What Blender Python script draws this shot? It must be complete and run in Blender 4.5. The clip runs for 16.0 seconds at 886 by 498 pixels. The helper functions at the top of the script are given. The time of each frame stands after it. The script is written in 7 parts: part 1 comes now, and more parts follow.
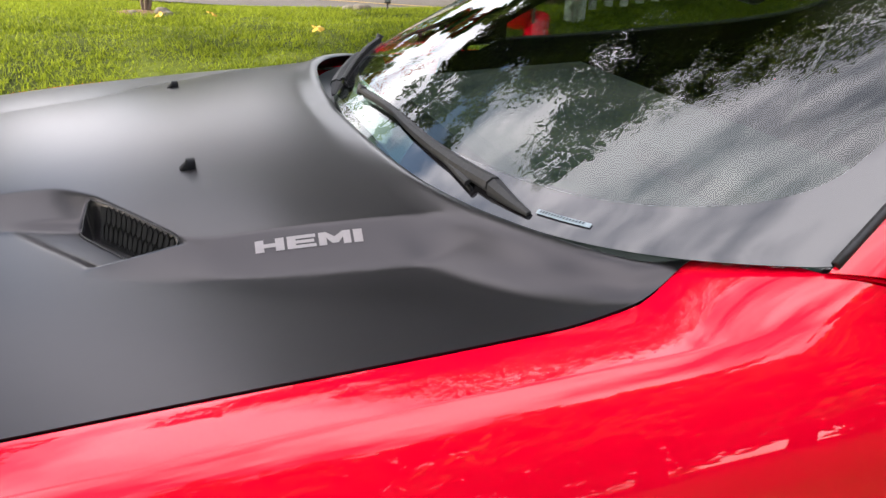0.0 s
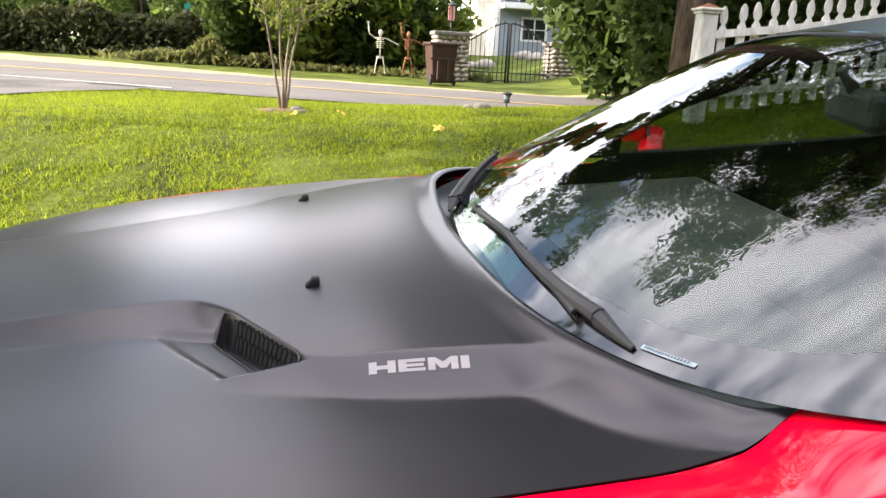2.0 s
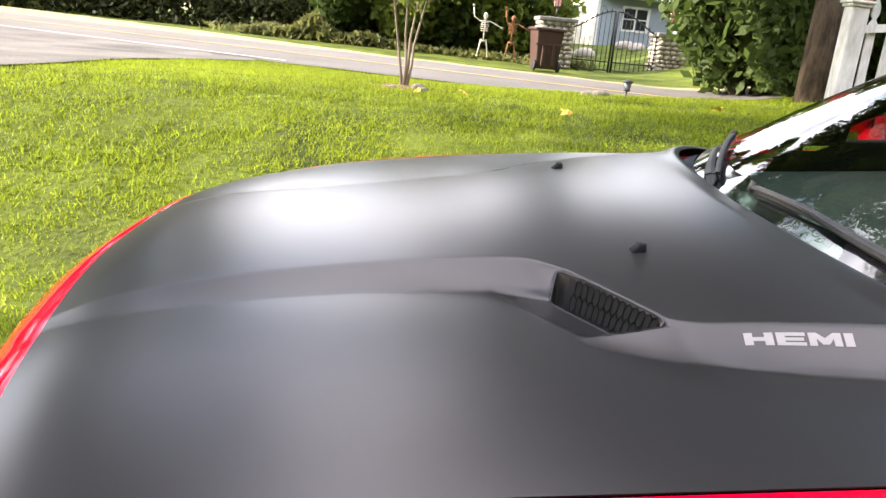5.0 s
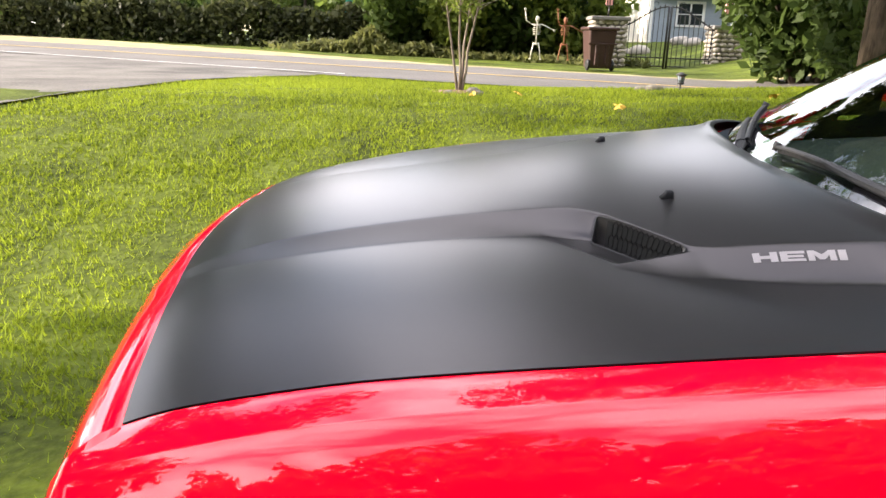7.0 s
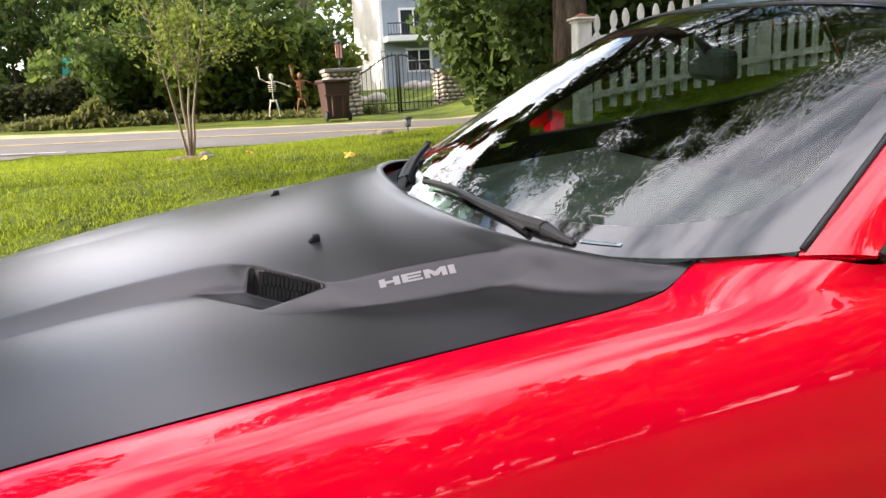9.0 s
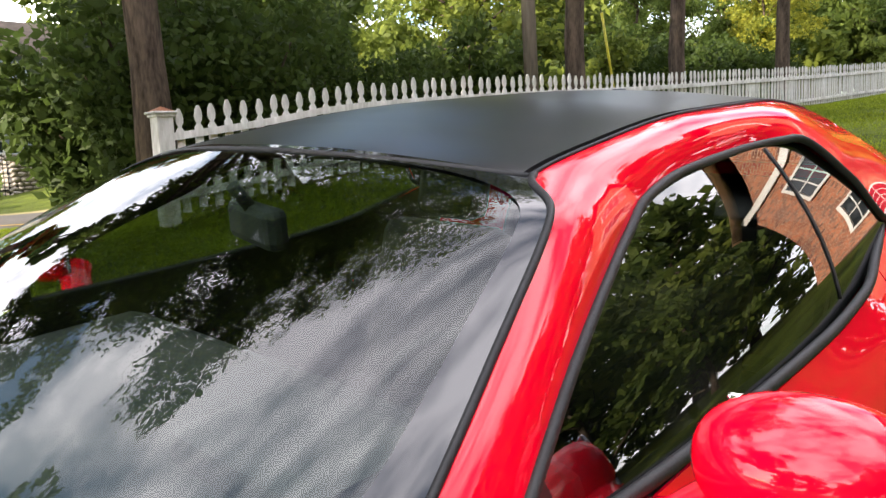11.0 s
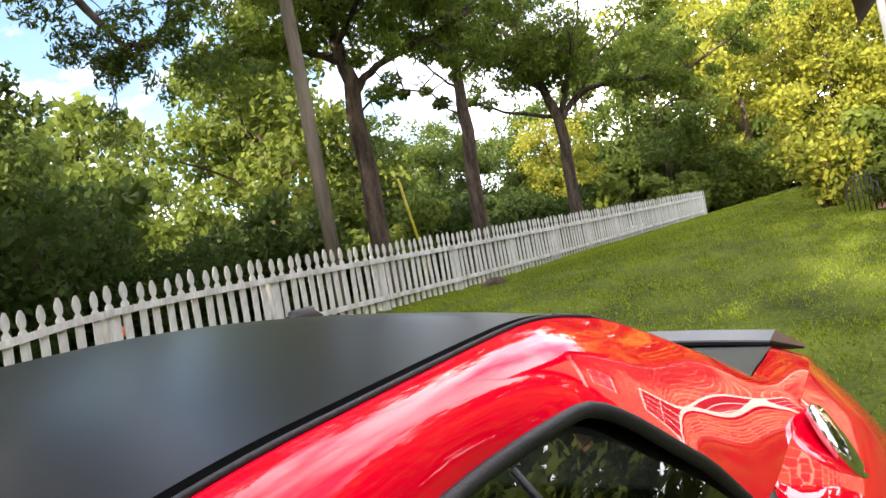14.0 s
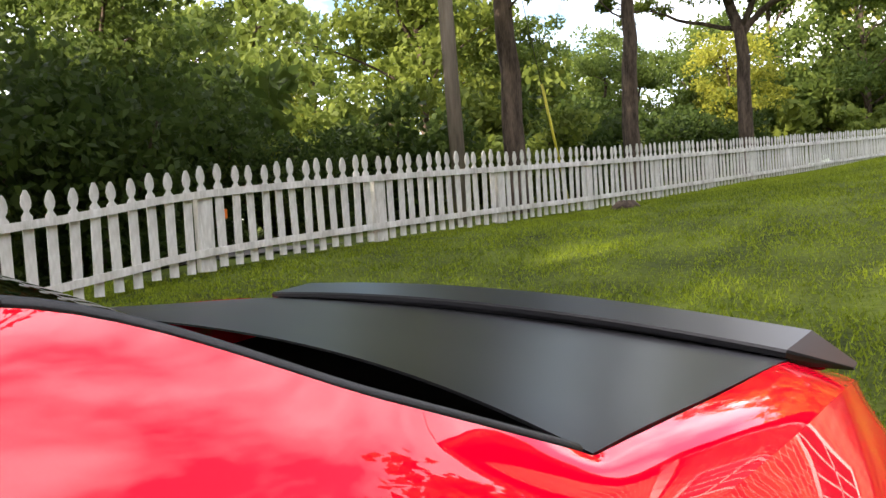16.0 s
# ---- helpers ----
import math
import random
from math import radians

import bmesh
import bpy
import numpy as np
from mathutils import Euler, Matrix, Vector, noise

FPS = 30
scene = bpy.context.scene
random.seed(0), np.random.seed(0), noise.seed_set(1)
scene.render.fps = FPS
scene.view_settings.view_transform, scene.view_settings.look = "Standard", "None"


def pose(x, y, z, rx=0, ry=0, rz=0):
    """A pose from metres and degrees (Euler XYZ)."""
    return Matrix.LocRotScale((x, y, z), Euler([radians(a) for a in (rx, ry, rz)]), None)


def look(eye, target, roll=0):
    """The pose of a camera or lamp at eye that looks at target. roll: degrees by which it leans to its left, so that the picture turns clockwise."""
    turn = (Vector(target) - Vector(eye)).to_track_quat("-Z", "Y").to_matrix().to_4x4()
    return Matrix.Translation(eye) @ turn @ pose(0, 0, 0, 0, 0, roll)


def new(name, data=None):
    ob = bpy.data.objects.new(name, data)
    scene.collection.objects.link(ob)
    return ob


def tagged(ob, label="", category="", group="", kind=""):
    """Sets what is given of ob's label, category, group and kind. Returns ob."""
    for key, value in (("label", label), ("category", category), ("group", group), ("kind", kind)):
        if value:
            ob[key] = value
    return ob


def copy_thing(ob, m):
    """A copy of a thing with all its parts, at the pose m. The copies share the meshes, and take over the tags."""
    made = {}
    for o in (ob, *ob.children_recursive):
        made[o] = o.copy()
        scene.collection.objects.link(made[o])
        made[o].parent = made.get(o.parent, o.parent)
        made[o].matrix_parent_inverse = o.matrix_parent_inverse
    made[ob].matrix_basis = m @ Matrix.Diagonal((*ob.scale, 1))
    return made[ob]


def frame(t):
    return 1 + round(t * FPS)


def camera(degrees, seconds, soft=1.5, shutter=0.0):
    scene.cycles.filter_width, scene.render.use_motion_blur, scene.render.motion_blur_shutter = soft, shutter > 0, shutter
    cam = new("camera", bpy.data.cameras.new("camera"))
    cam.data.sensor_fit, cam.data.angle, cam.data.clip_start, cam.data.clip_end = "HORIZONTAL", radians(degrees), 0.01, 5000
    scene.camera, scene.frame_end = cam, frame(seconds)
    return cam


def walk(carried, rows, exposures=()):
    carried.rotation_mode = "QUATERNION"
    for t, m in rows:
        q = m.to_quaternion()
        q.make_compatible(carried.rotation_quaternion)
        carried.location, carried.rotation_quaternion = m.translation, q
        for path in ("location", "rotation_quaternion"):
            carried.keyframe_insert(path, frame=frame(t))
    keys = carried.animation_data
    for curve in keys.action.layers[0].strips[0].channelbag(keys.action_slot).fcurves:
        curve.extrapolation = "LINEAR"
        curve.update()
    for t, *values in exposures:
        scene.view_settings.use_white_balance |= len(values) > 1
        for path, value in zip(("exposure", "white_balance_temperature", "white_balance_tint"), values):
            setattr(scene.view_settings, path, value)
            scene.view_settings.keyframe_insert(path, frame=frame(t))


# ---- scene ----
cam = camera(60.4, 16.0)
PATH = [
    (0, (0.125, -1.528, 1.395), (0.714, 0.25, 0.695), 3.3),
    (0.5, (0.126, -1.538, 1.399), (0.597, 0.286, 0.73), 4.4),
    (1, (0.123, -1.545, 1.418), (0.534, 0.314, 0.804), 5.3),
    (1.5, (0.116, -1.547, 1.441), (0.471, 0.343, 0.892), 4.5),
    (2, (0.119, -1.557, 1.463), (0.43, 0.356, 0.968), 3.1),
    (2.5, (0.11, -1.567, 1.475), (0.37, 0.361, 1.012), 2.0),
    (3, (0.062, -1.57, 1.474), (0.257, 0.368, 1.018), 1.7),
    (3.5, (0.005, -1.566, 1.464), (0.147, 0.373, 0.995), 2.2),
    (4, (-0.041, -1.547, 1.448), (0.07, 0.388, 0.955), 3.1),
    (4.5, (-0.143, -1.513, 1.416), (-0.038, 0.415, 0.896), 4.2),
    (5, (-0.277, -1.497, 1.388), (-0.159, 0.424, 0.844), 5.6),
    (5.2, (-0.306, -1.487, 1.375), (-0.193, 0.431, 0.817), 6.6),
    (7.3, (-0.264, -1.807, 1.358), (-0.329, 0.123, 0.837), 1.5),
    (7.5, (-0.244, -1.843, 1.369), (-0.299, 0.091, 0.86), 0.8),
    (8, (-0.157, -1.956, 1.384), (-0.118, -0.011, 0.92), -1.7),
    (8.5, (-0.096, -1.933, 1.381), (0.147, 0.005, 0.951), -3.1),
    (9, (-0.067, -1.875, 1.374), (0.474, 0.006, 0.962), -3.1),
    (9.5, (-0.038, -1.769, 1.385), (0.815, -0.006, 0.981), -2.1),
    (10, (0.061, -1.669, 1.422), (1.164, -0.044, 1.042), -0.9),
    (10.2, (0.138, -1.641, 1.441), (1.294, -0.051, 1.07), -1.0),
    (12.3, (0.816, -1.014, 1.613), (2.506, 0.055, 1.610), -6.7),
    (12.5, (0.868, -1.014, 1.617), (2.570, 0.037, 1.632), -7.3),
    (13, (1.025, -1.057, 1.644), (2.737, -0.024, 1.704), -8.4),
    (13.5, (1.223, -1.073, 1.664), (2.931, -0.036, 1.761), -9.3),
    (14, (1.466, -1.064, 1.670), (3.167, -0.020, 1.801), -10.1),
    (14.5, (1.720, -1.070, 1.662), (3.440, -0.056, 1.780), -10.9),
    (15, (1.965, -1.134, 1.655), (3.601, 0.015, 1.708), -7.9),
    (15.5, (2.178, -1.166, 1.638), (3.711, 0.117, 1.643), -5.5),
    (16, (2.445, -1.135, 1.633), (3.877, 0.260, 1.579), -3.6),
]
EXPOSURES = [(0, 1.55), (1.5, 1.82), (3.5, 2.14), (5.2, 2.16), (7.3, 1.74), (9.0, 1.64), (10.2, 1.58), (12.3, 1.70), (14.0, 1.60), (16, 1.48)]
walk(cam, [(t, look(eye, target, roll)) for t, eye, target, roll in PATH], EXPOSURES)

# ---- world and sun ----
SUN_DIR = Vector((-0.93, 0.08, 0.36)).normalized()
world = bpy.data.worlds.new("world")
scene.world = world
world.use_nodes = True
wn, wl = world.node_tree.nodes, world.node_tree.links
wn.clear()
w_out = wn.new("ShaderNodeOutputWorld")
w_bg = wn.new("ShaderNodeBackground")
w_sky = wn.new("ShaderNodeTexSky")
w_sky.sky_type = "NISHITA"
w_sky.sun_disc = False
w_sky.sun_elevation = math.asin(SUN_DIR.z)
w_sky.sun_rotation = math.atan2(SUN_DIR.x, SUN_DIR.y)
w_coord = wn.new("ShaderNodeTexCoord")
w_map = wn.new("ShaderNodeMapping")
w_map.inputs["Scale"].default_value = (1.3, 1.3, 2.2)
w_noise = wn.new("ShaderNodeTexNoise")
w_noise.inputs["Scale"].default_value = 1.7
w_noise.inputs["Detail"].default_value = 7.0
w_noise.inputs["Roughness"].default_value = 0.58
w_ramp = wn.new("ShaderNodeValToRGB")
w_ramp.color_ramp.elements[0].position = 0.41
w_ramp.color_ramp.elements[1].position = 0.60
w_mix = wn.new("ShaderNodeMixRGB")
w_sep = wn.new("ShaderNodeSeparateXYZ")
w_high = wn.new("ShaderNodeValToRGB")
w_high.color_ramp.elements[0].position, w_high.color_ramp.elements[1].position = 0.36, 0.92
w_high.color_ramp.elements[0].color, w_high.color_ramp.elements[1].color = (1.06, 1.01, 1.04, 1), (0.86, 0.83, 0.89, 1)
w_cloud = wn.new("ShaderNodeVectorMath")
w_cloud.operation = "SCALE"
w_cloud.inputs["Scale"].default_value = 13.4
wl.new(w_coord.outputs["Generated"], w_sep.inputs["Vector"])
wl.new(w_sep.outputs["Z"], w_high.inputs["Fac"])
wl.new(w_high.outputs["Color"], w_cloud.inputs[0])
wl.new(w_cloud.outputs["Vector"], w_mix.inputs["Color2"])
wl.new(w_coord.outputs["Generated"], w_map.inputs["Vector"])
wl.new(w_map.outputs["Vector"], w_noise.inputs["Vector"])
wl.new(w_noise.outputs["Fac"], w_ramp.inputs["Fac"])
wl.new(w_ramp.outputs["Color"], w_mix.inputs["Fac"])
wl.new(w_sky.outputs["Color"], w_mix.inputs["Color1"])
wl.new(w_mix.outputs["Color"], w_bg.inputs["Color"])
w_bg.inputs["Strength"].default_value = 0.15
wl.new(w_bg.outputs["Background"], w_out.inputs["Surface"])

sun = new("sun", bpy.data.lights.new("sun", "SUN"))
sun.data.energy = 5.0
sun.data.angle = radians(0.6)
sun.data.color = (1.0, 0.865, 0.72)
sun.matrix_world = look((0, 0, 30), Vector((0, 0, 30)) - SUN_DIR)


# ---- materials ----
def material(name, colour, rough=0.5, metal=0.0, dark=None, scale=8.0, amount=1.0, bump=0.0, bump_scale=60.0,
             island=0.0, coat=0.0, stretch=(1, 1, 1), spec=0.5, fine=None):
    """A principled material whose colour wanders between two tones at two scales, with a fine bump."""
    m = bpy.data.materials.new(name)
    m.use_nodes = True
    n, l = m.node_tree.nodes, m.node_tree.links
    b = n["Principled BSDF"]
    b.inputs["Roughness"].default_value = rough
    b.inputs["Metallic"].default_value = metal
    b.inputs["Specular IOR Level"].default_value = spec
    if coat:
        b.inputs["Coat Weight"].default_value = coat
        b.inputs["Coat Roughness"].default_value = 0.02
    tc = n.new("ShaderNodeTexCoord")
    mp = n.new("ShaderNodeMapping")
    mp.inputs["Scale"].default_value = stretch
    l.new(tc.outputs["Object"], mp.inputs["Vector"])
    if dark is None:
        b.inputs["Base Color"].default_value = (*colour, 1)
    else:
        big, small = n.new("ShaderNodeTexNoise"), n.new("ShaderNodeTexNoise")
        big.inputs["Scale"].default_value = scale
        big.inputs["Detail"].default_value = 4
        small.inputs["Scale"].default_value = fine or scale * 9
        small.inputs["Detail"].default_value = 3
        l.new(mp.outputs["Vector"], big.inputs["Vector"])
        l.new(mp.outputs["Vector"], small.inputs["Vector"])
        add = n.new("ShaderNodeMath")
        add.operation = "MULTIPLY_ADD"
        l.new(small.outputs["Fac"], add.inputs[0])
        add.inputs[1].default_value = 0.6
        l.new(big.outputs["Fac"], add.inputs[2])
        last = add
        if island:
            geo = n.new("ShaderNodeNewGeometry")
            rnd = n.new("ShaderNodeMath")
            rnd.operation = "MULTIPLY_ADD"
            l.new(geo.outputs["Random Per Island"], rnd.inputs[0])
            rnd.inputs[1].default_value = island
            l.new(add.outputs[0], rnd.inputs[2])
            last = rnd
        mr = n.new("ShaderNodeMapRange")
        mr.inputs["From Min"].default_value = 0.55
        mr.inputs["From Max"].default_value = 1.05 + island
        l.new(last.outputs[0], mr.inputs["Value"])
        mix = n.new("ShaderNodeMixRGB")
        mix.inputs["Color1"].default_value = (*dark, 1)
        mix.inputs["Color2"].default_value = (*colour, 1)
        l.new(mr.outputs["Result"], mix.inputs["Fac"])
        l.new(mix.outputs["Color"], b.inputs["Base Color"])
    if bump:
        bn, bp = n.new("ShaderNodeTexNoise"), n.new("ShaderNodeBump")
        bn.inputs["Scale"].default_value = bump_scale
        bn.inputs["Detail"].default_value = 4
        l.new(mp.outputs["Vector"], bn.inputs["Vector"])
        bp.inputs["Strength"].default_value = bump
        bp.inputs["Distance"].default_value = 0.02
        l.new(bn.outputs["Fac"], bp.inputs["Height"])
        l.new(bp.outputs["Normal"], b.inputs["Normal"])
    return m


def glass_material(name, tint, base=0.09):
    """A thin pane: clear with a tint, and a mirror as the angle flattens."""
    m = bpy.data.materials.new(name)
    m.use_nodes = True
    n, l = m.node_tree.nodes, m.node_tree.links
    n.clear()
    out, mix = n.new("ShaderNodeOutputMaterial"), n.new("ShaderNodeMixShader")
    clear, gloss, fr = n.new("ShaderNodeBsdfTransparent"), n.new("ShaderNodeBsdfGlossy"), n.new("ShaderNodeLayerWeight")
    clear.inputs["Color"].default_value = (*tint, 1)
    gloss.inputs["Roughness"].default_value = 0.0
    power, scale = n.new("ShaderNodeMath"), n.new("ShaderNodeMath")
    power.operation, scale.operation = "POWER", "MULTIPLY_ADD"
    fr.inputs["Blend"].default_value = 0.5
    l.new(fr.outputs["Facing"], power.inputs[0])
    power.inputs[1].default_value = 4.6
    l.new(power.outputs[0], scale.inputs[0])
    scale.inputs[1].default_value = 1 - base
    scale.inputs[2].default_value = base
    l.new(scale.outputs[0], mix.inputs["Fac"])
    l.new(clear.outputs["BSDF"], mix.inputs[1])
    l.new(gloss.outputs["BSDF"], mix.inputs[2])
    l.new(mix.outputs["Shader"], out.inputs["Surface"])
    return m


def leaf_material(name, light, dark, island=0.55):
    """Leaves: matt, partly see-through to light, each leaf of its own tone."""
    m = material(name, light, rough=0.55, dark=dark, scale=0.35, fine=2.0, island=island, spec=0.15)
    n, l = m.node_tree.nodes, m.node_tree.links
    b, out = n["Principled BSDF"], n["Material Output"]
    tr, mix = n.new("ShaderNodeBsdfTranslucent"), n.new("ShaderNodeMixShader")
    src = b.inputs["Base Color"].links[0].from_socket
    l.new(src, tr.inputs["Color"])
    mix.inputs["Fac"].default_value = 0.5
    l.new(b.outputs["BSDF"], mix.inputs[1])
    l.new(tr.outputs["BSDF"], mix.inputs[2])
    l.new(mix.outputs["Shader"], out.inputs["Surface"])
    return m


RED = material("red_paint", (0.86, 0.0006, 0.022), rough=0.5, dark=(0.80, 0.0005, 0.018), scale=3, coat=1.0, spec=0.0)
RED.node_tree.nodes["Principled BSDF"].inputs["Coat IOR"].default_value = 1.56
RED.node_tree.nodes["Principled BSDF"].inputs["Coat Roughness"].default_value = 0.0
MATTE = material("matte_black_wrap", (0.012, 0.0115, 0.0125), rough=0.30, dark=(0.010, 0.0095, 0.0105), scale=5, spec=0.55)
MATTE.node_tree.nodes["Principled BSDF"].inputs["Specular Tint"].default_value = (1.0, 0.93, 0.95, 1)
TRIM = material("black_trim", (0.018, 0.018, 0.019), rough=0.38, dark=(0.012, 0.012, 0.013), scale=20, bump=0.03, bump_scale=300)
RUBBER = material("black_rubber", (0.014, 0.014, 0.015), rough=0.6, dark=(0.009, 0.009, 0.01), scale=18, bump=0.1, bump_scale=200)
GRILLE = material("grille_black", (0.006, 0.006, 0.006), rough=0.5, spec=0.2)
GAP = material("shut_line", (0.004, 0.004, 0.004), rough=0.9)
CHROME = material("chrome", (0.85, 0.85, 0.86), rough=0.06, metal=1.0, dark=(0.75, 0.75, 0.77), scale=9)
ALLOY = material("dark_alloy", (0.05, 0.05, 0.052), rough=0.35, metal=0.8, dark=(0.04, 0.04, 0.04), scale=10)
DECAL = material("grey_decal", (0.30, 0.27, 0.27), rough=0.5, dark=(0.25, 0.23, 0.23), scale=30)
GLASS = glass_material("windscreen_glass", (0.70, 0.84, 0.74), 0.09)
SIDE_GLASS = glass_material("tinted_glass", (0.32, 0.35, 0.32), 0.15)
FRIT_GLASS = material("glazed_black_border", (0.012, 0.012, 0.014), rough=0.05, dark=(0.010, 0.010, 0.012), scale=6, spec=1.0)
FRIT = material("black_frit", (0.010, 0.010, 0.012), rough=0.55, spec=0.15)
CABIN = material("cabin_black", (0.012, 0.012, 0.013), rough=0.7, dark=(0.008, 0.008, 0.009), scale=12)
DASH = material("dash_grey", (0.018, 0.019, 0.021), rough=0.75, dark=(0.014, 0.015, 0.017), scale=9)
LAMP_RED = material("red_lens", (0.25, 0.003, 0.004), rough=0.1, coat=0.6)
STICKER = material("pale_sticker", (0.26, 0.32, 0.36), rough=0.4, dark=(0.20, 0.25, 0.28), scale=40)

GRASS = material("grass_ground", (0.115, 0.145, 0.018), rough=0.9, dark=(0.020, 0.028, 0.006), scale=1.1, fine=22, bump=1.0, bump_scale=26, spec=0.1)
BLADE = leaf_material("grass_blade", (0.36, 0.44, 0.032), (0.052, 0.080, 0.010), 0.9)
ASPHALT = material("asphalt", (0.145, 0.134, 0.126), rough=0.9, dark=(0.105, 0.097, 0.090), scale=0.8, fine=60, bump=0.35, bump_scale=110, spec=0.2)
OLD_ASPHALT = material("old_asphalt", (0.19, 0.175, 0.16), rough=0.95, dark=(0.07, 0.066, 0.062), scale=0.9, fine=40, bump=0.5, bump_scale=60, spec=0.15)
STRAW = material("dry_verge", (0.40, 0.34, 0.19), rough=0.95, dark=(0.17, 0.15, 0.075), scale=1.2, fine=14, bump=0.5, bump_scale=30, spec=0.1)
YELLOW = material("yellow_line", (0.55, 0.36, 0.06), rough=0.8, dark=(0.38, 0.26, 0.07), scale=3)
WHITE_LINE = material("white_line", (0.62, 0.60, 0.57), rough=0.8, dark=(0.36, 0.35, 0.33), scale=3)
WHITE_WOOD = material("weathered_white_paint", (0.74, 0.73, 0.70), rough=0.75, dark=(0.36, 0.35, 0.31), scale=5, fine=30, bump=0.3, bump_scale=60, stretch=(1, 1, 0.25))
BARK = material("bark", (0.140, 0.105, 0.080), rough=0.95, dark=(0.022, 0.017, 0.013), scale=7, fine=34, bump=1.0, bump_scale=22, stretch=(1, 1, 0.22), spec=0.1)
POLE_WOOD = material("grey_pole_wood", (0.27, 0.225, 0.18), rough=0.9, dark=(0.13, 0.105, 0.085), scale=4, fine=25, bump=0.4, bump_scale=20, stretch=(1, 1, 0.12), spec=0.15)
LEAF = leaf_material("leaf_green", (0.235, 0.28, 0.046), (0.060, 0.092, 0.020))
LEAF_DEEP = leaf_material("leaf_deep_green", (0.165, 0.215, 0.042), (0.045, 0.078, 0.018))
LEAF_WALNUT = leaf_material("leaf_walnut", (0.21, 0.27, 0.036), (0.045, 0.080, 0.014))
# darker leaf tone: the shade inside the woods is put into the colour
LEAF_SHADED = leaf_material("leaf_shaded_wood", (0.085, 0.125, 0.026), (0.026, 0.046, 0.012))
# brownish ivy, darkened further to hold the shade of the trees above
LEAF_IVY = leaf_material("leaf_shaded_ivy", (0.056, 0.064, 0.022), (0.018, 0.022, 0.009))
LEAF_DRY = leaf_material("leaf_dry_weed", (0.20, 0.21, 0.065), (0.055, 0.060, 0.022))
LEAF_GOLD = leaf_material("leaf_yellow_green", (0.44, 0.42, 0.052), (0.12, 0.16, 0.026))
STONE = material("field_stone", (0.36, 0.32, 0.27), rough=0.9, dark=(0.17, 0.15, 0.13), scale=4, fine=30, bump=0.5, bump_scale=22, island=0.9)
STONE_DARK = material("lichened_stone", (0.19, 0.17, 0.14), rough=0.95, dark=(0.09, 0.08, 0.065), scale=9, fine=40, bump=0.6, bump_scale=26)
MORTAR = material("mortar", (0.20, 0.185, 0.17), rough=0.95, dark=(0.13, 0.12, 0.11), scale=9)
IRON = material("black_iron", (0.012, 0.012, 0.013), rough=0.5, dark=(0.02, 0.016, 0.014), scale=20)
BIN = material("brown_plastic", (0.050, 0.022, 0.018), rough=0.5, dark=(0.036, 0.016, 0.013), scale=4)
BONE = material("bone_plastic", (0.62, 0.58, 0.48), rough=0.6, dark=(0.45, 0.42, 0.34), scale=9)
ORANGE = material("orange_plastic", (0.85, 0.20, 0.015), rough=0.5, dark=(0.7, 0.15, 0.01), scale=6)
RUST = material("rust_orange", (0.30, 0.11, 0.04), rough=0.7, dark=(0.17, 0.06, 0.025), scale=9)
SIDING = material("blue_grey_siding", (0.31, 0.35, 0.40), rough=0.7, dark=(0.26, 0.30, 0.34), scale=2)
# paler than the siding: sun on the far house's side is put into it
PALE_WALL = material("pale_sunlit_tone", (0.75, 0.70, 0.62), rough=0.8, dark=(0.62, 0.56, 0.48), scale=1)
WHITE = material("white_trim_paint", (0.78, 0.77, 0.74), rough=0.6, dark=(0.66, 0.65, 0.62), scale=4)
CREAM = material("cream_paint", (0.72, 0.58, 0.38), rough=0.65, dark=(0.60, 0.47, 0.30), scale=3)
ROOF = material("shingle_roof", (0.15, 0.12, 0.10), rough=0.9, dark=(0.08, 0.065, 0.055), scale=2, fine=20, bump=0.4, bump_scale=20)
PANE = material("dark_pane", (0.02, 0.025, 0.03), rough=0.04, spec=0.7)
YELLOW_GUARD = material("yellow_guard", (0.60, 0.52, 0.03), rough=0.5, dark=(0.45, 0.4, 0.03), scale=6)
LANTERN_GLASS = material("lantern_pink_glass", (0.75, 0.40, 0.36), rough=0.3, dark=(0.65, 0.30, 0.28), scale=12)
FLOWER_YELLOW = material("yellow_flowers", (0.75, 0.42, 0.02), rough=0.7, dark=(0.5, 0.25, 0.01), scale=6)
MULCH = material("mulch", (0.20, 0.11, 0.065), rough=1.0, dark=(0.10, 0.055, 0.035), scale=9, bump=0.8, bump_scale=40)
DEAD_LEAF = material("fallen_leaf", (0.62, 0.40, 0.05), rough=0.7, dark=(0.40, 0.24, 0.03), scale=40)
TEAL = material("teal_cloth", (0.03, 0.35, 0.26), rough=0.7, dark=(0.02, 0.25, 0.18), scale=4)


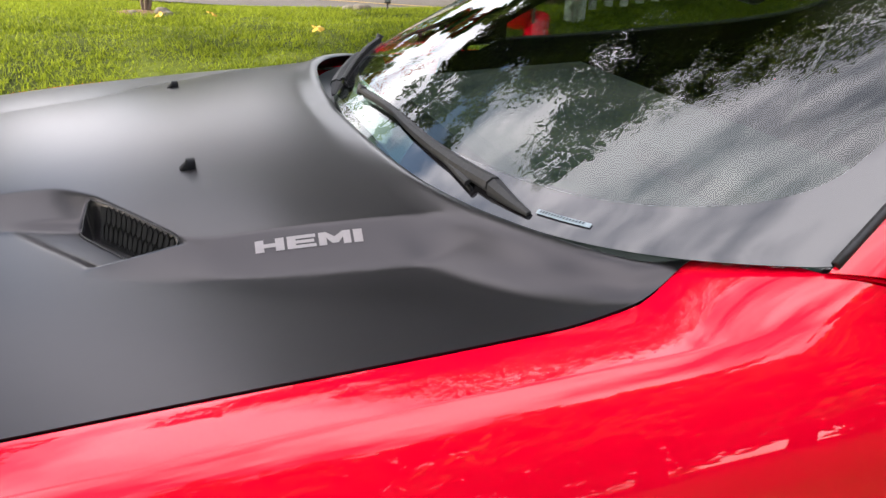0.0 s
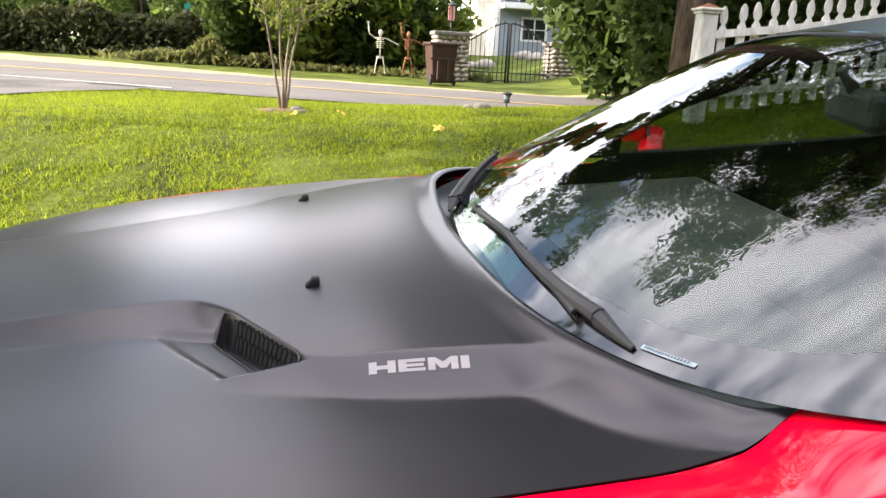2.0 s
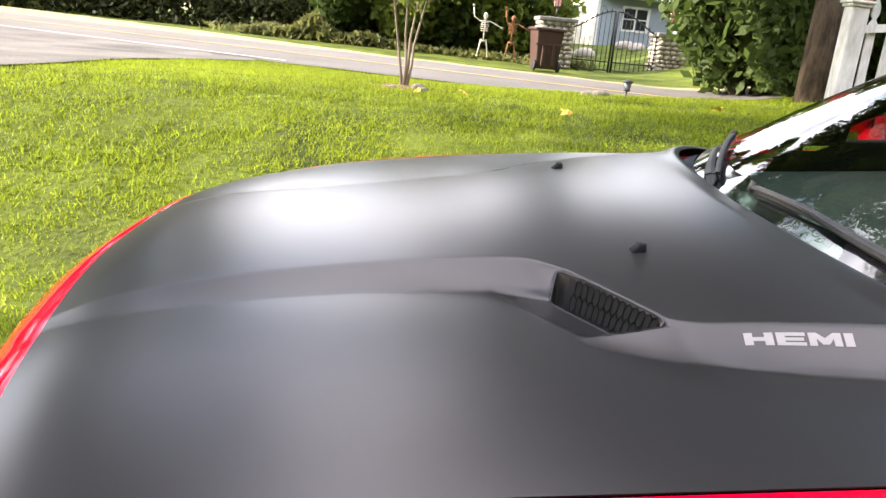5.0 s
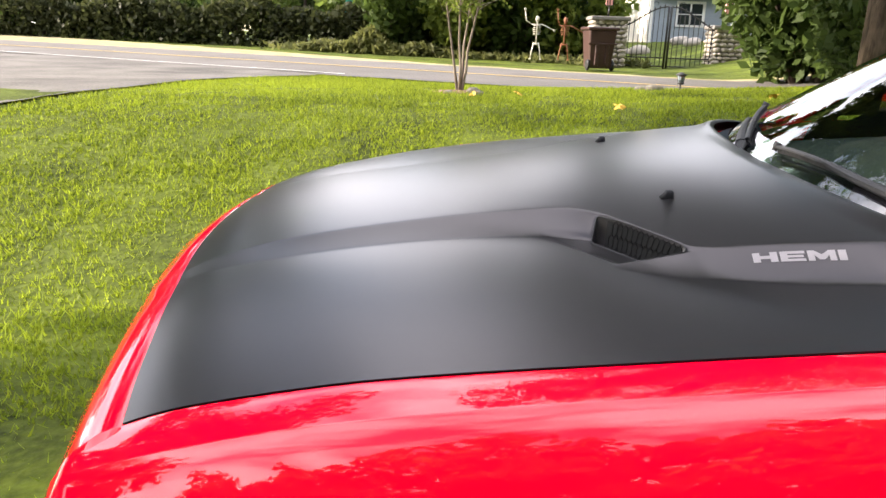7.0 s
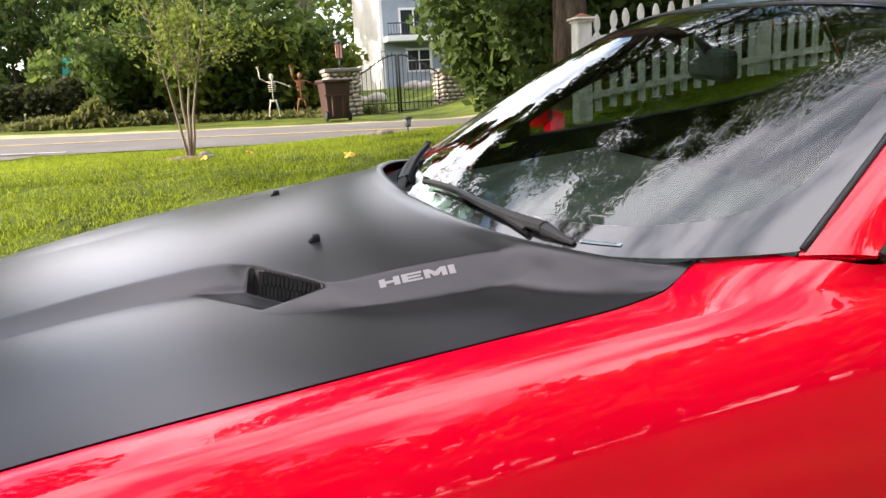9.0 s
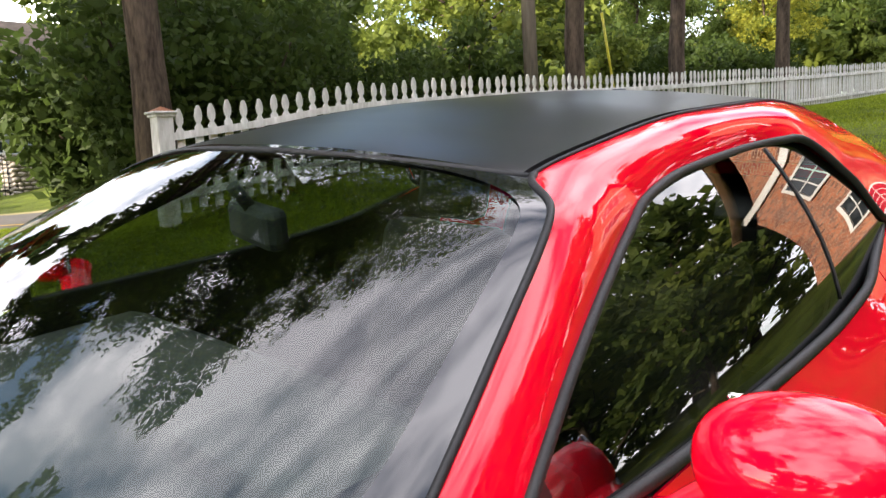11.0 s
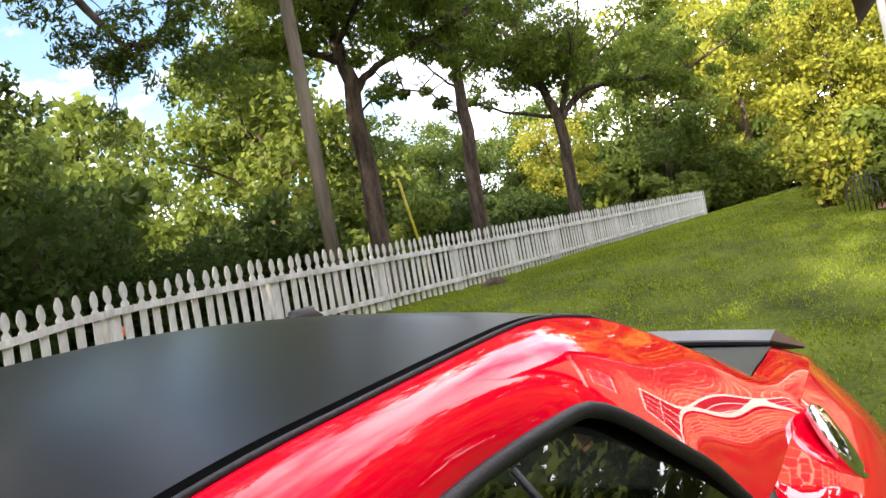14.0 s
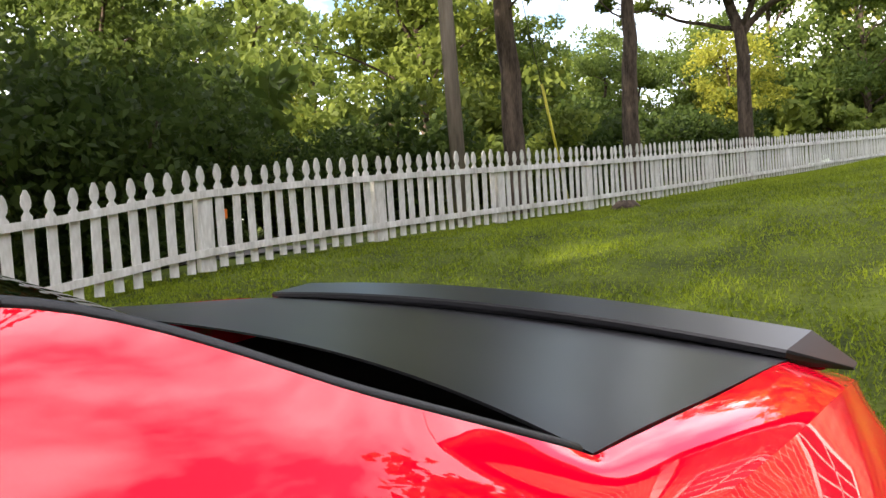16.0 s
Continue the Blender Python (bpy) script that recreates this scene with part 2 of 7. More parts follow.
def brick_material():
    m = bpy.data.materials.new("red_brick")
    m.use_nodes = True
    n, l = m.node_tree.nodes, m.node_tree.links
    b, tc, br = n["Principled BSDF"], n.new("ShaderNodeTexCoord"), n.new("ShaderNodeTexBrick")
    sep, com, add = n.new("ShaderNodeSeparateXYZ"), n.new("ShaderNodeCombineXYZ"), n.new("ShaderNodeMath")
    br.inputs["Scale"].default_value = 2.7
    br.inputs["Color1"].default_value = (0.46, 0.15, 0.065, 1)
    br.inputs["Color2"].default_value = (0.13, 0.045, 0.03, 1)
    br.inputs["Mortar"].default_value = (0.50, 0.40, 0.30, 1)
    br.inputs["Mortar Size"].default_value = 0.018
    l.new(tc.outputs["Object"], sep.inputs["Vector"])
    l.new(sep.outputs["X"], add.inputs[0])
    l.new(sep.outputs["Y"], add.inputs[1])
    l.new(add.outputs[0], com.inputs["X"])
    l.new(sep.outputs["Z"], com.inputs["Y"])
    l.new(com.outputs["Vector"], br.inputs["Vector"])
    l.new(br.outputs["Color"], b.inputs["Base Color"])
    b.inputs["Roughness"].default_value = 0.9
    return m


BRICK = brick_material()


# ---- building helpers ----
def thing(name, label, category, m=None, group="", kind=""):
    ob = new(name)
    ob.empty_display_size = 0.2
    if m is not None:
        ob.matrix_world = m
    return tagged(ob, label, category, group, kind)


def part(name, bm, mat, parent=None, label="", smooth=False):
    """Links a bmesh as one mesh object under a thing or a part."""
    me = bpy.data.meshes.new(name)
    bm.to_mesh(me)
    bm.free()
    for m in (mat if isinstance(mat, (list, tuple)) else [mat]):
        me.materials.append(m)
    if smooth:
        me.shade_smooth()
    ob = new(name, me)
    ob.parent = parent
    return tagged(ob, label)


def mesh_part(name, verts, faces, mat, parent=None, label="", smooth=False):
    me = bpy.data.meshes.new(name)
    me.from_pydata([tuple(v) for v in verts], [], faces)
    me.materials.append(mat)
    if smooth:
        me.shade_smooth()
    ob = new(name, me)
    ob.parent = parent
    return tagged(ob, label)


def box(bm, x0, y0, z0, x1, y1, z1, bevel=0.0, m=None):
    """Adds a box with rounded edges to a bmesh."""
    tmp = bmesh.new()
    bmesh.ops.create_cube(tmp, size=1)
    bmesh.ops.scale(tmp, vec=(x1 - x0, y1 - y0, z1 - z0), verts=tmp.verts)
    bmesh.ops.translate(tmp, vec=((x0 + x1) / 2, (y0 + y1) / 2, (z0 + z1) / 2), verts=tmp.verts)
    if bevel:
        bmesh.ops.bevel(tmp, geom=tmp.edges[:], offset=bevel, segments=2, profile=0.5, affect="EDGES")
    if m is not None:
        bmesh.ops.transform(tmp, matrix=m, verts=tmp.verts)
    me = bpy.data.meshes.new("tmp")
    tmp.to_mesh(me)
    tmp.free()
    bm.from_mesh(me)
    bpy.data.meshes.remove(me)
    return bm


def tube(bm, pts, radii, seg=8, cap=True):
    """A tapered tube along points."""
    pts = [Vector(p) for p in pts]
    rings = []
    side = None
    for i, p in enumerate(pts):
        d = (pts[min(i + 1, len(pts) - 1)] - pts[max(i - 1, 0)]).normalized()
        if side is None:
            side = d.orthogonal().normalized()
        side = (side - d * side.dot(d)).normalized()
        up = d.cross(side)
        r = radii[i] if hasattr(radii, "__len__") else radii
        rings.append([bm.verts.new(p + (side * math.cos(a) + up * math.sin(a)) * r) for a in [2 * math.pi * k / seg for k in range(seg)]])
    for a, b in zip(rings, rings[1:]):
        for k in range(seg):
            f = bm.faces.new((a[k], a[(k + 1) % seg], b[(k + 1) % seg], b[k]))
            f.smooth = True
    if cap:
        bm.faces.new(list(reversed(rings[0])))
        bm.faces.new(rings[-1])
    return bm


def spin(bm, profile, seg=24, m=None):
    """A turned shape from (radius, z) pairs."""
    rings = []
    for r, z in profile:
        rings.append([bm.verts.new((r * math.cos(2 * math.pi * k / seg), r * math.sin(2 * math.pi * k / seg), z)) for k in range(seg)])
    new_verts = [v for ring in rings for v in ring]
    for a, b in zip(rings, rings[1:]):
        for k in range(seg):
            bm.faces.new((a[k], a[(k + 1) % seg], b[(k + 1) % seg], b[k])).smooth = True
    bm.faces.new(list(reversed(rings[0])))
    bm.faces.new(rings[-1])
    if m is not None:
        bmesh.ops.transform(bm, matrix=m, verts=new_verts)
    return bm


def spl(x, xs, ys):
    """A smooth curve through points, with no overshoot to speak of."""
    x, xs, ys = np.asarray(x, float), np.asarray(xs, float), np.asarray(ys, float)
    d = np.diff(ys) / np.diff(xs)
    s = np.r_[d[0], [0 if a * b <= 0 else 2 * a * b / (a + b) for a, b in zip(d, d[1:])], d[-1]]
    i = np.clip(np.searchsorted(xs, x) - 1, 0, len(xs) - 2)
    h = xs[i + 1] - xs[i]
    t = np.clip((x - xs[i]) / h, -0.5, 1.5)
    a, b = 2 * t**3 - 3 * t**2 + 1, t**3 - 2 * t**2 + t
    return a * ys[i] + b * h * s[i] + (1 - a) * ys[i + 1] + (t**3 - t**2) * h * s[i + 1]


def smooth01(t):
    t = np.clip(t, 0, 1)
    return t * t * (3 - 2 * t)


def grid_mesh(name, P, mat, parent=None, label="", thick=0.0, flip=False, smooth=True):
    """A sheet from an array of points (rows, columns, 3)."""
    r, c, _ = P.shape
    verts = P.reshape(-1, 3)
    faces = []
    for i in range(r - 1):
        for j in range(c - 1):
            q = (i * c + j, i * c + j + 1, (i + 1) * c + j + 1, (i + 1) * c + j)
            faces.append(q[::-1] if flip else q)
    if thick:
        # a back face and a rim of its own round the edge, so that the edge stays crisp
        n = np.cross(np.gradient(P, axis=0), np.gradient(P, axis=1))
        n = n / np.maximum(np.linalg.norm(n, axis=-1, keepdims=True), 1e-9) * (1 if flip else -1)
        back = P - n * thick
        ring = [(0, j) for j in range(c)] + [(i, c - 1) for i in range(1, r)] + [(r - 1, j) for j in range(c - 2, -1, -1)] + [(i, 0) for i in range(r - 2, -1, -1)]
        edge = np.array([P[k] for k in ring] + [back[k] for k in ring])
        m, b0, e0 = len(ring), r * c, 2 * r * c
        faces = faces + [tuple(b0 + k for k in f[::-1]) for f in faces] + [(e0 + k, e0 + k + 1, e0 + m + k + 1, e0 + m + k) for k in range(m - 1)]
        verts = np.concatenate([verts, back.reshape(-1, 3), edge])
    ob = mesh_part(name, verts, faces, mat, parent, label, smooth)
    return ob


# ---- ground ----
def ground_z(x, y):
    """The lawn: it climbs to the rear of the car and towards the fence, and is level at the road."""
    x, y = np.asarray(x, float), np.asarray(y, float)
    near = spl(np.clip(x, -40, 60), [-40, -10, -2, 0, 4, 8, 12, 16, 20, 30, 40, 60], [-0.6, -0.35, -0.171, 0, 0.343, 1.0, 1.72, 2.15, 2.58, 3.3, 3.95, 4.8])
    fence = spl(np.clip(x, -40, 60), [-40, -8, 0, 4, 5, 6, 8.7, 11, 13.5, 20, 31, 60], [0.5, 0.62, 0.74, 0.90, 1.08, 1.26, 1.48, 1.62, 1.77, 2.25, 3.0, 4.6])
    z = near + 0.056 * np.clip(y, -1.6, 1.2) + (fence - near - 0.067) * smooth01((y - 1.1) / 5.2)
    road = 0.62 + 0.010 * np.clip(y - 12, 0, 40)
    w = smooth01((y - 8.0) / 3.0) * (1 - smooth01((x - 5.0) / 5.0))
    return z + (road - z) * w


gx = np.r_[-400, -200, -100, -60, np.arange(-40, -8, 1.0), np.arange(-8, 24, 0.25), np.arange(24, 62, 1.0), 100, 200, 400]
gy = np.r_[-400, -200, -100, -50, np.arange(-30, -3, 1.0), np.arange(-3, 11, 0.25), np.arange(11, 70, 1.0), 100, 200, 400]
GX, GY = np.meshgrid(gx, gy)
rng = np.random.default_rng(5)
GZ = ground_z(GX, GY) + (rng.random(GX.shape) - 0.5) * 0.02
tagged(grid_mesh("ground", np.stack([GX, GY, GZ], -1), GRASS), "mown green lawn climbing gently from the road", "ground", kind="structure")


def strip(name, label, near, far, x0, x1, mat, lift, category="road", step=0.5, ragged=0.0):
    """A ribbon lying on the ground between two lines y(x)."""
    xs = np.arange(x0, x1 + step, step)
    r = np.random.default_rng(3)
    rows = []
    for k in np.linspace(0, 1, 5):
        y = near(xs) * (1 - k) + far(xs) * k
        if ragged and k in (0.0, 1.0):
            y = y + (r.random(len(xs)) - 0.5) * ragged
        rows.append(np.stack([xs, y, ground_z(xs, y) + lift], -1))
    return tagged(grid_mesh(name, np.array(rows), mat), label, category, kind="structure")


ROAD = lambda x: 10.9 - 0.42 * x
drive_edge = lambda x: spl(x, [-30, -9, -6, -5.2, -4.6, -4.3, -4.1, -4.0, -3.85, -3.5, -2.9], [-3.0, 2.2, 4.5, 5.05, 5.5, 6.1, 7.2, 8.5, 9.8, 10.9, 11.75])
strip("road", "grey worn two-lane asphalt road", ROAD, lambda x: ROAD(x) + 6.3, -60, 9, ASPHALT, 0.03, ragged=0.25)
strip("road_verge", "pale strip of gravel and dry grass along the road", lambda x: ROAD(x) + 6.2, lambda x: ROAD(x) + 6.4 + spl(x, [-60, -20, -8, 0, 9], [5.2, 5.2, 3.2, 0.7, 0.4]), -60, 9, STRAW, 0.022, "verge", ragged=0.35)
strip("road_line", "double yellow centre line", lambda x: ROAD(x) + 3.1, lambda x: ROAD(x) + 3.25, -60, 9, YELLOW, 0.04)
strip("road_edge_line", "white edge line on the asphalt", lambda x: ROAD(x) + 0.36, lambda x: ROAD(x) + 0.48, -60, -2.6, WHITE_LINE, 0.04)
strip("driveway", "cracked pale asphalt apron meeting the road", drive_edge, lambda x: ROAD(x) + 0.35, -30, -2.95, OLD_ASPHALT, 0.03, "driveway", 0.06, ragged=0.10)


# ---- the car: x runs from the front axle to the tail, y across, z up from the tyres ----
car = thing("car", "red two-door car with matte black bonnet and roof on grass", "car",
            Matrix.Translation((0, -0.01, 0)) @ Matrix.Rotation(radians(1.6), 4, "Z") @ Matrix.Rotation(radians(3.2), 4, "X") @ Matrix.Rotation(radians(-4.9), 4, "Y"))

seam_y = lambda x: spl(x, [-0.90, -0.80, -0.55, -0.30, 0.0, 0.30, 0.55, 0.68, 0.80], [0.710, 0.725, 0.751, 0.765, 0.780, 0.786, 0.780, 0.754, 0.710])
seam_z = lambda x: spl(x, [-0.90, -0.80, -0.55, -0.30, 0.0, 0.30, 0.55, 0.68, 0.80], [0.860, 0.902, 0.967, 0.999, 1.014, 1.020, 1.018, 1.016, 1.036])
hood_front = lambda y: spl(np.abs(y), [0, 0.1, 0.25, 0.42, 0.55, 0.66, 0.745], [-0.757, -0.753, -0.740, -0.720, -0.704, -0.692, -0.680])
hood_rear = lambda y: spl(np.abs(y), [0, 0.19, 0.39, 0.51, 0.594, 0.667, 0.717, 0.745], [0.470, 0.480, 0.505, 0.547, 0.601, 0.666, 0.733, 0.797])

# the raised centre in plan: its upper edge, the breadth of its side, and the skirt behind each scoop
ridge_y = lambda x: spl(x, [-0.9, -0.8, -0.55, -0.3, -0.08, -0.01, 0.055, 0.119, 0.165, 0.217, 0.32, 0.5, 0.62, 0.8], [0.310, 0.298, 0.268, 0.253, 0.268, 0.280, 0.328, 0.425, 0.476, 0.496, 0.514, 0.538, 0.552, 0.57])
side_w = lambda x: spl(x, [-0.9, -0.8, -0.55, -0.3, -0.08, -0.01, 0.055, 0.09, 0.15, 0.19, 0.22, 0.32, 0.5, 0.62, 0.8], [0.03, 0.036, 0.066, 0.070, 0.070, 0.064, 0.036, 0.026, 0.026, 0.045, 0.058, 0.058, 0.058, 0.058, 0.07])
skirt_y = lambda x: spl(x, [-0.1, 0.03, 0.055, 0.11, 0.16, 0.22, 0.32, 0.5, 0.62, 0.8], [0.488, 0.488, 0.505, 0.530, 0.545, 0.554, 0.572, 0.596, 0.610, 0.64])
CREST = 0.485
SCOOP_A, SCOOP_D, SCOOP_B, SCOOP_C = (0.031, 0.360), (0.117, 0.485), (0.050, 0.322), (0.172, 0.482)


def soft_step(v, r=0.0012):
    """From 0 to 1 in a straight slope with rounded shoulders."""
    return 0.5 + 0.5 * (np.sqrt(v**2 + r) - np.sqrt((v - 1.0) ** 2 + r))


def line_side(x, a, p, q):
    """Signed distance of a place from the line through two plan points; positive to the rear and centre of it."""
    dx, da = q[0] - p[0], q[1] - p[1]
    return ((x - p[0]) * da - (a - p[1]) * dx) / math.hypot(dx, da)


def hood_height(x, y):
    """The bonnet: a raised centre whose sides step outwards behind the scoops, over broad flanks."""
    a = np.abs(y)
    ys, zs = seam_y(x), seam_z(x)
    top = spl(x, [-0.9, -0.8, -0.55, -0.3, -0.08, 0.15, 0.32, 0.5, 0.8], [0.938, 0.986, 1.047, 1.071, 1.090, 1.104, 1.108, 1.106, 1.10]) - spl(x, [-0.9, -0.8, -0.55, -0.3, -0.08, 0.15, 0.32, 0.5, 0.8], [0.12, 0.12, 0.12, 0.14, 0.16, 0.184, 0.137, 0.108, 0.1]) * a**2
    inner = spl(x, [-0.9, -0.8, -0.55, -0.3, -0.08, 0.15, 0.32, 0.5, 0.8], [0.926, 0.974, 1.024, 1.041, 1.048, 1.039, 1.032, 1.032, 1.045])
    t = np.clip((a - 0.30) / (ys - 0.30), 0, 1)
    flank = zs + (inner - zs) * (1 - t**1.9)
    rear = hood_rear(y / np.maximum(ys, 0.1) * 0.745)
    target = spl(a, [0, 0.2, 0.41, 0.53, 0.616, 0.677, 0.70, 0.715, 0.76], [1.095, 1.096, 1.093, 1.086, 1.076, 1.062, 1.053, 1.045, 1.03])
    flank = flank + (target - flank) * smooth01(1 + (x - rear) / 0.13)
    top = np.maximum(top, flank)
    s = np.clip((ridge_y(x) + side_w(x) - a) / side_w(x), -0.3, 1.3)
    raised = soft_step(s)
    # skirt outside the scoop: it grows from nothing to the full side behind
    foot, ridge = skirt_y(x), np.minimum(ridge_y(x), CREST)
    grown = spl(x, [-0.1, 0.045, 0.06, 0.11, 0.17, 0.21, 0.8], [0, 0, 0.14, 0.55, 0.92, 1, 1])
    ridge = ridge + (CREST - ridge) * (1 - smooth01((x - 0.165) / 0.04)) + (ridge_y(x) - ridge) * smooth01((x - 0.165) / 0.04)
    skirt = grown * soft_step(np.clip((foot - a) / np.maximum(foot - ridge, 0.01), -0.3, 1.3)) * np.where(x > 0.19, 1, smooth01((a - CREST + 0.006) / 0.007))
    z = flank + (top - flank) * np.maximum(raised, skirt)
    # shallow ramp that leads into the scoop
    ramp = smooth01(line_side(x, a, (-0.075, 0.330), (0.055, 0.488)) / 0.022) * smooth01((CREST - a) / 0.01) * (1 - smooth01(raised / 0.25)) * smooth01((0.16 - x) / 0.03)
    z = z - 0.006 * ramp * smooth01((x + 0.08) / 0.09)
    lip = np.clip((x - hood_front(y)) / 0.10, 0, 1)
    z = z - 0.006 * (1 - lip) ** 2
    z = z + (target - z) * smooth01(1 + (x - rear) / 0.07)
    back = np.clip((rear - x) / 0.02, 0, 1)
    return z - 0.008 * (1 - back) ** 2


def scoop_place(p, q):
    """Plan place of a point of the intake: p along it, q from the rim in front to the edge of the raised centre."""
    p, q = np.asarray(p, float), np.asarray(q, float)
    return tuple((SCOOP_A[k] + (SCOOP_D[k] - SCOOP_A[k]) * p) * (1 - q) + (SCOOP_B[k] + (SCOOP_C[k] - SCOOP_B[k]) * p) * q for k in (0, 1))


def scoop_coords(x, a):
    """The intake's own coordinates of a place on the bonnet."""
    front, back = line_side(x, a, SCOOP_A, SCOOP_D), line_side(x, a, SCOOP_B, SCOOP_C)
    q = np.clip(front / np.maximum(front - back, 0.004), -1, 2)
    (x0, a0), (x1, a1) = scoop_place(0 * q, np.clip(q, 0, 1)), scoop_place(0 * q + 1, np.clip(q, 0, 1))
    return np.clip(((x - x0) * (x1 - x0) + (a - a0) * (a1 - a0)) / ((x1 - x0) ** 2 + (a1 - a0) ** 2), -1, 2), q


def slot_floor(p, q):
    """Height inside the slot: a plate that dips behind the rim, then the grille's face up to the upper edge."""
    p = np.clip(p, 0, 1)
    lip, crest = hood_height(*scoop_place(p, 0.0 * p)), hood_height(*scoop_place(p, 0.0 * p + 1))
    tray = lip - 0.005 - 0.016 * np.clip(q / 0.55, 0, 1)
    return tray + (crest - 0.006 - tray) * np.clip((q - 0.62) / 0.36, 0, 1)


def hood_panel():
    dense = lambda lo, hi, n: list(np.linspace(lo, hi, n))
    U = np.array(dense(0, 0.46, 34)[:-1] + dense(0.46, 0.76, 104)[:-1] + dense(0.76, 1, 42))
    half = dense(0, 0.31, 12)[:-1] + dense(0.31, 0.72, 88)[:-1] + dense(0.72, 1, 26)
    V = np.array([-q for q in half[::-1]][:-1] + half)
    U, V = np.meshgrid(U, V, indexing="ij")
    yy = V * 0.745
    x0, x1 = hood_front(yy), hood_rear(yy)
    X = x0 + (x1 - x0) * U
    Y = V * seam_y(X)
    Z = hood_height(X, Y)
    p, q = scoop_coords(X, np.abs(Y))
    inside = 1 - np.abs(2 * p - 1) ** 9 - np.abs(2 * q - 1) ** 9
    Z = Z + (slot_floor(p, q) - Z) * smooth01(inside / 0.45)
    return grid_mesh("bonnet", np.stack([X, Y, Z], -1), MATTE, car, "matte black bonnet with a raised centre and twin scoops", thick=0.0025, flip=True)


hood_ob = hood_panel()

# honeycomb grilles in the intake slots
for s in (-1, 1):
    bm = bmesh.new()
    for row in range(2):
        for k in range(13):
            p, q = 0.20 + 0.057 * k + (0.0285 if row else 0), 0.72 + 0.15 * row
            hexagon = []
            for c in range(7):
                h = math.pi / 3 * c
                hp, hq = p + 0.031 * math.sin(h), q + 0.09 * math.cos(h)
                x, a = scoop_place(hp, hq)
                hexagon.append(Vector((float(x), s * float(a), float(slot_floor(np.array(hp), np.array(hq))) + 0.006)))
            tube(bm, hexagon, 0.0008, 4, False)
    part("grille", bm, GRILLE, hood_ob, "black honeycomb grille in the scoop")
    bm = bmesh.new()
    rows = []
    for k in range(20):
        p = 0.13 + 0.84 * k / 19
        rows.append([])
        for q in (0.62, 0.96):
            x, a = scoop_place(p, q)
            rows[-1].append(bm.verts.new((float(x), s * float(a), float(slot_floor(np.array(p), np.array(q))) + 0.0035)))
    for r0, r1 in zip(rows, rows[1:]):
        bm.faces.new((r0[0], r0[1], r1[1], r1[0]))
    part("grille_backing", bm, GAP, hood_ob, "dark duct behind the grille")
    rim = []
    for k in range(80):
        h = 2 * math.pi * k / 80
        c, sn = math.cos(h), math.sin(h)
        p, q = 0.5 + 0.497 * math.copysign(abs(c) ** 0.26, c), 0.5 + 0.49 * math.copysign(abs(sn) ** 0.26, sn)
        x, a = scoop_place(p, q)
        rim.append(Vector((float(x), s * float(a), float(hood_height(x, a)) - 0.0006)))
    part("scoop_rim", tube(bmesh.new(), rim + rim[:1], 0.0013, 5, False), TRIM, hood_ob, "thin black rim of the scoop")

# washer jets
for s in (-1, 1):
    bm = bmesh.new()
    jx, jy = (0.187, 0.277) if s < 0 else (0.172, 0.298)
    z = float(hood_height(np.array(jx), np.array(jy)))
    box(bm, -0.012, -0.011, -0.004, 0.012, 0.011, 0.013, 0.004)
    for v in bm.verts:
        if v.co.z > 0.006:
            v.co.x = v.co.x * 0.6 + 0.005
            v.co.y *= 0.7
    bmesh.ops.transform(bm, matrix=Matrix.Translation((jx, s * jy, z)), verts=bm.verts)
    part("washer_jet", bm, FRIT, hood_ob, "small black washer jet", True)


HEMI_Y = (0.5310, 0.0145)


def bar(x0, y0, x1, y1):
    return [(x0, y0), (x1, y0), (x1, y1), (x0, y1)]


def letters(word, gap):
    """Wide block letters in a unit-high box: a list of four-cornered strokes for each letter."""
    t = 0.30
    shapes = {
        "H": [bar(0, 0, t, 1), bar(1 - t, 0, 1, 1), bar(t, 0.34, 1 - t, 0.66)],
        "E": [bar(0, 0, t, 1), bar(t, 0, 1, 0.26), bar(t, 0.38, 0.94, 0.62), bar(t, 0.74, 1, 1)],
        "M": [bar(0, 0, 0.24, 1), bar(0.76, 0, 1, 1), [(0.40, 0.12), (0.50, 0.12), (0.50, 0.62), (0.24, 1.0)], [(0.50, 0.12), (0.60, 0.12), (0.76, 1.0), (0.50, 0.62)],
              [(0.24, 0.55), (0.40, 0.12), (0.30, 0.9), (0.24, 1.0)], [(0.60, 0.12), (0.76, 0.55), (0.76, 1.0), (0.70, 0.9)]],
        "I": [bar(0, 0, 1, 1)],
    }
    x, out = 0.0, []
    for ch in word:
        w = {"I": 0.32, "M": 1.12}.get(ch, 1.0)
        out.append([[(x + a * w, b) for a, b in quad] for quad in shapes[ch]])
        x += w + gap
    return out, x - gap


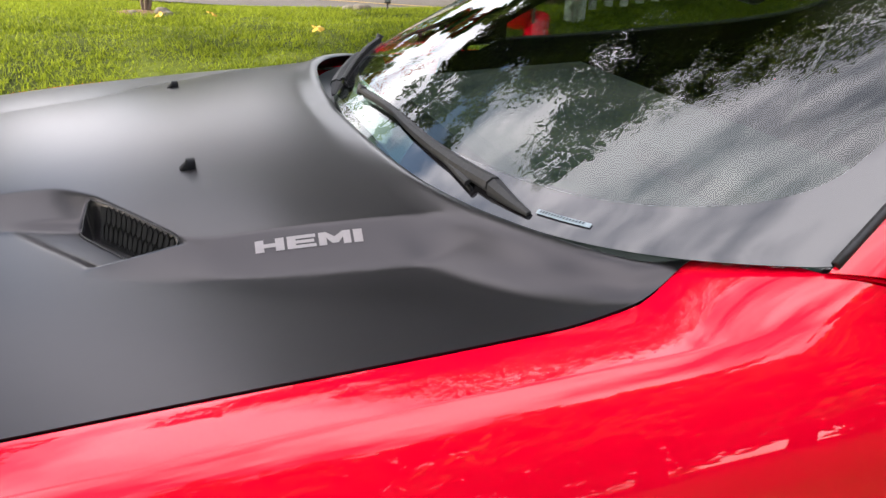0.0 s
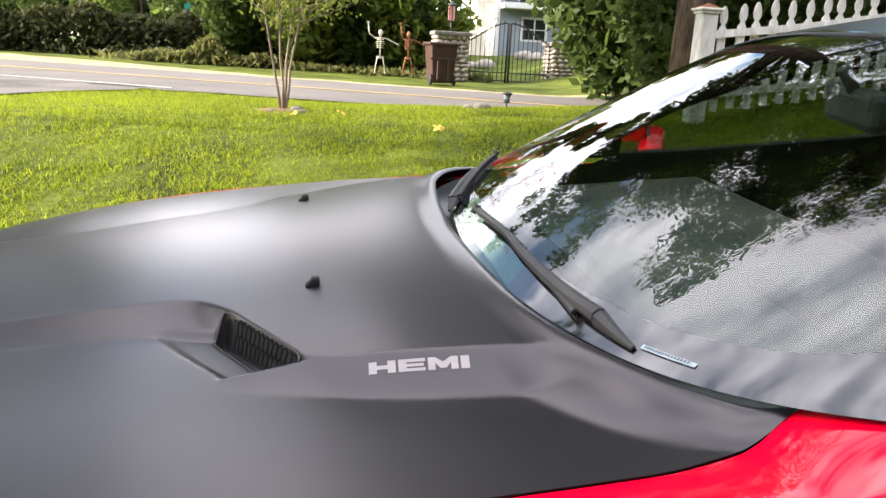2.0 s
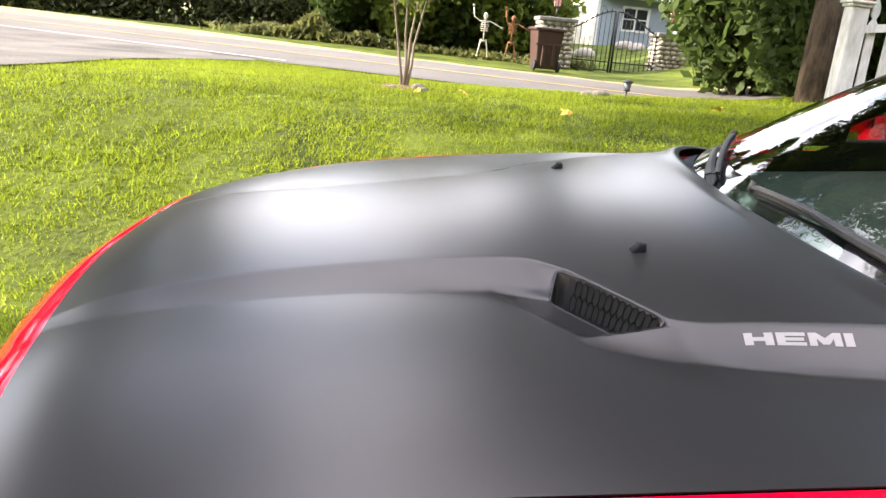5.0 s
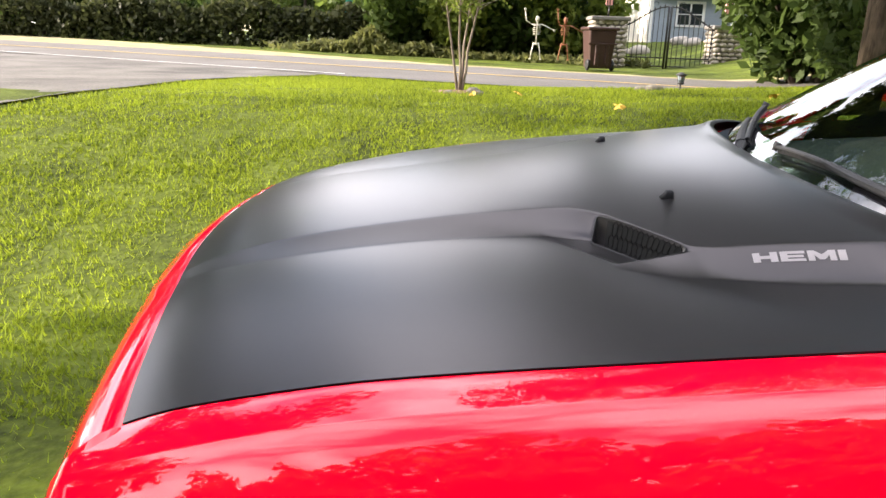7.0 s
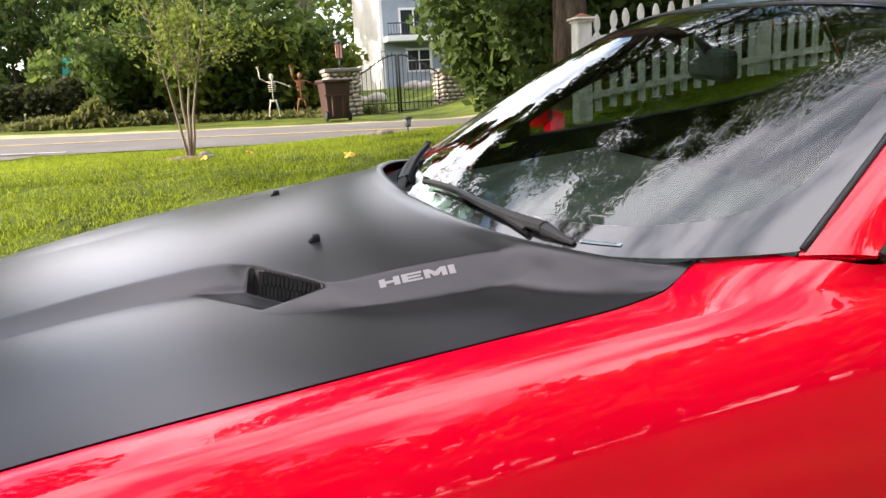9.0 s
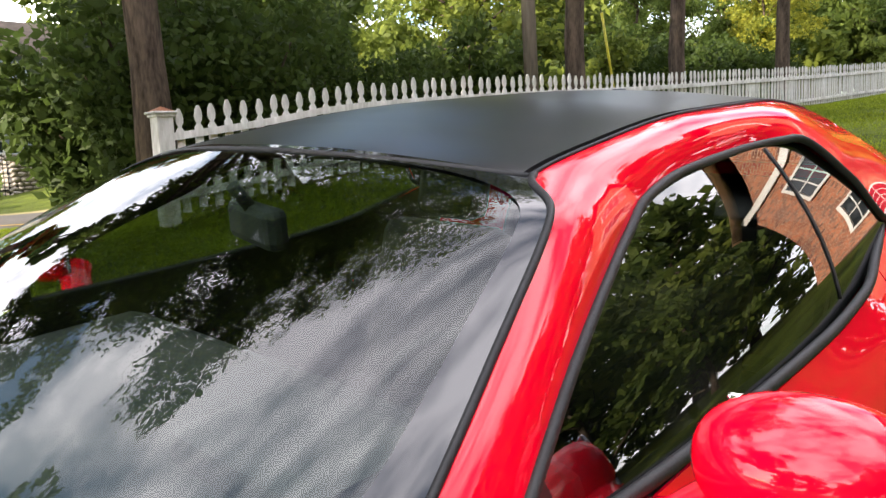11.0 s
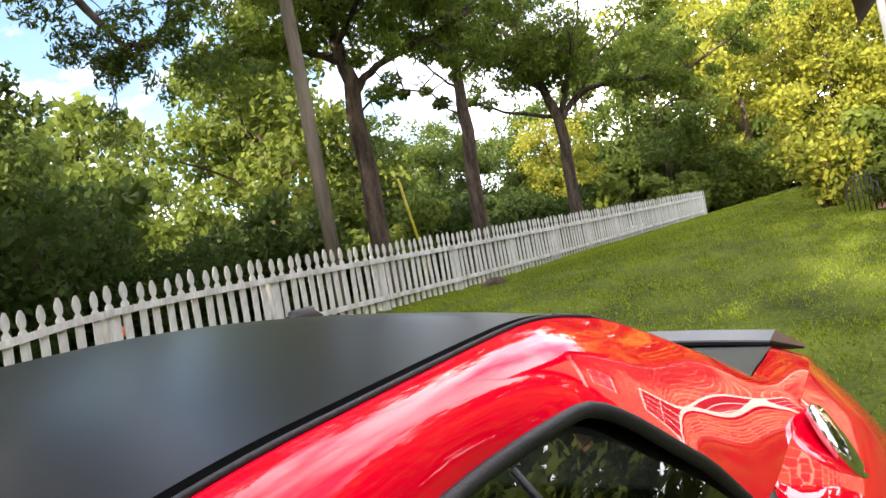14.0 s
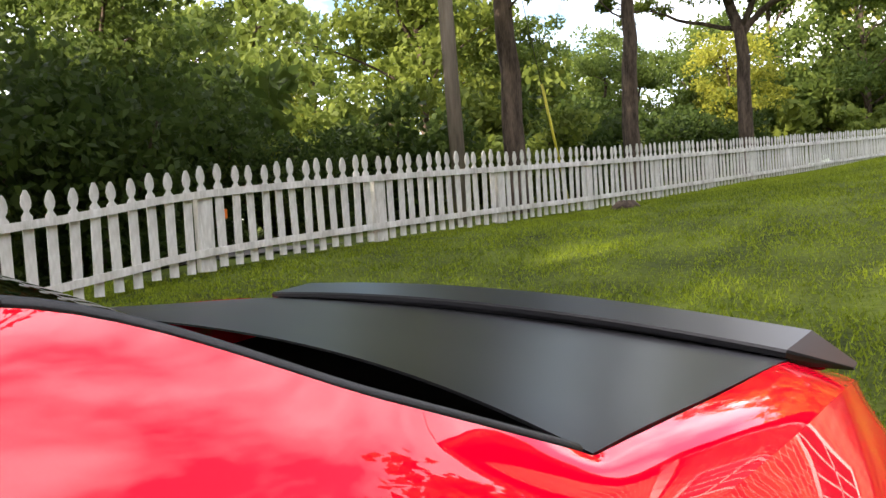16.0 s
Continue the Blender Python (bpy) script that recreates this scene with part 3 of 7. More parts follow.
glyphs, total = letters("HEMI", 0.10)
for s in (-1, 1):
    for quads in glyphs:
        bm = bmesh.new()
        for quad in quads:
            n = 4
            vs = [[None] * (n + 1) for _ in range(n + 1)]
            for i in range(n + 1):
                for j in range(n + 1):
                    ki, kj = i / n, j / n
                    fx, fz = [(quad[0][c] * (1 - ki) + quad[1][c] * ki) * (1 - kj) + (quad[3][c] * (1 - ki) + quad[2][c] * ki) * kj for c in range(2)]
                    fx /= total
                    if s > 0:
                        fx = 1 - fx
                    x = 0.257 + 0.137 * fx + 0.001 * fz
                    y = HEMI_Y[0] + 0.0185 * fx - HEMI_Y[1] * fz
                    z = float(hood_height(np.array(x), np.array(y))) + 0.0012
                    vs[i][j] = bm.verts.new((x, s * y, z))
            for i in range(n):
                for j in range(n):
                    bm.faces.new((vs[i][j], vs[i + 1][j], vs[i + 1][j + 1], vs[i][j + 1]))
        bmesh.ops.recalc_face_normals(bm, faces=bm.faces)
        part("letter", bm, DECAL, hood_ob, "grey letter of the word HEMI")

# ---- red body ----
top_x = [-1.03, -0.90, -0.80, -0.55, -0.30, 0.0, 0.30, 0.55, 0.68, 0.80, 0.91, 1.03, 1.48, 1.98, 2.28, 2.48, 2.73, 3.08, 3.43, 3.70, 3.90, 4.00]
top_y = lambda x: spl(x, top_x, [0.62, 0.712, 0.7275, 0.7535, 0.7675, 0.7825, 0.7885, 0.7825, 0.757, 0.714, 0.813, 0.854, 0.878, 0.887, 0.879, 0.847, 0.818, 0.820, 0.809, 0.787, 0.759, 0.724])
top_z = lambda x: spl(x, top_x, [0.80, 0.858, 0.899, 0.964, 0.996, 1.011, 1.017, 1.014, 1.007, 1.030, 1.044, 1.030, 1.020, 1.025, 1.045, 1.094, 1.148, 1.147, 1.123, 1.093, 1.052, 0.985])
wing_top = top_z
top_z = lambda x: np.where((np.asarray(x) > -0.74) & (np.asarray(x) < 0.785), hood_height(np.asarray(x, float), seam_y(np.clip(x, -0.74, 0.785))) - 0.0025, wing_top(x))
crease_x = [-1.03, -0.75, -0.4, 0.0, 0.4, 0.75, 1.03, 2.18, 2.78, 3.28, 3.78, 4.00]
crease_y = lambda x: spl(x, crease_x, [0.70, 0.802, 0.838, 0.850, 0.852, 0.852, 0.866, 0.930, 0.942, 0.925, 0.858, 0.767])
crease_z = lambda x: spl(x, crease_x, [0.77, 0.890, 0.973, 1.000, 1.004, 0.999, 0.988, 0.950, 1.003, 1.023, 0.975, 0.892])
belly_y = lambda x: spl(x, [-1.03, -0.76, -0.02, 0.78, 1.48, 2.18, 2.92, 3.47, 3.78, 4.0], [0.77, 0.91, 0.957, 0.957, 0.967, 0.985, 1.0, 0.99, 0.95, 0.854])


def side_y(x, z):
    """Half the body's width at a station and height."""
    return float(spl(z, *side_curve(x)))


ARCHES = ((0.0, 0.385), (2.95, 0.395))


def lower_edge(x):
    z = 0.20
    for cx, r in ARCHES:
        if abs(x - cx) < r:
            z = max(z, 0.34 + math.sqrt(r * r - (x - cx) ** 2))
    return z


def side_curve(x):
    """Heights and half widths of the body's side from the sill to the top edge."""
    b, cy, cz = float(belly_y(x)), float(crease_y(x)), float(crease_z(x))
    return [0.16, 0.34, 0.66, cz - 0.135, cz - 0.055, cz, max(float(top_z(x)), cz + 0.012)], [b - 0.10, b - 0.02, b, cy + 0.78 * (b - cy), cy + 0.42 * (b - cy), cy, float(top_y(x))]


def shoulder(x, y):
    """Height of the wing top between the bonnet or the glass and the crease."""
    inner = float(top_y(x)) if x < 0.785 else float(spl(x, [0.7, 0.785, 1.03, 1.5, 2.0], [0.757, 0.722, 0.772, 0.82, 0.83]))
    high = float(top_z(x)) if x < 0.785 else float(spl(x, [0.70, 0.785, 0.91, 1.03, 1.5, 2.0], [float(top_z(0.70)), float(top_z(0.784)), 1.060, 1.079, 1.062, 1.055]))
    power = float(spl(x, [-1.02, 0.3, 0.7, 1.05, 2.0], [1.4, 1.5, 2.0, 2.6, 2.6]))
    cy, cz = float(crease_y(x)), float(crease_z(x))
    t = np.clip((y - inner) / (cy - inner), 0, 1)
    return cz + (high - cz) * (1 - t**power)


def side_panel(name, x0, x1, s, label):
    xs = np.unique(np.r_[np.linspace(x0, x1, 70), [v for cx, r in ARCHES for v in cx + r * np.cos(np.linspace(0, math.pi, 25)) if x0 < v < x1]])
    P = np.zeros((len(xs), 36, 3))
    for i, x in enumerate(xs):
        zt, zb = float(top_z(x)), lower_edge(x)
        zs, yn = side_curve(x)
        k = np.linspace(0, 1, 16)
        y = yn[6] + (yn[5] - yn[6]) * k
        z_new = shoulder(x, y)
        z_old = zt + (zs[5] - zt) * k
        y_old = spl(z_old, zs, yn)
        w = float(smooth01((x - 1.15) / 0.45))
        low = np.r_[zs[5] + (0.75 - zs[5]) * np.arange(1, 11) / 10, 0.75 + (zb - 0.75) * np.arange(1, 11) / 10]
        P[i, :16] = np.stack([np.full(16, x), s * (y + (y_old - y) * w), z_new + (z_old - z_new) * w], -1)
        P[i, 16:] = np.stack([np.full(20, x), s * spl(low, zs[:6], yn[:6]), low], -1)
    return grid_mesh(name, P, RED, car, label, thick=0.006, flip=s > 0)


for s in (-1, 1):
    fender = side_panel("front_wing", -0.735, 1.044, s, "glossy red front wing")
    door = side_panel("door", 1.050, 2.40, s, "glossy red door")
    quarter = side_panel("rear_wing", 2.406, 4.02, s, "glossy red rear wing")
    # dark shut lines behind the gaps
    for gap_x in (1.047, 2.403):
        bm = bmesh.new()
        for a, b in ((gap_x - 0.008, gap_x + 0.008),):
            zs = np.linspace(0.22, float(top_z(gap_x)), 20)
            col = [[bm.verts.new((x, s * (side_y(gap_x, z) - 0.007), z)) for z in zs] for x in (a, b)]
            for j in range(19):
                bm.faces.new((col[0][j], col[1][j], col[1][j + 1], col[0][j + 1]))
        part("shut_line", bm, GAP, car)
    # wing top between the bonnet corner and the windscreen
    A = [Vector((x, s * float(top_y(x)), float(top_z(x)) - 0.004)) for x in np.linspace(0.74, 1.04, 14)]
    B = [Vector((min(0.77 + 0.012 * k, 0.92), s * (0.69 + 0.009 * k), 1.004 + 0.0012 * k)) for k in range(14)]
    grid_mesh("scuttle_panel", np.array([[tuple(a.lerp(b, k)) for k in np.linspace(0, 1, 4)] for a, b in zip(A, B)]), RED, car, "red panel below the windscreen corner", thick=0.004, flip=s > 0)

# seam strip just under the edge of the bonnet
for s in (-1, 1):
    xs = np.linspace(-0.70, 0.79, 50)
    P = np.array([[(x, s * (float(seam_y(x)) + o), float(seam_z(x)) + dz) for o, dz in ((-0.02, -0.012), (0.010, -0.009))] for x in xs])
    grid_mesh("bonnet_gap", P, GAP, car, flip=s > 0)

# nose: from the front edge of the bonnet forward and down to the bumper
ys = np.linspace(-1, 1, 61)
P = []
for v in ys:
    xf = float(hood_front(v * 0.745))
    y = v * (float(seam_y(xf)) + 0.004)
    zf = float(hood_height(np.array(xf + 0.002), np.array(v * float(seam_y(xf)))))
    col = []
    for fx, fz, fy in ((0.006, -0.010, 1.0), (-0.004, -0.004, 1.002), (-0.03, -0.012, 1.012), (-0.065, -0.032, 1.03), (-0.092, -0.068, 1.05), (-0.105, -0.14, 1.07), (-0.105, -0.25, 1.10), (-0.135, -0.34, 1.13), (-0.135, -0.55, 1.13), (-0.07, -0.68, 1.12)):
        col.append((xf + fx, y * fy, zf + fz))
    P.append(col)
NOSE = np.array(P)
for s in (-1, 1):
    column = NOSE[-1 if s > 0 else 0]
    rows = []
    for k in np.linspace(0, 1, 24):
        z = float(top_z(-0.735)) + (0.24 - float(top_z(-0.735))) * k
        a = Vector((-0.735, s * float(spl(z, *side_curve(-0.735))), z))
        f = k * (len(column) - 1)
        i = min(int(f), len(column) - 2)
        b = Vector(column[i]).lerp(Vector(column[i + 1]), f - i)
        out = Vector((-0.55, s * 0.8, 0)) * (0.16 * min(1.0, k * 3.0) * (a - b).length)
        rows.append([tuple(a.lerp(b, u) + out * (4 * u * (1 - u))) for u in np.linspace(0, 1, 14)])
    grid_mesh("bumper_corner", np.array(rows), RED, car, "glossy red corner of the front bumper", thick=0.005, flip=s < 0)
grid_mesh("nose", NOSE, RED, car, "glossy red nose and front bumper", thick=0.006, flip=True)
bm = bmesh.new()
box(bm, -0.905, -0.34, 0.62, -0.85, 0.34, 0.74, 0.02)
part("front_grille", bm, RUBBER, car, "black slim front grille")

# sail panels: windscreen pillar, roof rail, rear pillar and haunch in one red sweep
SAIL = [((0.909, 0.812, 1.050), (1.025, 0.862, 1.038)), ((1.170, 0.747, 1.215), (1.312, 0.776, 1.201)), ((1.402, 0.677, 1.357), (1.578, 0.697, 1.303)), ((1.478, 0.594, 1.396), (1.672, 0.677, 1.342)),
        ((1.688, 0.588, 1.427), (1.854, 0.662, 1.368)), ((2.023, 0.586, 1.453), (2.121, 0.660, 1.377)), ((2.442, 0.575, 1.449), (2.335, 0.686, 1.378)),
        ((2.700, 0.592, 1.412), (2.494, 0.765, 1.270)), ((2.924, 0.688, 1.300), (2.644, 0.817, 1.150)), ((3.114, 0.742, 1.202), (3.079, 0.823, 1.147)),
        ((3.430, 0.722, 1.160), (3.429, 0.809, 1.123)), ((3.728, 0.700, 1.120), (3.700, 0.787, 1.093)), ((3.913, 0.684, 1.062), (3.911, 0.758, 1.047))]
SAIL_T = np.arange(len(SAIL), dtype=float)
# straight runs into and out of the sharp corner of the boot lid
for i, k in ((8, 0.90), (10, 0.10), (11, 0.34), (12, 0.5)):
    near, far = SAIL[i], SAIL[i + 1]
    SAIL.insert(i + 1, tuple(tuple(a + (b - a) * k for a, b in zip(p, q)) for p, q in zip(near, far)))
    SAIL_T = np.insert(SAIL_T, i + 1, SAIL_T[i] + (SAIL_T[i + 1] - SAIL_T[i]) * k)
sail_in = lambda t: Vector([float(spl(t, SAIL_T, [p[0][k] for p in SAIL])) for k in range(3)])
sail_out = lambda t: Vector([float(spl(t, SAIL_T, [p[1][k] for p in SAIL])) for k in range(3)])
for s in (-1, 1):
    P = []
    for t in np.r_[np.linspace(-0.02, 8.85, 90), np.linspace(8.9, 9.1, 9), np.linspace(9.15, 12, 34)]:
        a, b = sail_in(t), sail_out(t)
        out = Vector((0, 0.55, 0.85))
        row = []
        for k in np.linspace(0, 1, 15):
            p = a.lerp(b, k) + out * (float(spl(t, [-1, 0, 0.6, 6, 8, 9, 10, 12], [0.003, 0.003, 0.022, 0.022, 0.018, 0.008, 0.005, 0.004])) * 4 * k * (1 - k))
            row.append((p.x, s * p.y, p.z))
        P.append(row)
    P = np.array(P)
    Q = P.copy()
    for _ in range(26):
        Q[1:-1] = (Q[:-2] + 2 * Q[1:-1] + Q[2:]) / 4
    P = P + (Q - P) * (np.sin(math.pi * np.linspace(0, 1, 15)) ** 0.6)[None, :, None]
    grid_mesh("roof_pillar", P, RED, car, "glossy red roof rail and rear pillar", thick=0.012, flip=s > 0)
    bm = bmesh.new()
    tube(bm, [Vector((p.x, s * (p.y - 0.003), p.z + 0.002)) for p in [sail_in(t) for t in np.linspace(2.95, 7.0, 50)]], 0.0036, 8)
    moulding = part("roof_moulding", bm, RUBBER, car, "black roof drip moulding")
    P = np.array([[(p.x, s * (p.y - o), p.z + dz) for o, dz in ((0.024, 0.000), (0.018, -0.003), (0.010, -0.003), (0.001, -0.002))] for p in [sail_in(t) for t in np.linspace(2.95, 6.9, 50)]])
    grid_mesh("drip_channel", P, TRIM, moulding, "black channel beside the roof panel", flip=s > 0)
    bm = bmesh.new()
    tube(bm, [Vector((p.x, s * (p.y + 0.004), p.z - 0.006)) for p in [sail_out(t) for t in np.linspace(0.0, 7.85, 60)] + [sail_out(8.0).lerp(Vector((2.70, float(top_y(2.70)) - 0.012, float(top_z(2.70)))), q) for q in (0.12, 0.4, 0.7, 0.95)]], 0.0095, 8)
    part("window_seal", bm, RUBBER, car, "black rubber window seal")
    bm = bmesh.new()
    tube(bm, [Vector((p.x + 0.004, s * p.y, p.z + 0.004)) for p in [sail_in(t) for t in np.linspace(0.0, 3.0, 34)]], 0.0065, 6)
    part("windscreen_seal", bm, RUBBER, car)
    bm = bmesh.new()
    tube(bm, [Vector((x, s * (float(top_y(x)) - 0.008), float(top_z(x)) + 0.010)) for x in np.linspace(1.06, 2.60, 40)], [0.011] * 37 + [0.009, 0.006, 0.002], 8)
    part("belt_seal", bm, RUBBER, car, "black belt-line weather strip")

# roof
P = []
for t in np.linspace(3.0, 6.75, 70):
    a = sail_in(t)
    row = []
    for v in np.linspace(-1, 1, 41):
        bow = 1 - v * v
        front = max(0.0, 1 - (t - 3.0) / 0.9)
        row.append((a.x - 0.100 * bow * front, v * (a.y - 0.019), a.z + 0.006 + 0.036 * bow))
    P.append(row)
grid_mesh("roof", np.array(P), MATTE, car, "matte black roof panel", thick=0.012, flip=True)
bm = bmesh.new()
tube(bm, [Vector((1.474 - 0.100 * (1 - v * v), v * 0.592, 1.396 + 0.040 * (1 - v * v))) for v in np.linspace(-1, 1, 40)], 0.007, 6)
part("windscreen_top_seal", bm, RUBBER, car)
bm = bmesh.new()
box(bm, -0.065, -0.021, -0.01, 0.065, 0.021, 0.018, 0.008)
for v in bm.verts:
    if v.co.z > 0.01:
        v.co.x = v.co.x * 0.45 + 0.025
        v.co.y *= 0.5
bmesh.ops.transform(bm, matrix=Matrix.Translation((2.63, -0.055, 1.466)), verts=bm.verts)
part("antenna", bm, TRIM, car, "black shark-fin aerial", True)


# windscreen with its black border
def screen_point(u, v, lift=0.0):
    """u from -1 to 1 across, v from 0 at the foot to 1 at the roof; its sides run along the pillars."""
    a = abs(u)
    e = sail_in(float(spl(v, [0, 0.44, 0.84, 1], [0, 1, 2, 3])))
    f = (1 - v) * (0.512 * a**2 + 0.488 * a**8) + v * a**2
    x0, z0 = 0.49 + 0.908 * v, 1.052 + 0.392 * v
    p = Vector((x0 + (e.x - x0) * f, u * e.y, z0 + (e.z - z0) * a**2))
    bulge = 0.030 * 4 * v * (1 - v) * (1 - a**6)
    return p + Vector((-0.45, 0, 0.9)) * (bulge + lift)


P = np.array([[tuple(screen_point(u, v)) for v in np.linspace(0.0, 1, 31)] for u in np.linspace(-1, 1, 61)])
screen = grid_mesh("windscreen", P, GLASS, car, "clear curved windscreen reflecting trees and sky")
screen.visible_shadow = False
bm = bmesh.new()
rings = []
for k in range(260):
    h = 2 * math.pi * (k + 0.5) / 260
    c, sn = math.cos(h), math.sin(h)
    u, v = 0.955 * math.copysign(abs(c) ** 0.25, c), 0.522 + 0.448 * math.copysign(abs(sn) ** 0.25, sn)
    far = 1 / max(abs(u), abs(v - 0.5) / 0.5)
    rings.append([bm.verts.new(screen_point(u * (1 + (far - 1) * q), 0.5 + (v - 0.5) * (1 + (far - 1) * q), 0.003)) for q in np.linspace(0, 1, 7)])
for r0, r1 in zip(rings, rings[1:] + rings[:1]):
    for i in range(6):
        bm.faces.new((r0[i], r0[i + 1], r1[i + 1], r1[i]))
bmesh.ops.recalc_face_normals(bm, faces=bm.faces)
part("screen_border", bm, FRIT_GLASS, screen, "black printed border of the windscreen", True)
bm = bmesh.new()
n = 8
lo = [bm.verts.new(screen_point(-0.705 - 0.085 * k / n, 0.0265, 0.0055)) for k in range(n + 1)]
hi = [bm.verts.new(screen_point(-0.703 - 0.085 * k / n, 0.0345, 0.0055)) for k in range(n + 1)]
for k in range(n):
    bm.faces.new((lo[k], lo[k + 1], hi[k + 1], hi[k]))
sticker = part("vin_sticker", bm, STICKER, screen, "pale vehicle plate under the glass")
bm = bmesh.new()
for k in range(15):
    u0 = -0.711 - 0.0048 * k
    bm.faces.new([bm.verts.new(screen_point(u, v, 0.0075)) for u, v in ((u0, 0.0285), (u0 - 0.0022, 0.0285), (u0 - 0.0022, 0.0322), (u0, 0.0322))])
part("plate_digit_bar", bm, FRIT, sticker, "row of small dark bars")

# scuttle under the wipers
P = np.array([[(float(hood_rear(v * 0.74)) - 0.02 + (float(screen_point(v, 0.03).x) - float(hood_rear(v * 0.74)) + 0.05) * k, v * 0.74, 1.055 - 0.020 * abs(v) ** 2 - 0.028 * math.sin(k * math.pi)) for k in np.linspace(0, 1, 6)] for v in np.linspace(-1, 1, 31)])
grid_mesh("scuttle", P, TRIM, car, "black plastic wiper scuttle", flip=True)

# wipers: hinge cap, flat tapering arm, and a blade of lattice and rubber
def beam(bm, pts, widths, heights):
    """A flat-topped bar along points on the glass, narrower on top than below."""
    rings = []
    for i, p in enumerate(pts):
        d = (pts[min(i + 1, len(pts) - 1)] - pts[max(i - 1, 0)]).normalized()
        up = Vector((-0.45, 0, 0.9)).normalized()
        side = d.cross(up).normalized()
        w, h = widths[i] / 2, heights[i]
        rings.append([bm.verts.new(p + side * a * w + up * b * h) for a, b in ((-1, 0), (-1, 0.45), (-0.55, 1), (0.35, 1), (1, 0.55), (1, 0))])
    for r0, r1 in zip(rings, rings[1:]):
        for k in range(6):
            bm.faces.new((r0[k], r0[(k + 1) % 6], r1[(k + 1) % 6], r1[k]))
    bm.faces.new(rings[0][::-1])
    bm.faces.new(rings[-1])
    bmesh.ops.recalc_face_normals(bm, faces=bm.faces)
    return bm


def along(a, b, n, lift, rise=0.0):
    return [screen_point(a[0] + (b[0] - a[0]) * k, a[1] + (b[1] - a[1]) * k + rise * 4 * k * (1 - k), lift) for k in np.linspace(0, 1, n)]


for cap0, arm0, arm1, blade0, blade1, rise in (((-0.70, 0.020), (-0.605, 0.040), (-0.16, 0.078), (-0.56, 0.026), (0.115, 0.064), 0.030),
                                               ((0.275, 0.004), (0.33, 0.018), (0.60, 0.066), (0.33, 0.036), (0.72, 0.108), 0.006)):
    wiper = part("wiper_arm", beam(bmesh.new(), along(arm0, arm1, 8, 0.012), np.linspace(0.026, 0.015, 8), np.linspace(0.014, 0.008, 8)), RUBBER, car, "black flat wiper arm")
    part("wiper_cap", beam(bmesh.new(), along(cap0, arm0, 6, 0.006), np.linspace(0.009, 0.028, 6), np.linspace(0.004, 0.017, 6)), RUBBER, wiper, "black hinge cap")
    blade = along(blade0, blade1, 33, 0.006, rise)
    bm = beam(bmesh.new(), along(blade0, blade1, 24, 0.014, rise), [0.012] * 24, [0.006] * 24)
    beam(bm, along(blade0, blade1, 24, 0.001, rise), [0.006] * 24, [0.008] * 24)
    for p in blade[1:-1]:
        box(bm, -0.004, -0.004, 0.0, 0.004, 0.004, 0.013, 0.001, Matrix.Translation(p))
    part("wiper_blade", bm, RUBBER, wiper, "latticed rubber wiper blade")
    part("blade_end", tube(bmesh.new(), [blade[-1] + Vector((0, 0, 0.018)), blade[-1] + Vector((-0.01, 0, 0.0))], [0.010, 0.006], 6), RUBBER, wiper, "black end of the blade")

# side glass and rear screen
for s in (-1, 1):
    P = []
    for t in np.linspace(0.0, 8.0, 60):
        o = sail_out(t)
        x = o.x
        b = Vector((min(x, 2.70), float(top_y(min(x, 2.70))) - 0.012, float(top_z(min(x, 2.70)))))
        P.append([(x, s * (o.y - 0.006 + (b.y - o.y + 0.004) * k), o.z + (b.z - o.z) * k) for k in np.linspace(0, 1, 8)])
    P = np.array(P)
    basis = lambda x, z: np.stack([np.ones_like(x), x, z, x * x, x * z, z * z], -1)
    ends = P[:, [0, -1]].reshape(-1, 3)
    fit = np.linalg.lstsq(basis(ends[:, 0], ends[:, 2]), ends[:, 1], rcond=None)[0]
    P[..., 1] = basis(P[..., 0], P[..., 2]) @ fit
    g = grid_mesh("side_window", P, SIDE_GLASS, car, "dark tinted side window", flip=s < 0)
    g.visible_shadow = False
    if s > 0:
        continue
    seam = [(2.19 - 0.12 * (1.364 - z), z) for z in np.linspace(1.364, 1.065, 14)]
    bm = tube(bmesh.new(), [Vector((x, float(basis(np.array(x), np.array(z)) @ fit) + s * 0.001, z)) for x, z in seam], 0.0035, 6)
    part("window_divider", bm, RUBBER, g, "thin seam between door glass and quarter glass")
P = np.array([[(sail_in(t).x, v * (sail_in(t).y - 0.004), sail_in(t).z + 0.002 + 0.030 * (1 - v * v)) for v in np.linspace(-1, 1, 31)] for t in np.linspace(6.72, 8.99, 26)])
rear = grid_mesh("rear_screen", P, SIDE_GLASS, car, "dark sloping rear screen")
rear.visible_shadow = False
for s in (-1, 1):
    bm = bmesh.new()
    tube(bm, [Vector((sail_in(t).x, s * (sail_in(t).y - 0.014), sail_in(t).z - 0.001)) for t in np.linspace(6.6, 8.97, 30)], 0.008, 8)
    part("rear_screen_seal", bm, RUBBER, rear)

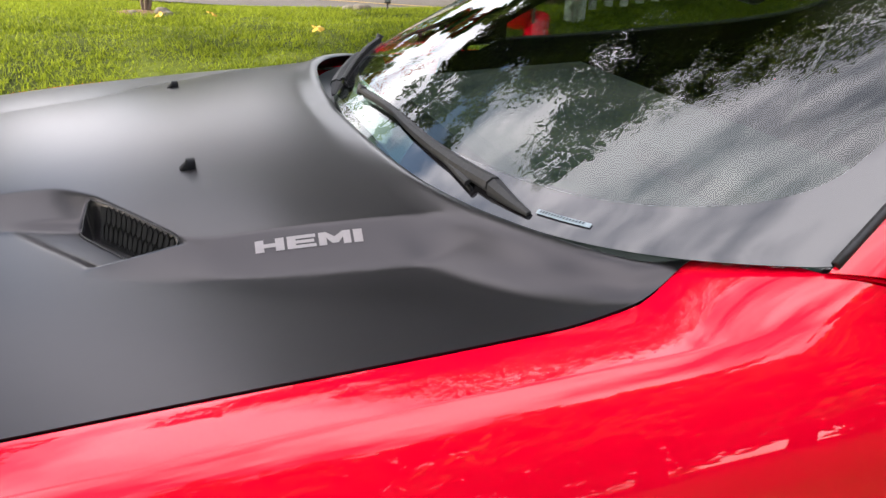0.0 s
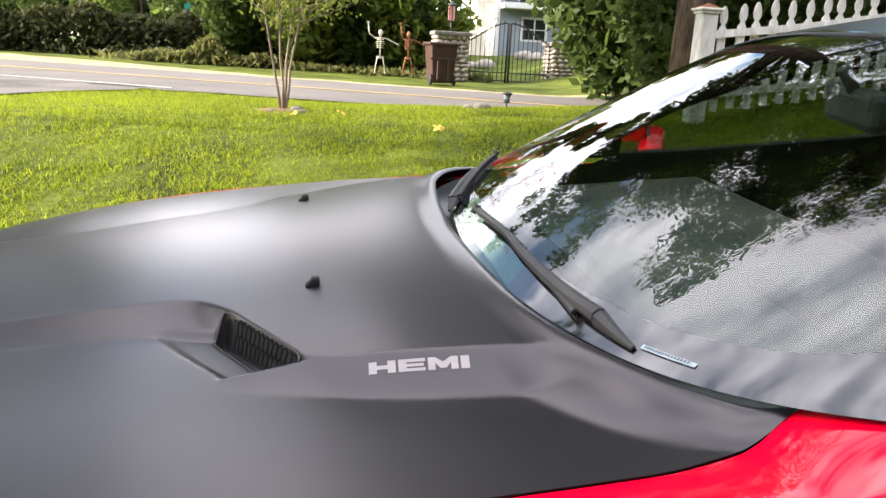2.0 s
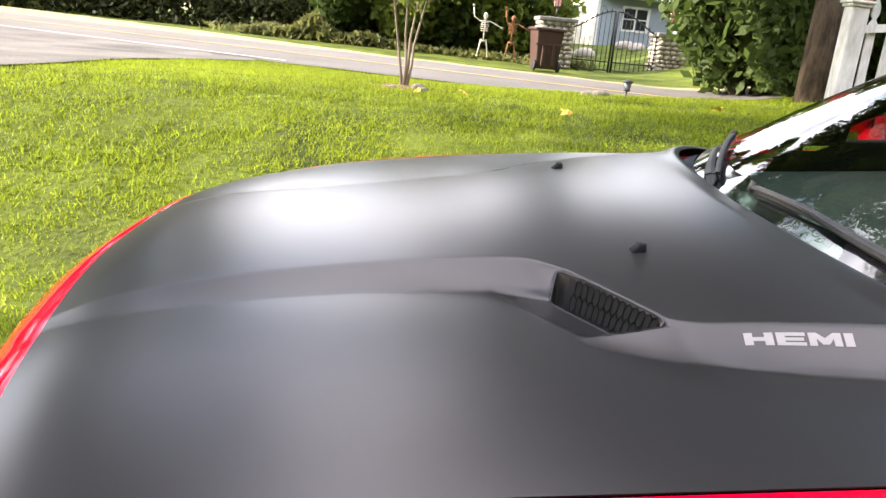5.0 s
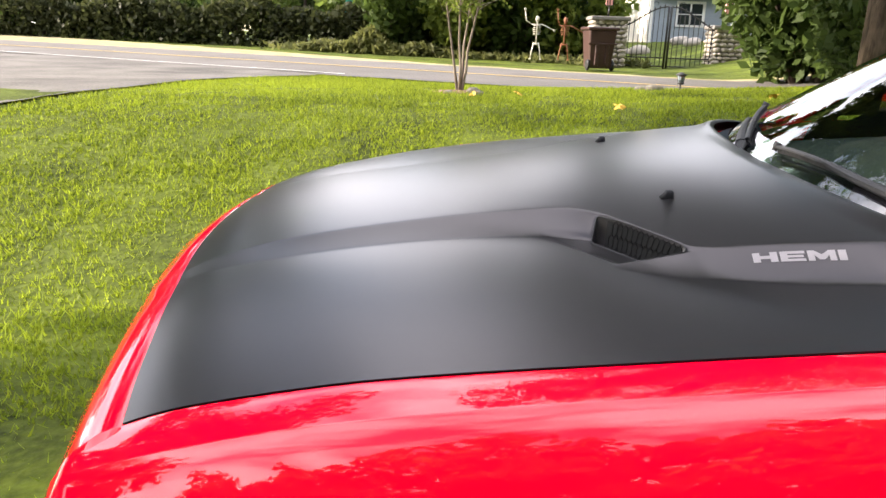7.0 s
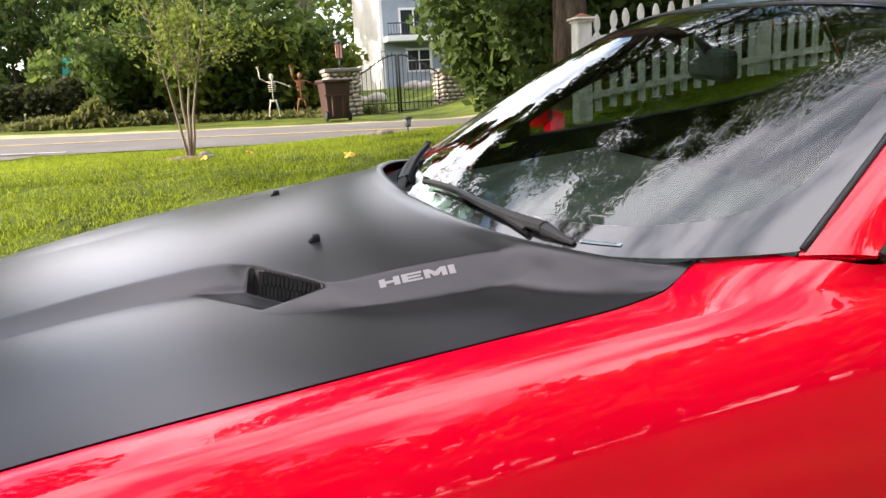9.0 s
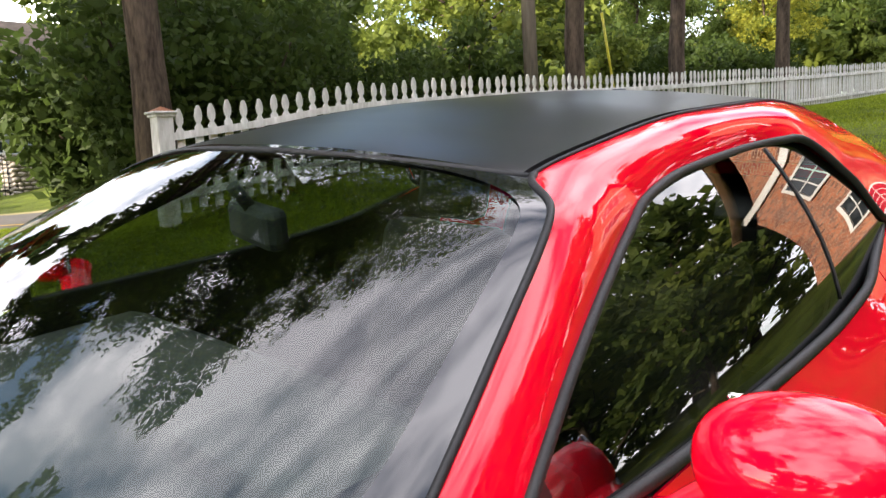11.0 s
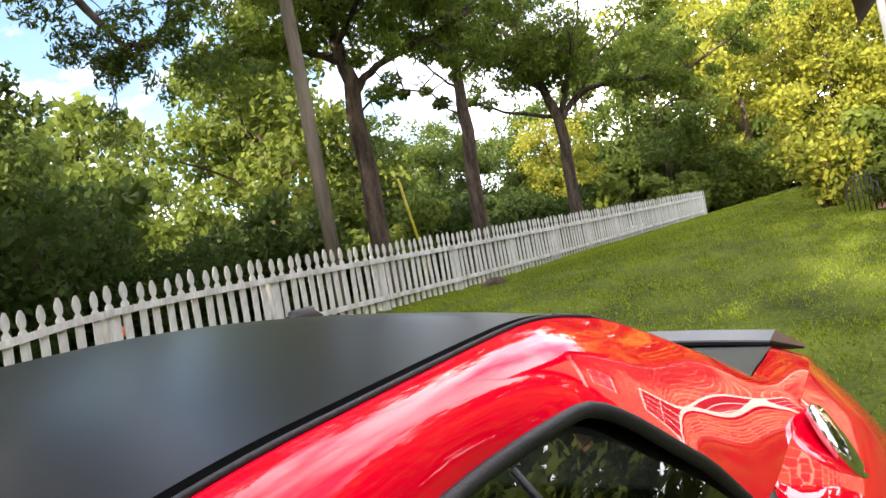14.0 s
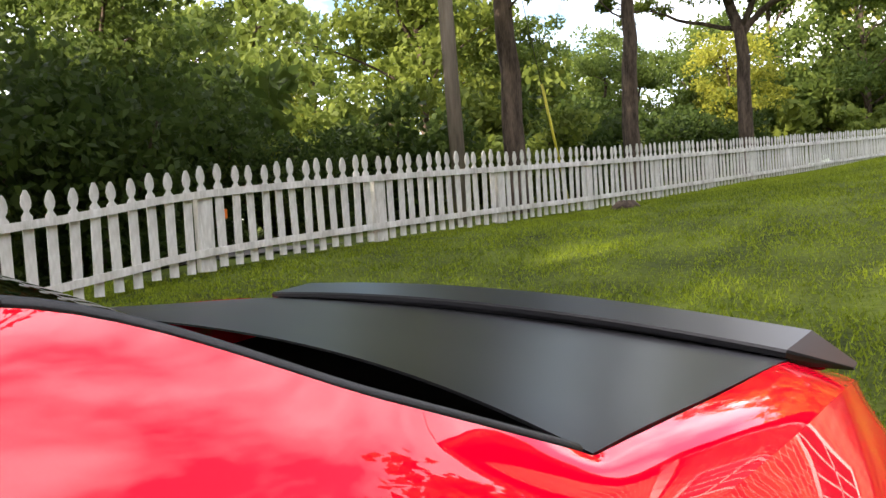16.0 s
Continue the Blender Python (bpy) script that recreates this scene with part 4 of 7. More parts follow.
# boot lid and spoiler
P = []
for k in np.linspace(0, 1, 40):
    half = 0.739 - 0.054 * k
    row = []
    for v in np.linspace(-1, 1, 41):
        x0 = 3.115 + 0.14 * (1 - v * v)
        x = x0 + (3.90 - x0) * k
        z = float(spl(x, [3.11, 3.2, 3.43, 3.72, 3.93], [1.200, 1.190, 1.158, 1.119, 1.080])) + 0.016 * (1 - v * v)
        row.append((x, v * half, z + 0.003))
    P.append(row)
lid = grid_mesh("boot_lid", np.array(P), MATTE, car, "matte black boot lid", thick=0.004, flip=True)
P = []
for v in np.r_[-1, -0.985, np.linspace(-0.905, 0.905, 41), 0.985, 1]:
    f = max(0.0, (abs(v) - 0.905) / 0.095)
    bow = 1 - min(1.0, v * v / 0.82)
    front = Vector((3.762 + 0.040 * bow + 0.095 * f, v * 0.765, 1.1135 + 0.018 * bow - 0.030 * f))
    rear = Vector((3.893 + 0.020 * bow - 0.012 * f, v * 0.765, 1.133 + 0.024 * bow - 0.044 * f))
    up = Vector((0, 0, 1 - 0.8 * f))
    P.append([tuple(p) for p in (front + up * 0.004, front + up * 0.013, front.lerp(rear, 0.04) + up * 0.016, front.lerp(rear, 0.5) + up * 0.008, rear, rear - up * 0.010,
                                 front.lerp(rear, 0.55) - up * 0.012, front.lerp(rear, 0.16) - up * 0.016, front.lerp(rear, 0.14) + up * 0.002, front + up * 0.004)])
sp = grid_mesh("spoiler", np.array(P), MATTE, car, "matte black boot spoiler", smooth=False)
sp.data.shade_smooth()
sp.data.set_sharp_from_angle(angle=radians(24))
P = np.array([[(3.90 + 0.10 * math.sin(k * 1.5), v * (0.69 + 0.03 * k), 1.11 - 0.20 * k) for k in np.linspace(0, 1, 8)] for v in np.linspace(-1, 1, 21)])
grid_mesh("tail_panel", P, RED, car, "red tail panel", flip=True)
P = np.array([[(4.02 + 0.03 * math.cos(k * 3.0), v * 0.75, 0.95 - 0.62 * k) for k in np.linspace(0, 1, 10)] for v in np.linspace(-1, 1, 21)])
grid_mesh("rear_bumper", P, RED, car, "red rear bumper", flip=True)
for s in (-1, 1):
    part("tail_lamp", box(bmesh.new(), 4.0, s * 0.36 - 0.26, 0.86, 4.06, s * 0.36 + 0.26, 0.97, 0.02), LAMP_RED, car, "long red tail lamp")
    part("headlamp", spin(bmesh.new(), [(0.085, -0.03), (0.085, 0.02), (0.07, 0.03)], 24, Matrix.Translation((-0.845, s * 0.46, 0.68)) @ Matrix.Rotation(radians(-90), 4, "Y")), CHROME, car, "round headlamp")

# fuel cap on the near rear wing
m = Matrix.Translation((3.055, -0.880, 1.092)) @ Matrix.Rotation(radians(8), 4, "Z") @ Matrix.Rotation(radians(62), 4, "X")
cap = part("fuel_cap", spin(bmesh.new(), [(0.077, -0.014), (0.077, 0.003), (0.070, 0.009), (0.064, 0.005), (0.060, 0.005), (0.052, 0.011), (0.02, 0.014)], 40, m), CHROME, car, "round bright chrome fuel cap")
for k in range(8):
    a = math.pi / 4 * k
    part("bolt", spin(bmesh.new(), [(0.0035, 0.0), (0.0035, 0.003), (0.002, 0.004)], 8, m @ Matrix.Translation((0.067 * math.cos(a), 0.067 * math.sin(a), 0.005))), CHROME, cap)

# door mirrors
for s in (-1, 1):
    bm = bmesh.new()
    bmesh.ops.create_uvsphere(bm, u_segments=32, v_segments=20, radius=1)
    for v in bm.verts:
        x, y, z = v.co
        if x > 0.25:
            v.co.x = 0.25 + (x - 0.25) * 0.2
        v.co = Vector((v.co.x * 0.105, v.co.y * 0.130, math.copysign(abs(z) ** 0.85, z) * 0.083)) * (1.0 if s < 0 else 0.8)
    bmesh.ops.transform(bm, matrix=Matrix.Translation((1.370 if s < 0 else 1.31, s * 1.049, 1.100)) @ Matrix.Rotation(radians(-12 * s), 4, "Z"), verts=bm.verts)
    mirror = part("door_mirror", bm, RED, car, "glossy red door mirror", True)
    bm = box(bmesh.new(), -0.006, -0.105, -0.062, 0.006, 0.105, 0.062, 0.005, Matrix.Translation((1.405 if s < 0 else 1.345, s * 1.049, 1.100)) @ Matrix.Rotation(radians(-12 * s), 4, "Z"))
    part("mirror_glass", bm, CHROME, mirror, "mirror glass")
    bm = tube(bmesh.new(), [Vector((1.322, s * 0.868, 0.964)), Vector((1.328, s * 0.918, 0.989)), Vector((1.342, s * 0.966, 1.035)), Vector((1.357, s * 1.0, 1.067))], [0.050, 0.044, 0.042, 0.048], 14)
    part("mirror_arm", bm, RED, mirror, "red mirror arm", True)
    bm = tube(bmesh.new(), [Vector((1.321, s * 0.880, 0.962)), Vector((1.323, s * 0.898, 0.972))], 0.053, 16)
    part("mirror_gasket", bm, RUBBER, mirror, "black mirror gasket")
    bm = bmesh.new()
    tri = [(1.048, 0.848, 1.038), (1.178, 0.850, 1.037), (1.168, 0.812, 1.117), (1.128, 0.826, 1.087)]
    lo = [bm.verts.new((x, s * (y + 0.004), z)) for x, y, z in tri]
    hi = [bm.verts.new((x, s * (y - 0.010), z)) for x, y, z in tri]
    bm.faces.new(lo)
    bm.faces.new(hi[::-1])
    for k in range(4):
        bm.faces.new((lo[k], lo[(k + 1) % 4], hi[(k + 1) % 4], hi[k]))
    part("mirror_corner", bm, TRIM, car, "black triangular window corner")
    bm = tube(bmesh.new(), [Vector((2.16, s * 0.955, 0.80)), Vector((2.20, s * 0.975, 0.80)), Vector((2.32, s * 0.975, 0.80)), Vector((2.36, s * 0.955, 0.80))], 0.013, 8)
    part("door_handle", bm, RED, car, "red door handle")

# wheels
for cx, _ in ARCHES:
    for s in (-1, 1):
        m = Matrix.Translation((cx, s * 0.815, 0.345)) @ Matrix.Rotation(radians(-90 * s), 4, "X")
        tyre = part("tyre", spin(bmesh.new(), [(0.25, -0.12), (0.33, -0.125), (0.345, -0.10), (0.345, 0.10), (0.33, 0.125), (0.262, 0.13), (0.25, 0.11)], 48, m), RUBBER, car, "black road tyre")
        bm = spin(bmesh.new(), [(0.25, -0.10), (0.255, 0.10), (0.262, 0.125), (0.245, 0.122), (0.235, 0.06), (0.06, 0.05)], 48, m)
        for k in range(10):
            box(bm, 0.04, -0.018, 0.07, 0.245, 0.018, 0.105, 0.006, m @ Matrix.Rotation(math.pi / 5 * k, 4, "Z"))
        part("rim", bm, ALLOY, tyre, "dark multi-spoke alloy rim")
        bm = bmesh.new()
        r = 0.39
        vs = [[bm.verts.new((cx + r * math.cos(a), s * y, 0.34 + r * math.sin(a))) for a in np.linspace(-0.3, math.pi + 0.3, 24)] for y in (0.55, 0.93)]
        for k in range(23):
            bm.faces.new((vs[0][k], vs[0][k + 1], vs[1][k + 1], vs[1][k]))
        part("arch_liner", bm, RUBBER, car, "black wheel-arch liner")
bm = box(bmesh.new(), -0.9, -0.80, 0.17, 3.95, 0.80, 0.30, 0.03)
part("underbody", bm, GAP, car, "dark underbody")
bm = box(bmesh.new(), 0.45, -0.62, 0.30, 1.0, 0.62, 0.88, 0.02)
part("bulkhead", bm, GAP, car, "dark bulkhead behind the engine bay")
bm = box(bmesh.new(), 2.95, -0.60, 0.30, 3.9, 0.60, 1.05, 0.03)
part("boot_box", bm, GAP, car, "dark boot well")

# cabin
bm = bmesh.new()
box(bm, 0.74, -0.74, 0.55, 1.42, 0.74, 0.985, 0.05)
box(bm, 1.02, -0.56, 0.93, 1.30, -0.16, 1.035, 0.045)
box(bm, 1.25, -0.12, 0.50, 2.2, 0.12, 0.72, 0.03)
part("dashboard", bm, DASH, car, "black dashboard with instrument hood")
bm = bmesh.new()
circle = [Vector((0.0, 0.185 * math.cos(a), 0.185 * math.sin(a))) for a in np.linspace(0, 2 * math.pi, 33)]
tube(bm, circle, 0.015, 8, False)
box(bm, -0.03, -0.06, -0.05, 0.01, 0.06, 0.05, 0.015)
box(bm, -0.012, -0.18, -0.015, 0.0, 0.18, 0.015, 0.004)
bmesh.ops.transform(bm, matrix=Matrix.Translation((1.47, -0.37, 0.90)) @ Matrix.Rotation(radians(24), 4, "Y"), verts=bm.verts)
part("steering_wheel", bm, CABIN, car, "black steering wheel", True)
for s in (-1, 1):
    bm = bmesh.new()
    box(bm, 1.62, s * 0.37 - 0.26, 0.42, 2.15, s * 0.37 + 0.26, 0.60, 0.05)
    box(bm, -0.07, -0.255, 0.0, 0.07, 0.255, 0.60, 0.055, Matrix.Translation((2.12, s * 0.37, 0.52)) @ Matrix.Rotation(radians(18), 4, "Y"))
    seat = part("seat", bm, CABIN, car, "black bucket seat", True)
    bm = box(bmesh.new(), -0.05, -0.135, 0.0, 0.05, 0.135, 0.19, 0.045, Matrix.Translation((2.315, s * 0.37, 1.10)) @ Matrix.Rotation(radians(14), 4, "Y"))
    part("headrest", bm, CABIN, seat, "black headrest", True)
bm = box(bmesh.new(), -0.07, -0.62, 0.0, 0.07, 0.62, 0.48, 0.05, Matrix.Translation((2.78, 0, 0.60)) @ Matrix.Rotation(radians(24), 4, "Y"))
part("rear_bench", bm, CABIN, car, "black rear bench")
bm = box(bmesh.new(), 2.9, -0.60, 1.02, 3.28, 0.60, 1.06, 0.01)
part("parcel_shelf", bm, CABIN, car, "black parcel shelf")
bm = box(bmesh.new(), -0.024, -0.120, -0.042, 0.024, 0.120, 0.042, 0.018, Matrix.Translation((1.355, 0.0, 1.292)) @ Matrix.Rotation(radians(-14), 4, "Z"))
tube(bm, [Vector((1.355, 0, 1.31)), Vector((1.31, 0, 1.375))], 0.014, 8)
part("rear_view_mirror", bm, CABIN, car, "black interior mirror on the windscreen")
for s in (-1, 1):
    P = np.array([[(x, s * (side_y(x, z) - 0.035), z) for z in np.linspace(0.32, float(top_z(x)) + (0.016 if 1.09 < x < 2.62 else -0.012), 10)] for x in np.linspace(0.95, 2.85, 30)])
    grid_mesh("door_card", P, CABIN, car, "black inner door panel")
    P = np.array([[(p.x, s * (p.y - 0.022), p.z - 0.024) for p in [sail_in(t).lerp(sail_out(t), k) for k in np.linspace(0, 1, 5)]] for t in np.linspace(0, 8.6, 60)])
    grid_mesh("pillar_trim", P, CABIN, car, "dark pillar trim")
bm = box(bmesh.new(), 1.0, -0.78, 0.30, 2.9, 0.78, 0.34, 0.01)
part("cabin_floor", bm, CABIN, car, "black carpeted floor")
P = np.array([[(sail_in(t).x, v * (sail_in(t).y - 0.03), sail_in(t).z - 0.030 + 0.030 * (1 - v * v)) for v in np.linspace(-1, 1, 15)] for t in np.linspace(3.2, 6.7, 20)])
grid_mesh("headliner", P, CABIN, car, "dark headliner")


# ---- trees ----
def leaves(n, centres, radii, size, seed, droop=0.0, long=1.6):
    """Leaf blades scattered in lumps round the given centres: arrays of vertices and faces."""
    r = np.random.default_rng(seed)
    pick = r.integers(0, len(centres), n)
    d = r.normal(size=(n, 3))
    d /= np.linalg.norm(d, axis=1, keepdims=True)
    rad = r.random(n) ** 0.45
    c = np.asarray(centres)[pick] + d * (np.asarray(radii)[pick] * rad[:, None])
    a = r.normal(size=(n, 3))
    a[:, 2] -= droop
    a /= np.linalg.norm(a, axis=1, keepdims=True)
    b = np.cross(a, r.normal(size=(n, 3)))
    b /= np.linalg.norm(b, axis=1, keepdims=True)
    s = size * (0.6 + 0.8 * r.random((n, 1)))
    V = np.stack([c - a * s * long / 2, c + b * s * 0.45, c + a * s * long / 2, c - b * s * 0.45], 1).reshape(-1, 3)
    return V, [(4 * i, 4 * i + 1, 4 * i + 2, 4 * i + 3) for i in range(n)]


def tree(name, label, base, height, trunk, crown, n, size, mat, seed, clear=0.35, lean=(0, 0), limbs=9, group="", reach=1.0, bark=None, long=1.6):
    """A tree with a tapered trunk, limbs and an uneven crown of separate leaves."""
    r = random.Random(seed)
    t = thing(name, label, "tree", Matrix.Translation(base), group)
    bm = bmesh.new()
    top = Vector((lean[0], lean[1], height * 0.86))
    spine = [Vector((top.x * k**1.2 + (r.random() - 0.5) * 0.25 * (0 < k < 1), top.y * k**1.2 + (r.random() - 0.5) * 0.25 * (0 < k < 1), top.z * k - (0.15 if k == 0 else 0))) for k in np.linspace(0, 1, 9)]
    tube(bm, spine, [trunk * f for f in (1.35, 1.0, 0.92, 0.85, 0.75, 0.60, 0.45, 0.3, 0.12)], 12)
    centres, radii = [], []
    for i in range(limbs):
        k = clear + (0.95 - clear) * (i + 0.5) / limbs
        s0 = spine[int(k * 8)].lerp(spine[min(int(k * 8) + 1, 8)], k * 8 - int(k * 8))
        a = i * 2.4 + r.random() * 0.9
        out = crown * reach * (1.05 - 0.65 * max(0.0, (k - clear) / (1 - clear)) ** 1.5) * (0.7 + 0.5 * r.random())
        rise = height * (0.06 + 0.14 * r.random())
        end = s0 + Vector((math.cos(a) * out, math.sin(a) * out, rise))
        mid = s0.lerp(end, 0.5) + Vector((r.uniform(-0.3, 0.3), r.uniform(-0.3, 0.3), rise * 0.35))
        sway = Vector((r.uniform(-0.35, 0.35), r.uniform(-0.35, 0.35), r.uniform(-0.1, 0.4)))
        line = [s0.lerp(mid, q) .lerp(mid.lerp(end, q), q) + sway * math.sin(q * 5.0) for q in np.linspace(0, 1, 8)]
        tube(bm, line, [trunk * f for f in (0.38, 0.33, 0.29, 0.24, 0.19, 0.14, 0.09, 0.04)], 6)
        for q in (0.45, 0.7, 1.0):
            p = s0.lerp(mid, q / 0.5) if q < 0.5 else mid.lerp(end, (q - 0.5) / 0.5)
            for _ in range(2):
                o = Vector((r.gauss(0, 1), r.gauss(0, 1), r.gauss(0, 0.7))) * crown * 0.16
                centres.append(tuple(p + o))
                rr = crown * (0.16 + 0.16 * r.random())
                radii.append((rr, rr, rr * 0.7))
    for _ in range(limbs // 2):
        p = spine[-1] + Vector((r.gauss(0, crown * 0.3), r.gauss(0, crown * 0.3), r.uniform(-0.12, 0.12) * height))
        centres.append(tuple(p))
        rr = crown * r.uniform(0.2, 0.36)
        radii.append((rr, rr, rr * 0.75))
    part("trunk", bm, bark or BARK, t, "rough brown bark")
    V, F = leaves(n, centres, radii, size, seed, 0.5, long)
    mesh_part("crown", V, F, mat, t, "loose crown of small leaves")
    return t


def bush(name, label, base, size, n, leaf, mat, seed, group="", stems=6):
    """A shrub: thin stems and a ragged dome of leaves."""
    r = random.Random(seed)
    t = thing(name, label, "bush", Matrix.Translation(base), group)
    bm = bmesh.new()
    centres, radii = [], []
    for k in range(stems):
        a = 2 * math.pi * k / stems + r.random()
        e = Vector((math.cos(a) * size[0] * r.uniform(0.3, 0.9), math.sin(a) * size[1] * r.uniform(0.3, 0.9), size[2] * r.uniform(0.5, 0.95)))
        tube(bm, [Vector((e.x * 0.1, e.y * 0.1, -0.1)), e * 0.5 + Vector((0, 0, 0.1 * size[2])), e], [0.035 * size[2] ** 0.5, 0.02 * size[2] ** 0.5, 0.006], 5)
        for q in (0.35, 0.7, 1.0):
            centres.append(tuple(e * q))
            radii.append((size[0] * 0.34, size[1] * 0.34, size[2] * 0.2))
    part("stem", bm, BARK, t)
    V, F = leaves(n, centres, radii, leaf, seed)
    V[:, 2] = np.maximum(V[:, 2], -0.02)
    mesh_part("foliage", V, F, mat, t, "dense small leaves")
    return t


def on_ground(x, y, dz=0.0):
    return (x, y, float(ground_z(x, y)) + dz)


# the row of tall trees behind the fence
def walnut(label, x, y, trunk, boughs, high, n, seed, crown):
    """A walnut with a bare trunk, boughs of given course (across the row, along it, up) and a high open crown."""
    r = random.Random(seed)
    t = thing("walnut_tree", label, "tree", Matrix.Translation(on_ground(x, y)), "trees behind the fence")
    across = Vector((0.45, -0.89, 0))
    at = lambda p: across * p[0] + Vector((0.89, 0.45, 0)) * p[1] + Vector((0, 0, p[2]))
    bm, centres, radii = bmesh.new(), [], []

    def bough(pts, r0, r1, leafy, sparse=1.0):
        line = []
        for i in range(len(pts) - 1):
            for q in (0.0, 0.33, 0.67):
                line.append(pts[i].lerp(pts[i + 1], q) + Vector((r.uniform(-1, 1), r.uniform(-1, 1), r.uniform(-1, 1))) * 0.035 * (i > 0 or q > 0))
        line.append(pts[-1])
        tube(bm, line, np.linspace(r0, r1, len(line)), 9)
        for k in range(int(leafy * len(line)), len(line)):
            for _ in range(2 if sparse > 0.7 else 1):
                e = line[k] + Vector((r.gauss(0, 0.55), r.gauss(0, 0.55), r.uniform(-0.35, 0.75)))
                tube(bm, [line[k], line[k].lerp(e, 0.5) + Vector((0, 0, 0.08)), e], [0.022, 0.013, 0.004], 4, False)
                centres.append(tuple(e))
                rr = r.uniform(0.40, 0.72) * sparse
                radii.append((rr, rr, rr * 0.62))
        return line

    spine = bough([at(p) for p in trunk], 0.235, 0.06, 9)
    tube(bm, [spine[0] - Vector((0, 0, 0.2)), spine[0] + Vector((0, 0, 0.12)), spine[1]], [0.34, 0.27, 0.22], 12)
    for pts, r0, leafy, sparse in boughs:
        bough([at(p) for p in pts], r0, 0.018, leafy, sparse)
    top = [p for p in spine if p.z > high]
    for k in range(14):
        p = top[k * len(top) // 14]
        a = k * 2.4 + r.uniform(0, 0.8)
        out = crown * r.uniform(0.55, 1.0)
        d = Vector((math.cos(a) * out, math.sin(a) * out, r.uniform(-0.1, 1.6)))
        bough([p, p + d * 0.5 + Vector((0, 0, 0.45)), p + d], 0.075, 0.015, 0.3)
    part("trunk", bm, BARK, t, "dark furrowed bark")
    V, F = leaves(n, centres, radii, 0.066, seed, 0.6, 2.7)
    mesh_part("crown", V, F, LEAF_WALNUT, t, "open crown of narrow leaflets")
    return t


walnut("tall dark-barked walnut behind the white fence", 14.49, 8.38, [(0, 0, 0), (-0.05, 0, 2.8), (-0.06, 0, 4.8), (-0.28, 0.1, 5.7), (-0.42, 0.1, 6.8), (-0.5, 0.2, 10), (-0.4, 0.2, 14.5)],
       [([(-0.05, 0, 4.5), (0.35, 0, 4.9), (0.9, -0.1, 5.1), (1.8, -0.3, 5.3), (2.8, -0.4, 5.6), (3.6, -0.6, 6.3)], 0.10, 0.45, 0.9), ([(-0.2, 0, 5.4), (-0.9, 0.2, 5.6), (-1.6, 0.4, 6.2), (-2.6, 0.7, 6.9)], 0.085, 0.3, 1.0),
        ([(-0.05, 0, 4.0), (0.5, -0.5, 4.25), (1.1, -0.9, 4.1), (1.6, -1.1, 3.9)], 0.03, 0.4, 0.55), ([(-0.3, 0, 5.8), (-0.2, -1.2, 6.4), (0.1, -2.6, 6.6)], 0.08, 0.3, 1.0), ([(-0.2, 0, 5.2), (-0.9, -0.6, 5.5), (-1.9, -1.4, 5.3), (-2.6, -2.0, 5.0)], 0.07, 0.25, 1.0), ([(-0.3, 0.1, 5.6), (0.5, -0.8, 6.2), (1.6, -1.6, 6.2), (2.4, -2.2, 6.0)], 0.07, 0.25, 1.0)], 5.8, 34000, 11, 3.4)
walnut("slim tall walnut with a bare lower trunk", 19.63, 8.76, [(0, 0, 0), (0.03, 0, 2.5), (0.10, 0, 4.5), (0.16, 0, 6.0), (0.25, 0.1, 9), (0.3, 0.1, 14.5)],
       [([(0.1, 0, 4.3), (-0.3, 0, 4.55), (-0.65, -0.1, 5.0), (-1.0, -0.1, 5.6)], 0.028, 0.5, 0.45), ([(0.12, 0, 5.0), (-0.35, 0.2, 5.5), (-0.9, 0.3, 6.2), (-1.7, 0.4, 6.7)], 0.04, 0.5, 0.6), ([(0.14, 0, 5.4), (0.9, 0, 6.0), (1.6, 0, 6.9)], 0.05, 0.4, 0.9), ([(0.16, 0, 5.9), (-0.6, -0.8, 6.5), (-1.6, -1.8, 6.6)], 0.06, 0.3, 1.0)], 6.2, 26000, 12, 3.2)
walnut("walnut with forked limbs spreading over the lawn", 25.4, 8.26, [(0, 0, 0), (0.05, 0, 2.2), (0.04, 0, 4.3), (-0.30, 0.1, 5.4), (-0.7, 0.2, 6.6), (-0.95, 0.3, 8.6), (-0.9, 0.3, 11.5)],
       [([(0.04, 0, 4.2), (0.4, 0, 4.7), (1.15, -0.1, 5.15), (2.3, -0.3, 5.12), (3.9, -0.5, 4.9), (4.6, -0.6, 5.15), (5.8, -0.8, 5.65), (6.6, -1.0, 6.4)], 0.115, 0.42, 0.9), ([(0.0, 0, 4.35), (-0.7, 0, 4.6), (-1.8, 0.2, 5.0), (-2.6, 0.3, 5.4), (-3.6, 0.4, 5.6)], 0.08, 0.55, 0.6),
        ([(0.1, 0, 4.5), (0.6, 0, 5.7), (1.2, 0.1, 7.1), (1.6, 0.2, 9.5)], 0.11, 0.3, 1.3), ([(0.9, 0, 5.0), (1.6, 0.3, 6.2), (2.8, 0.5, 7.2), (4.2, 0.7, 7.8)], 0.06, 0.4, 1.0), ([(-0.3, 0, 5.3), (-1.2, 0.5, 6.4), (-2.1, 0.9, 7.4)], 0.07, 0.3, 1.2), ([(-0.25, 0, 5.2), (-0.9, -0.9, 5.9), (-1.6, -2.0, 6.3)], 0.07, 0.2, 1.2), ([(0.3, 0, 5.2), (0.7, -1.0, 6.0), (0.6, -2.2, 6.4)], 0.07, 0.2, 1.2), ([(2.3, -0.3, 5.12), (2.9, 0.6, 6.0), (3.4, 1.4, 6.6)], 0.05, 0.2, 0.9)], 5.4, 42000, 13, 3.2)
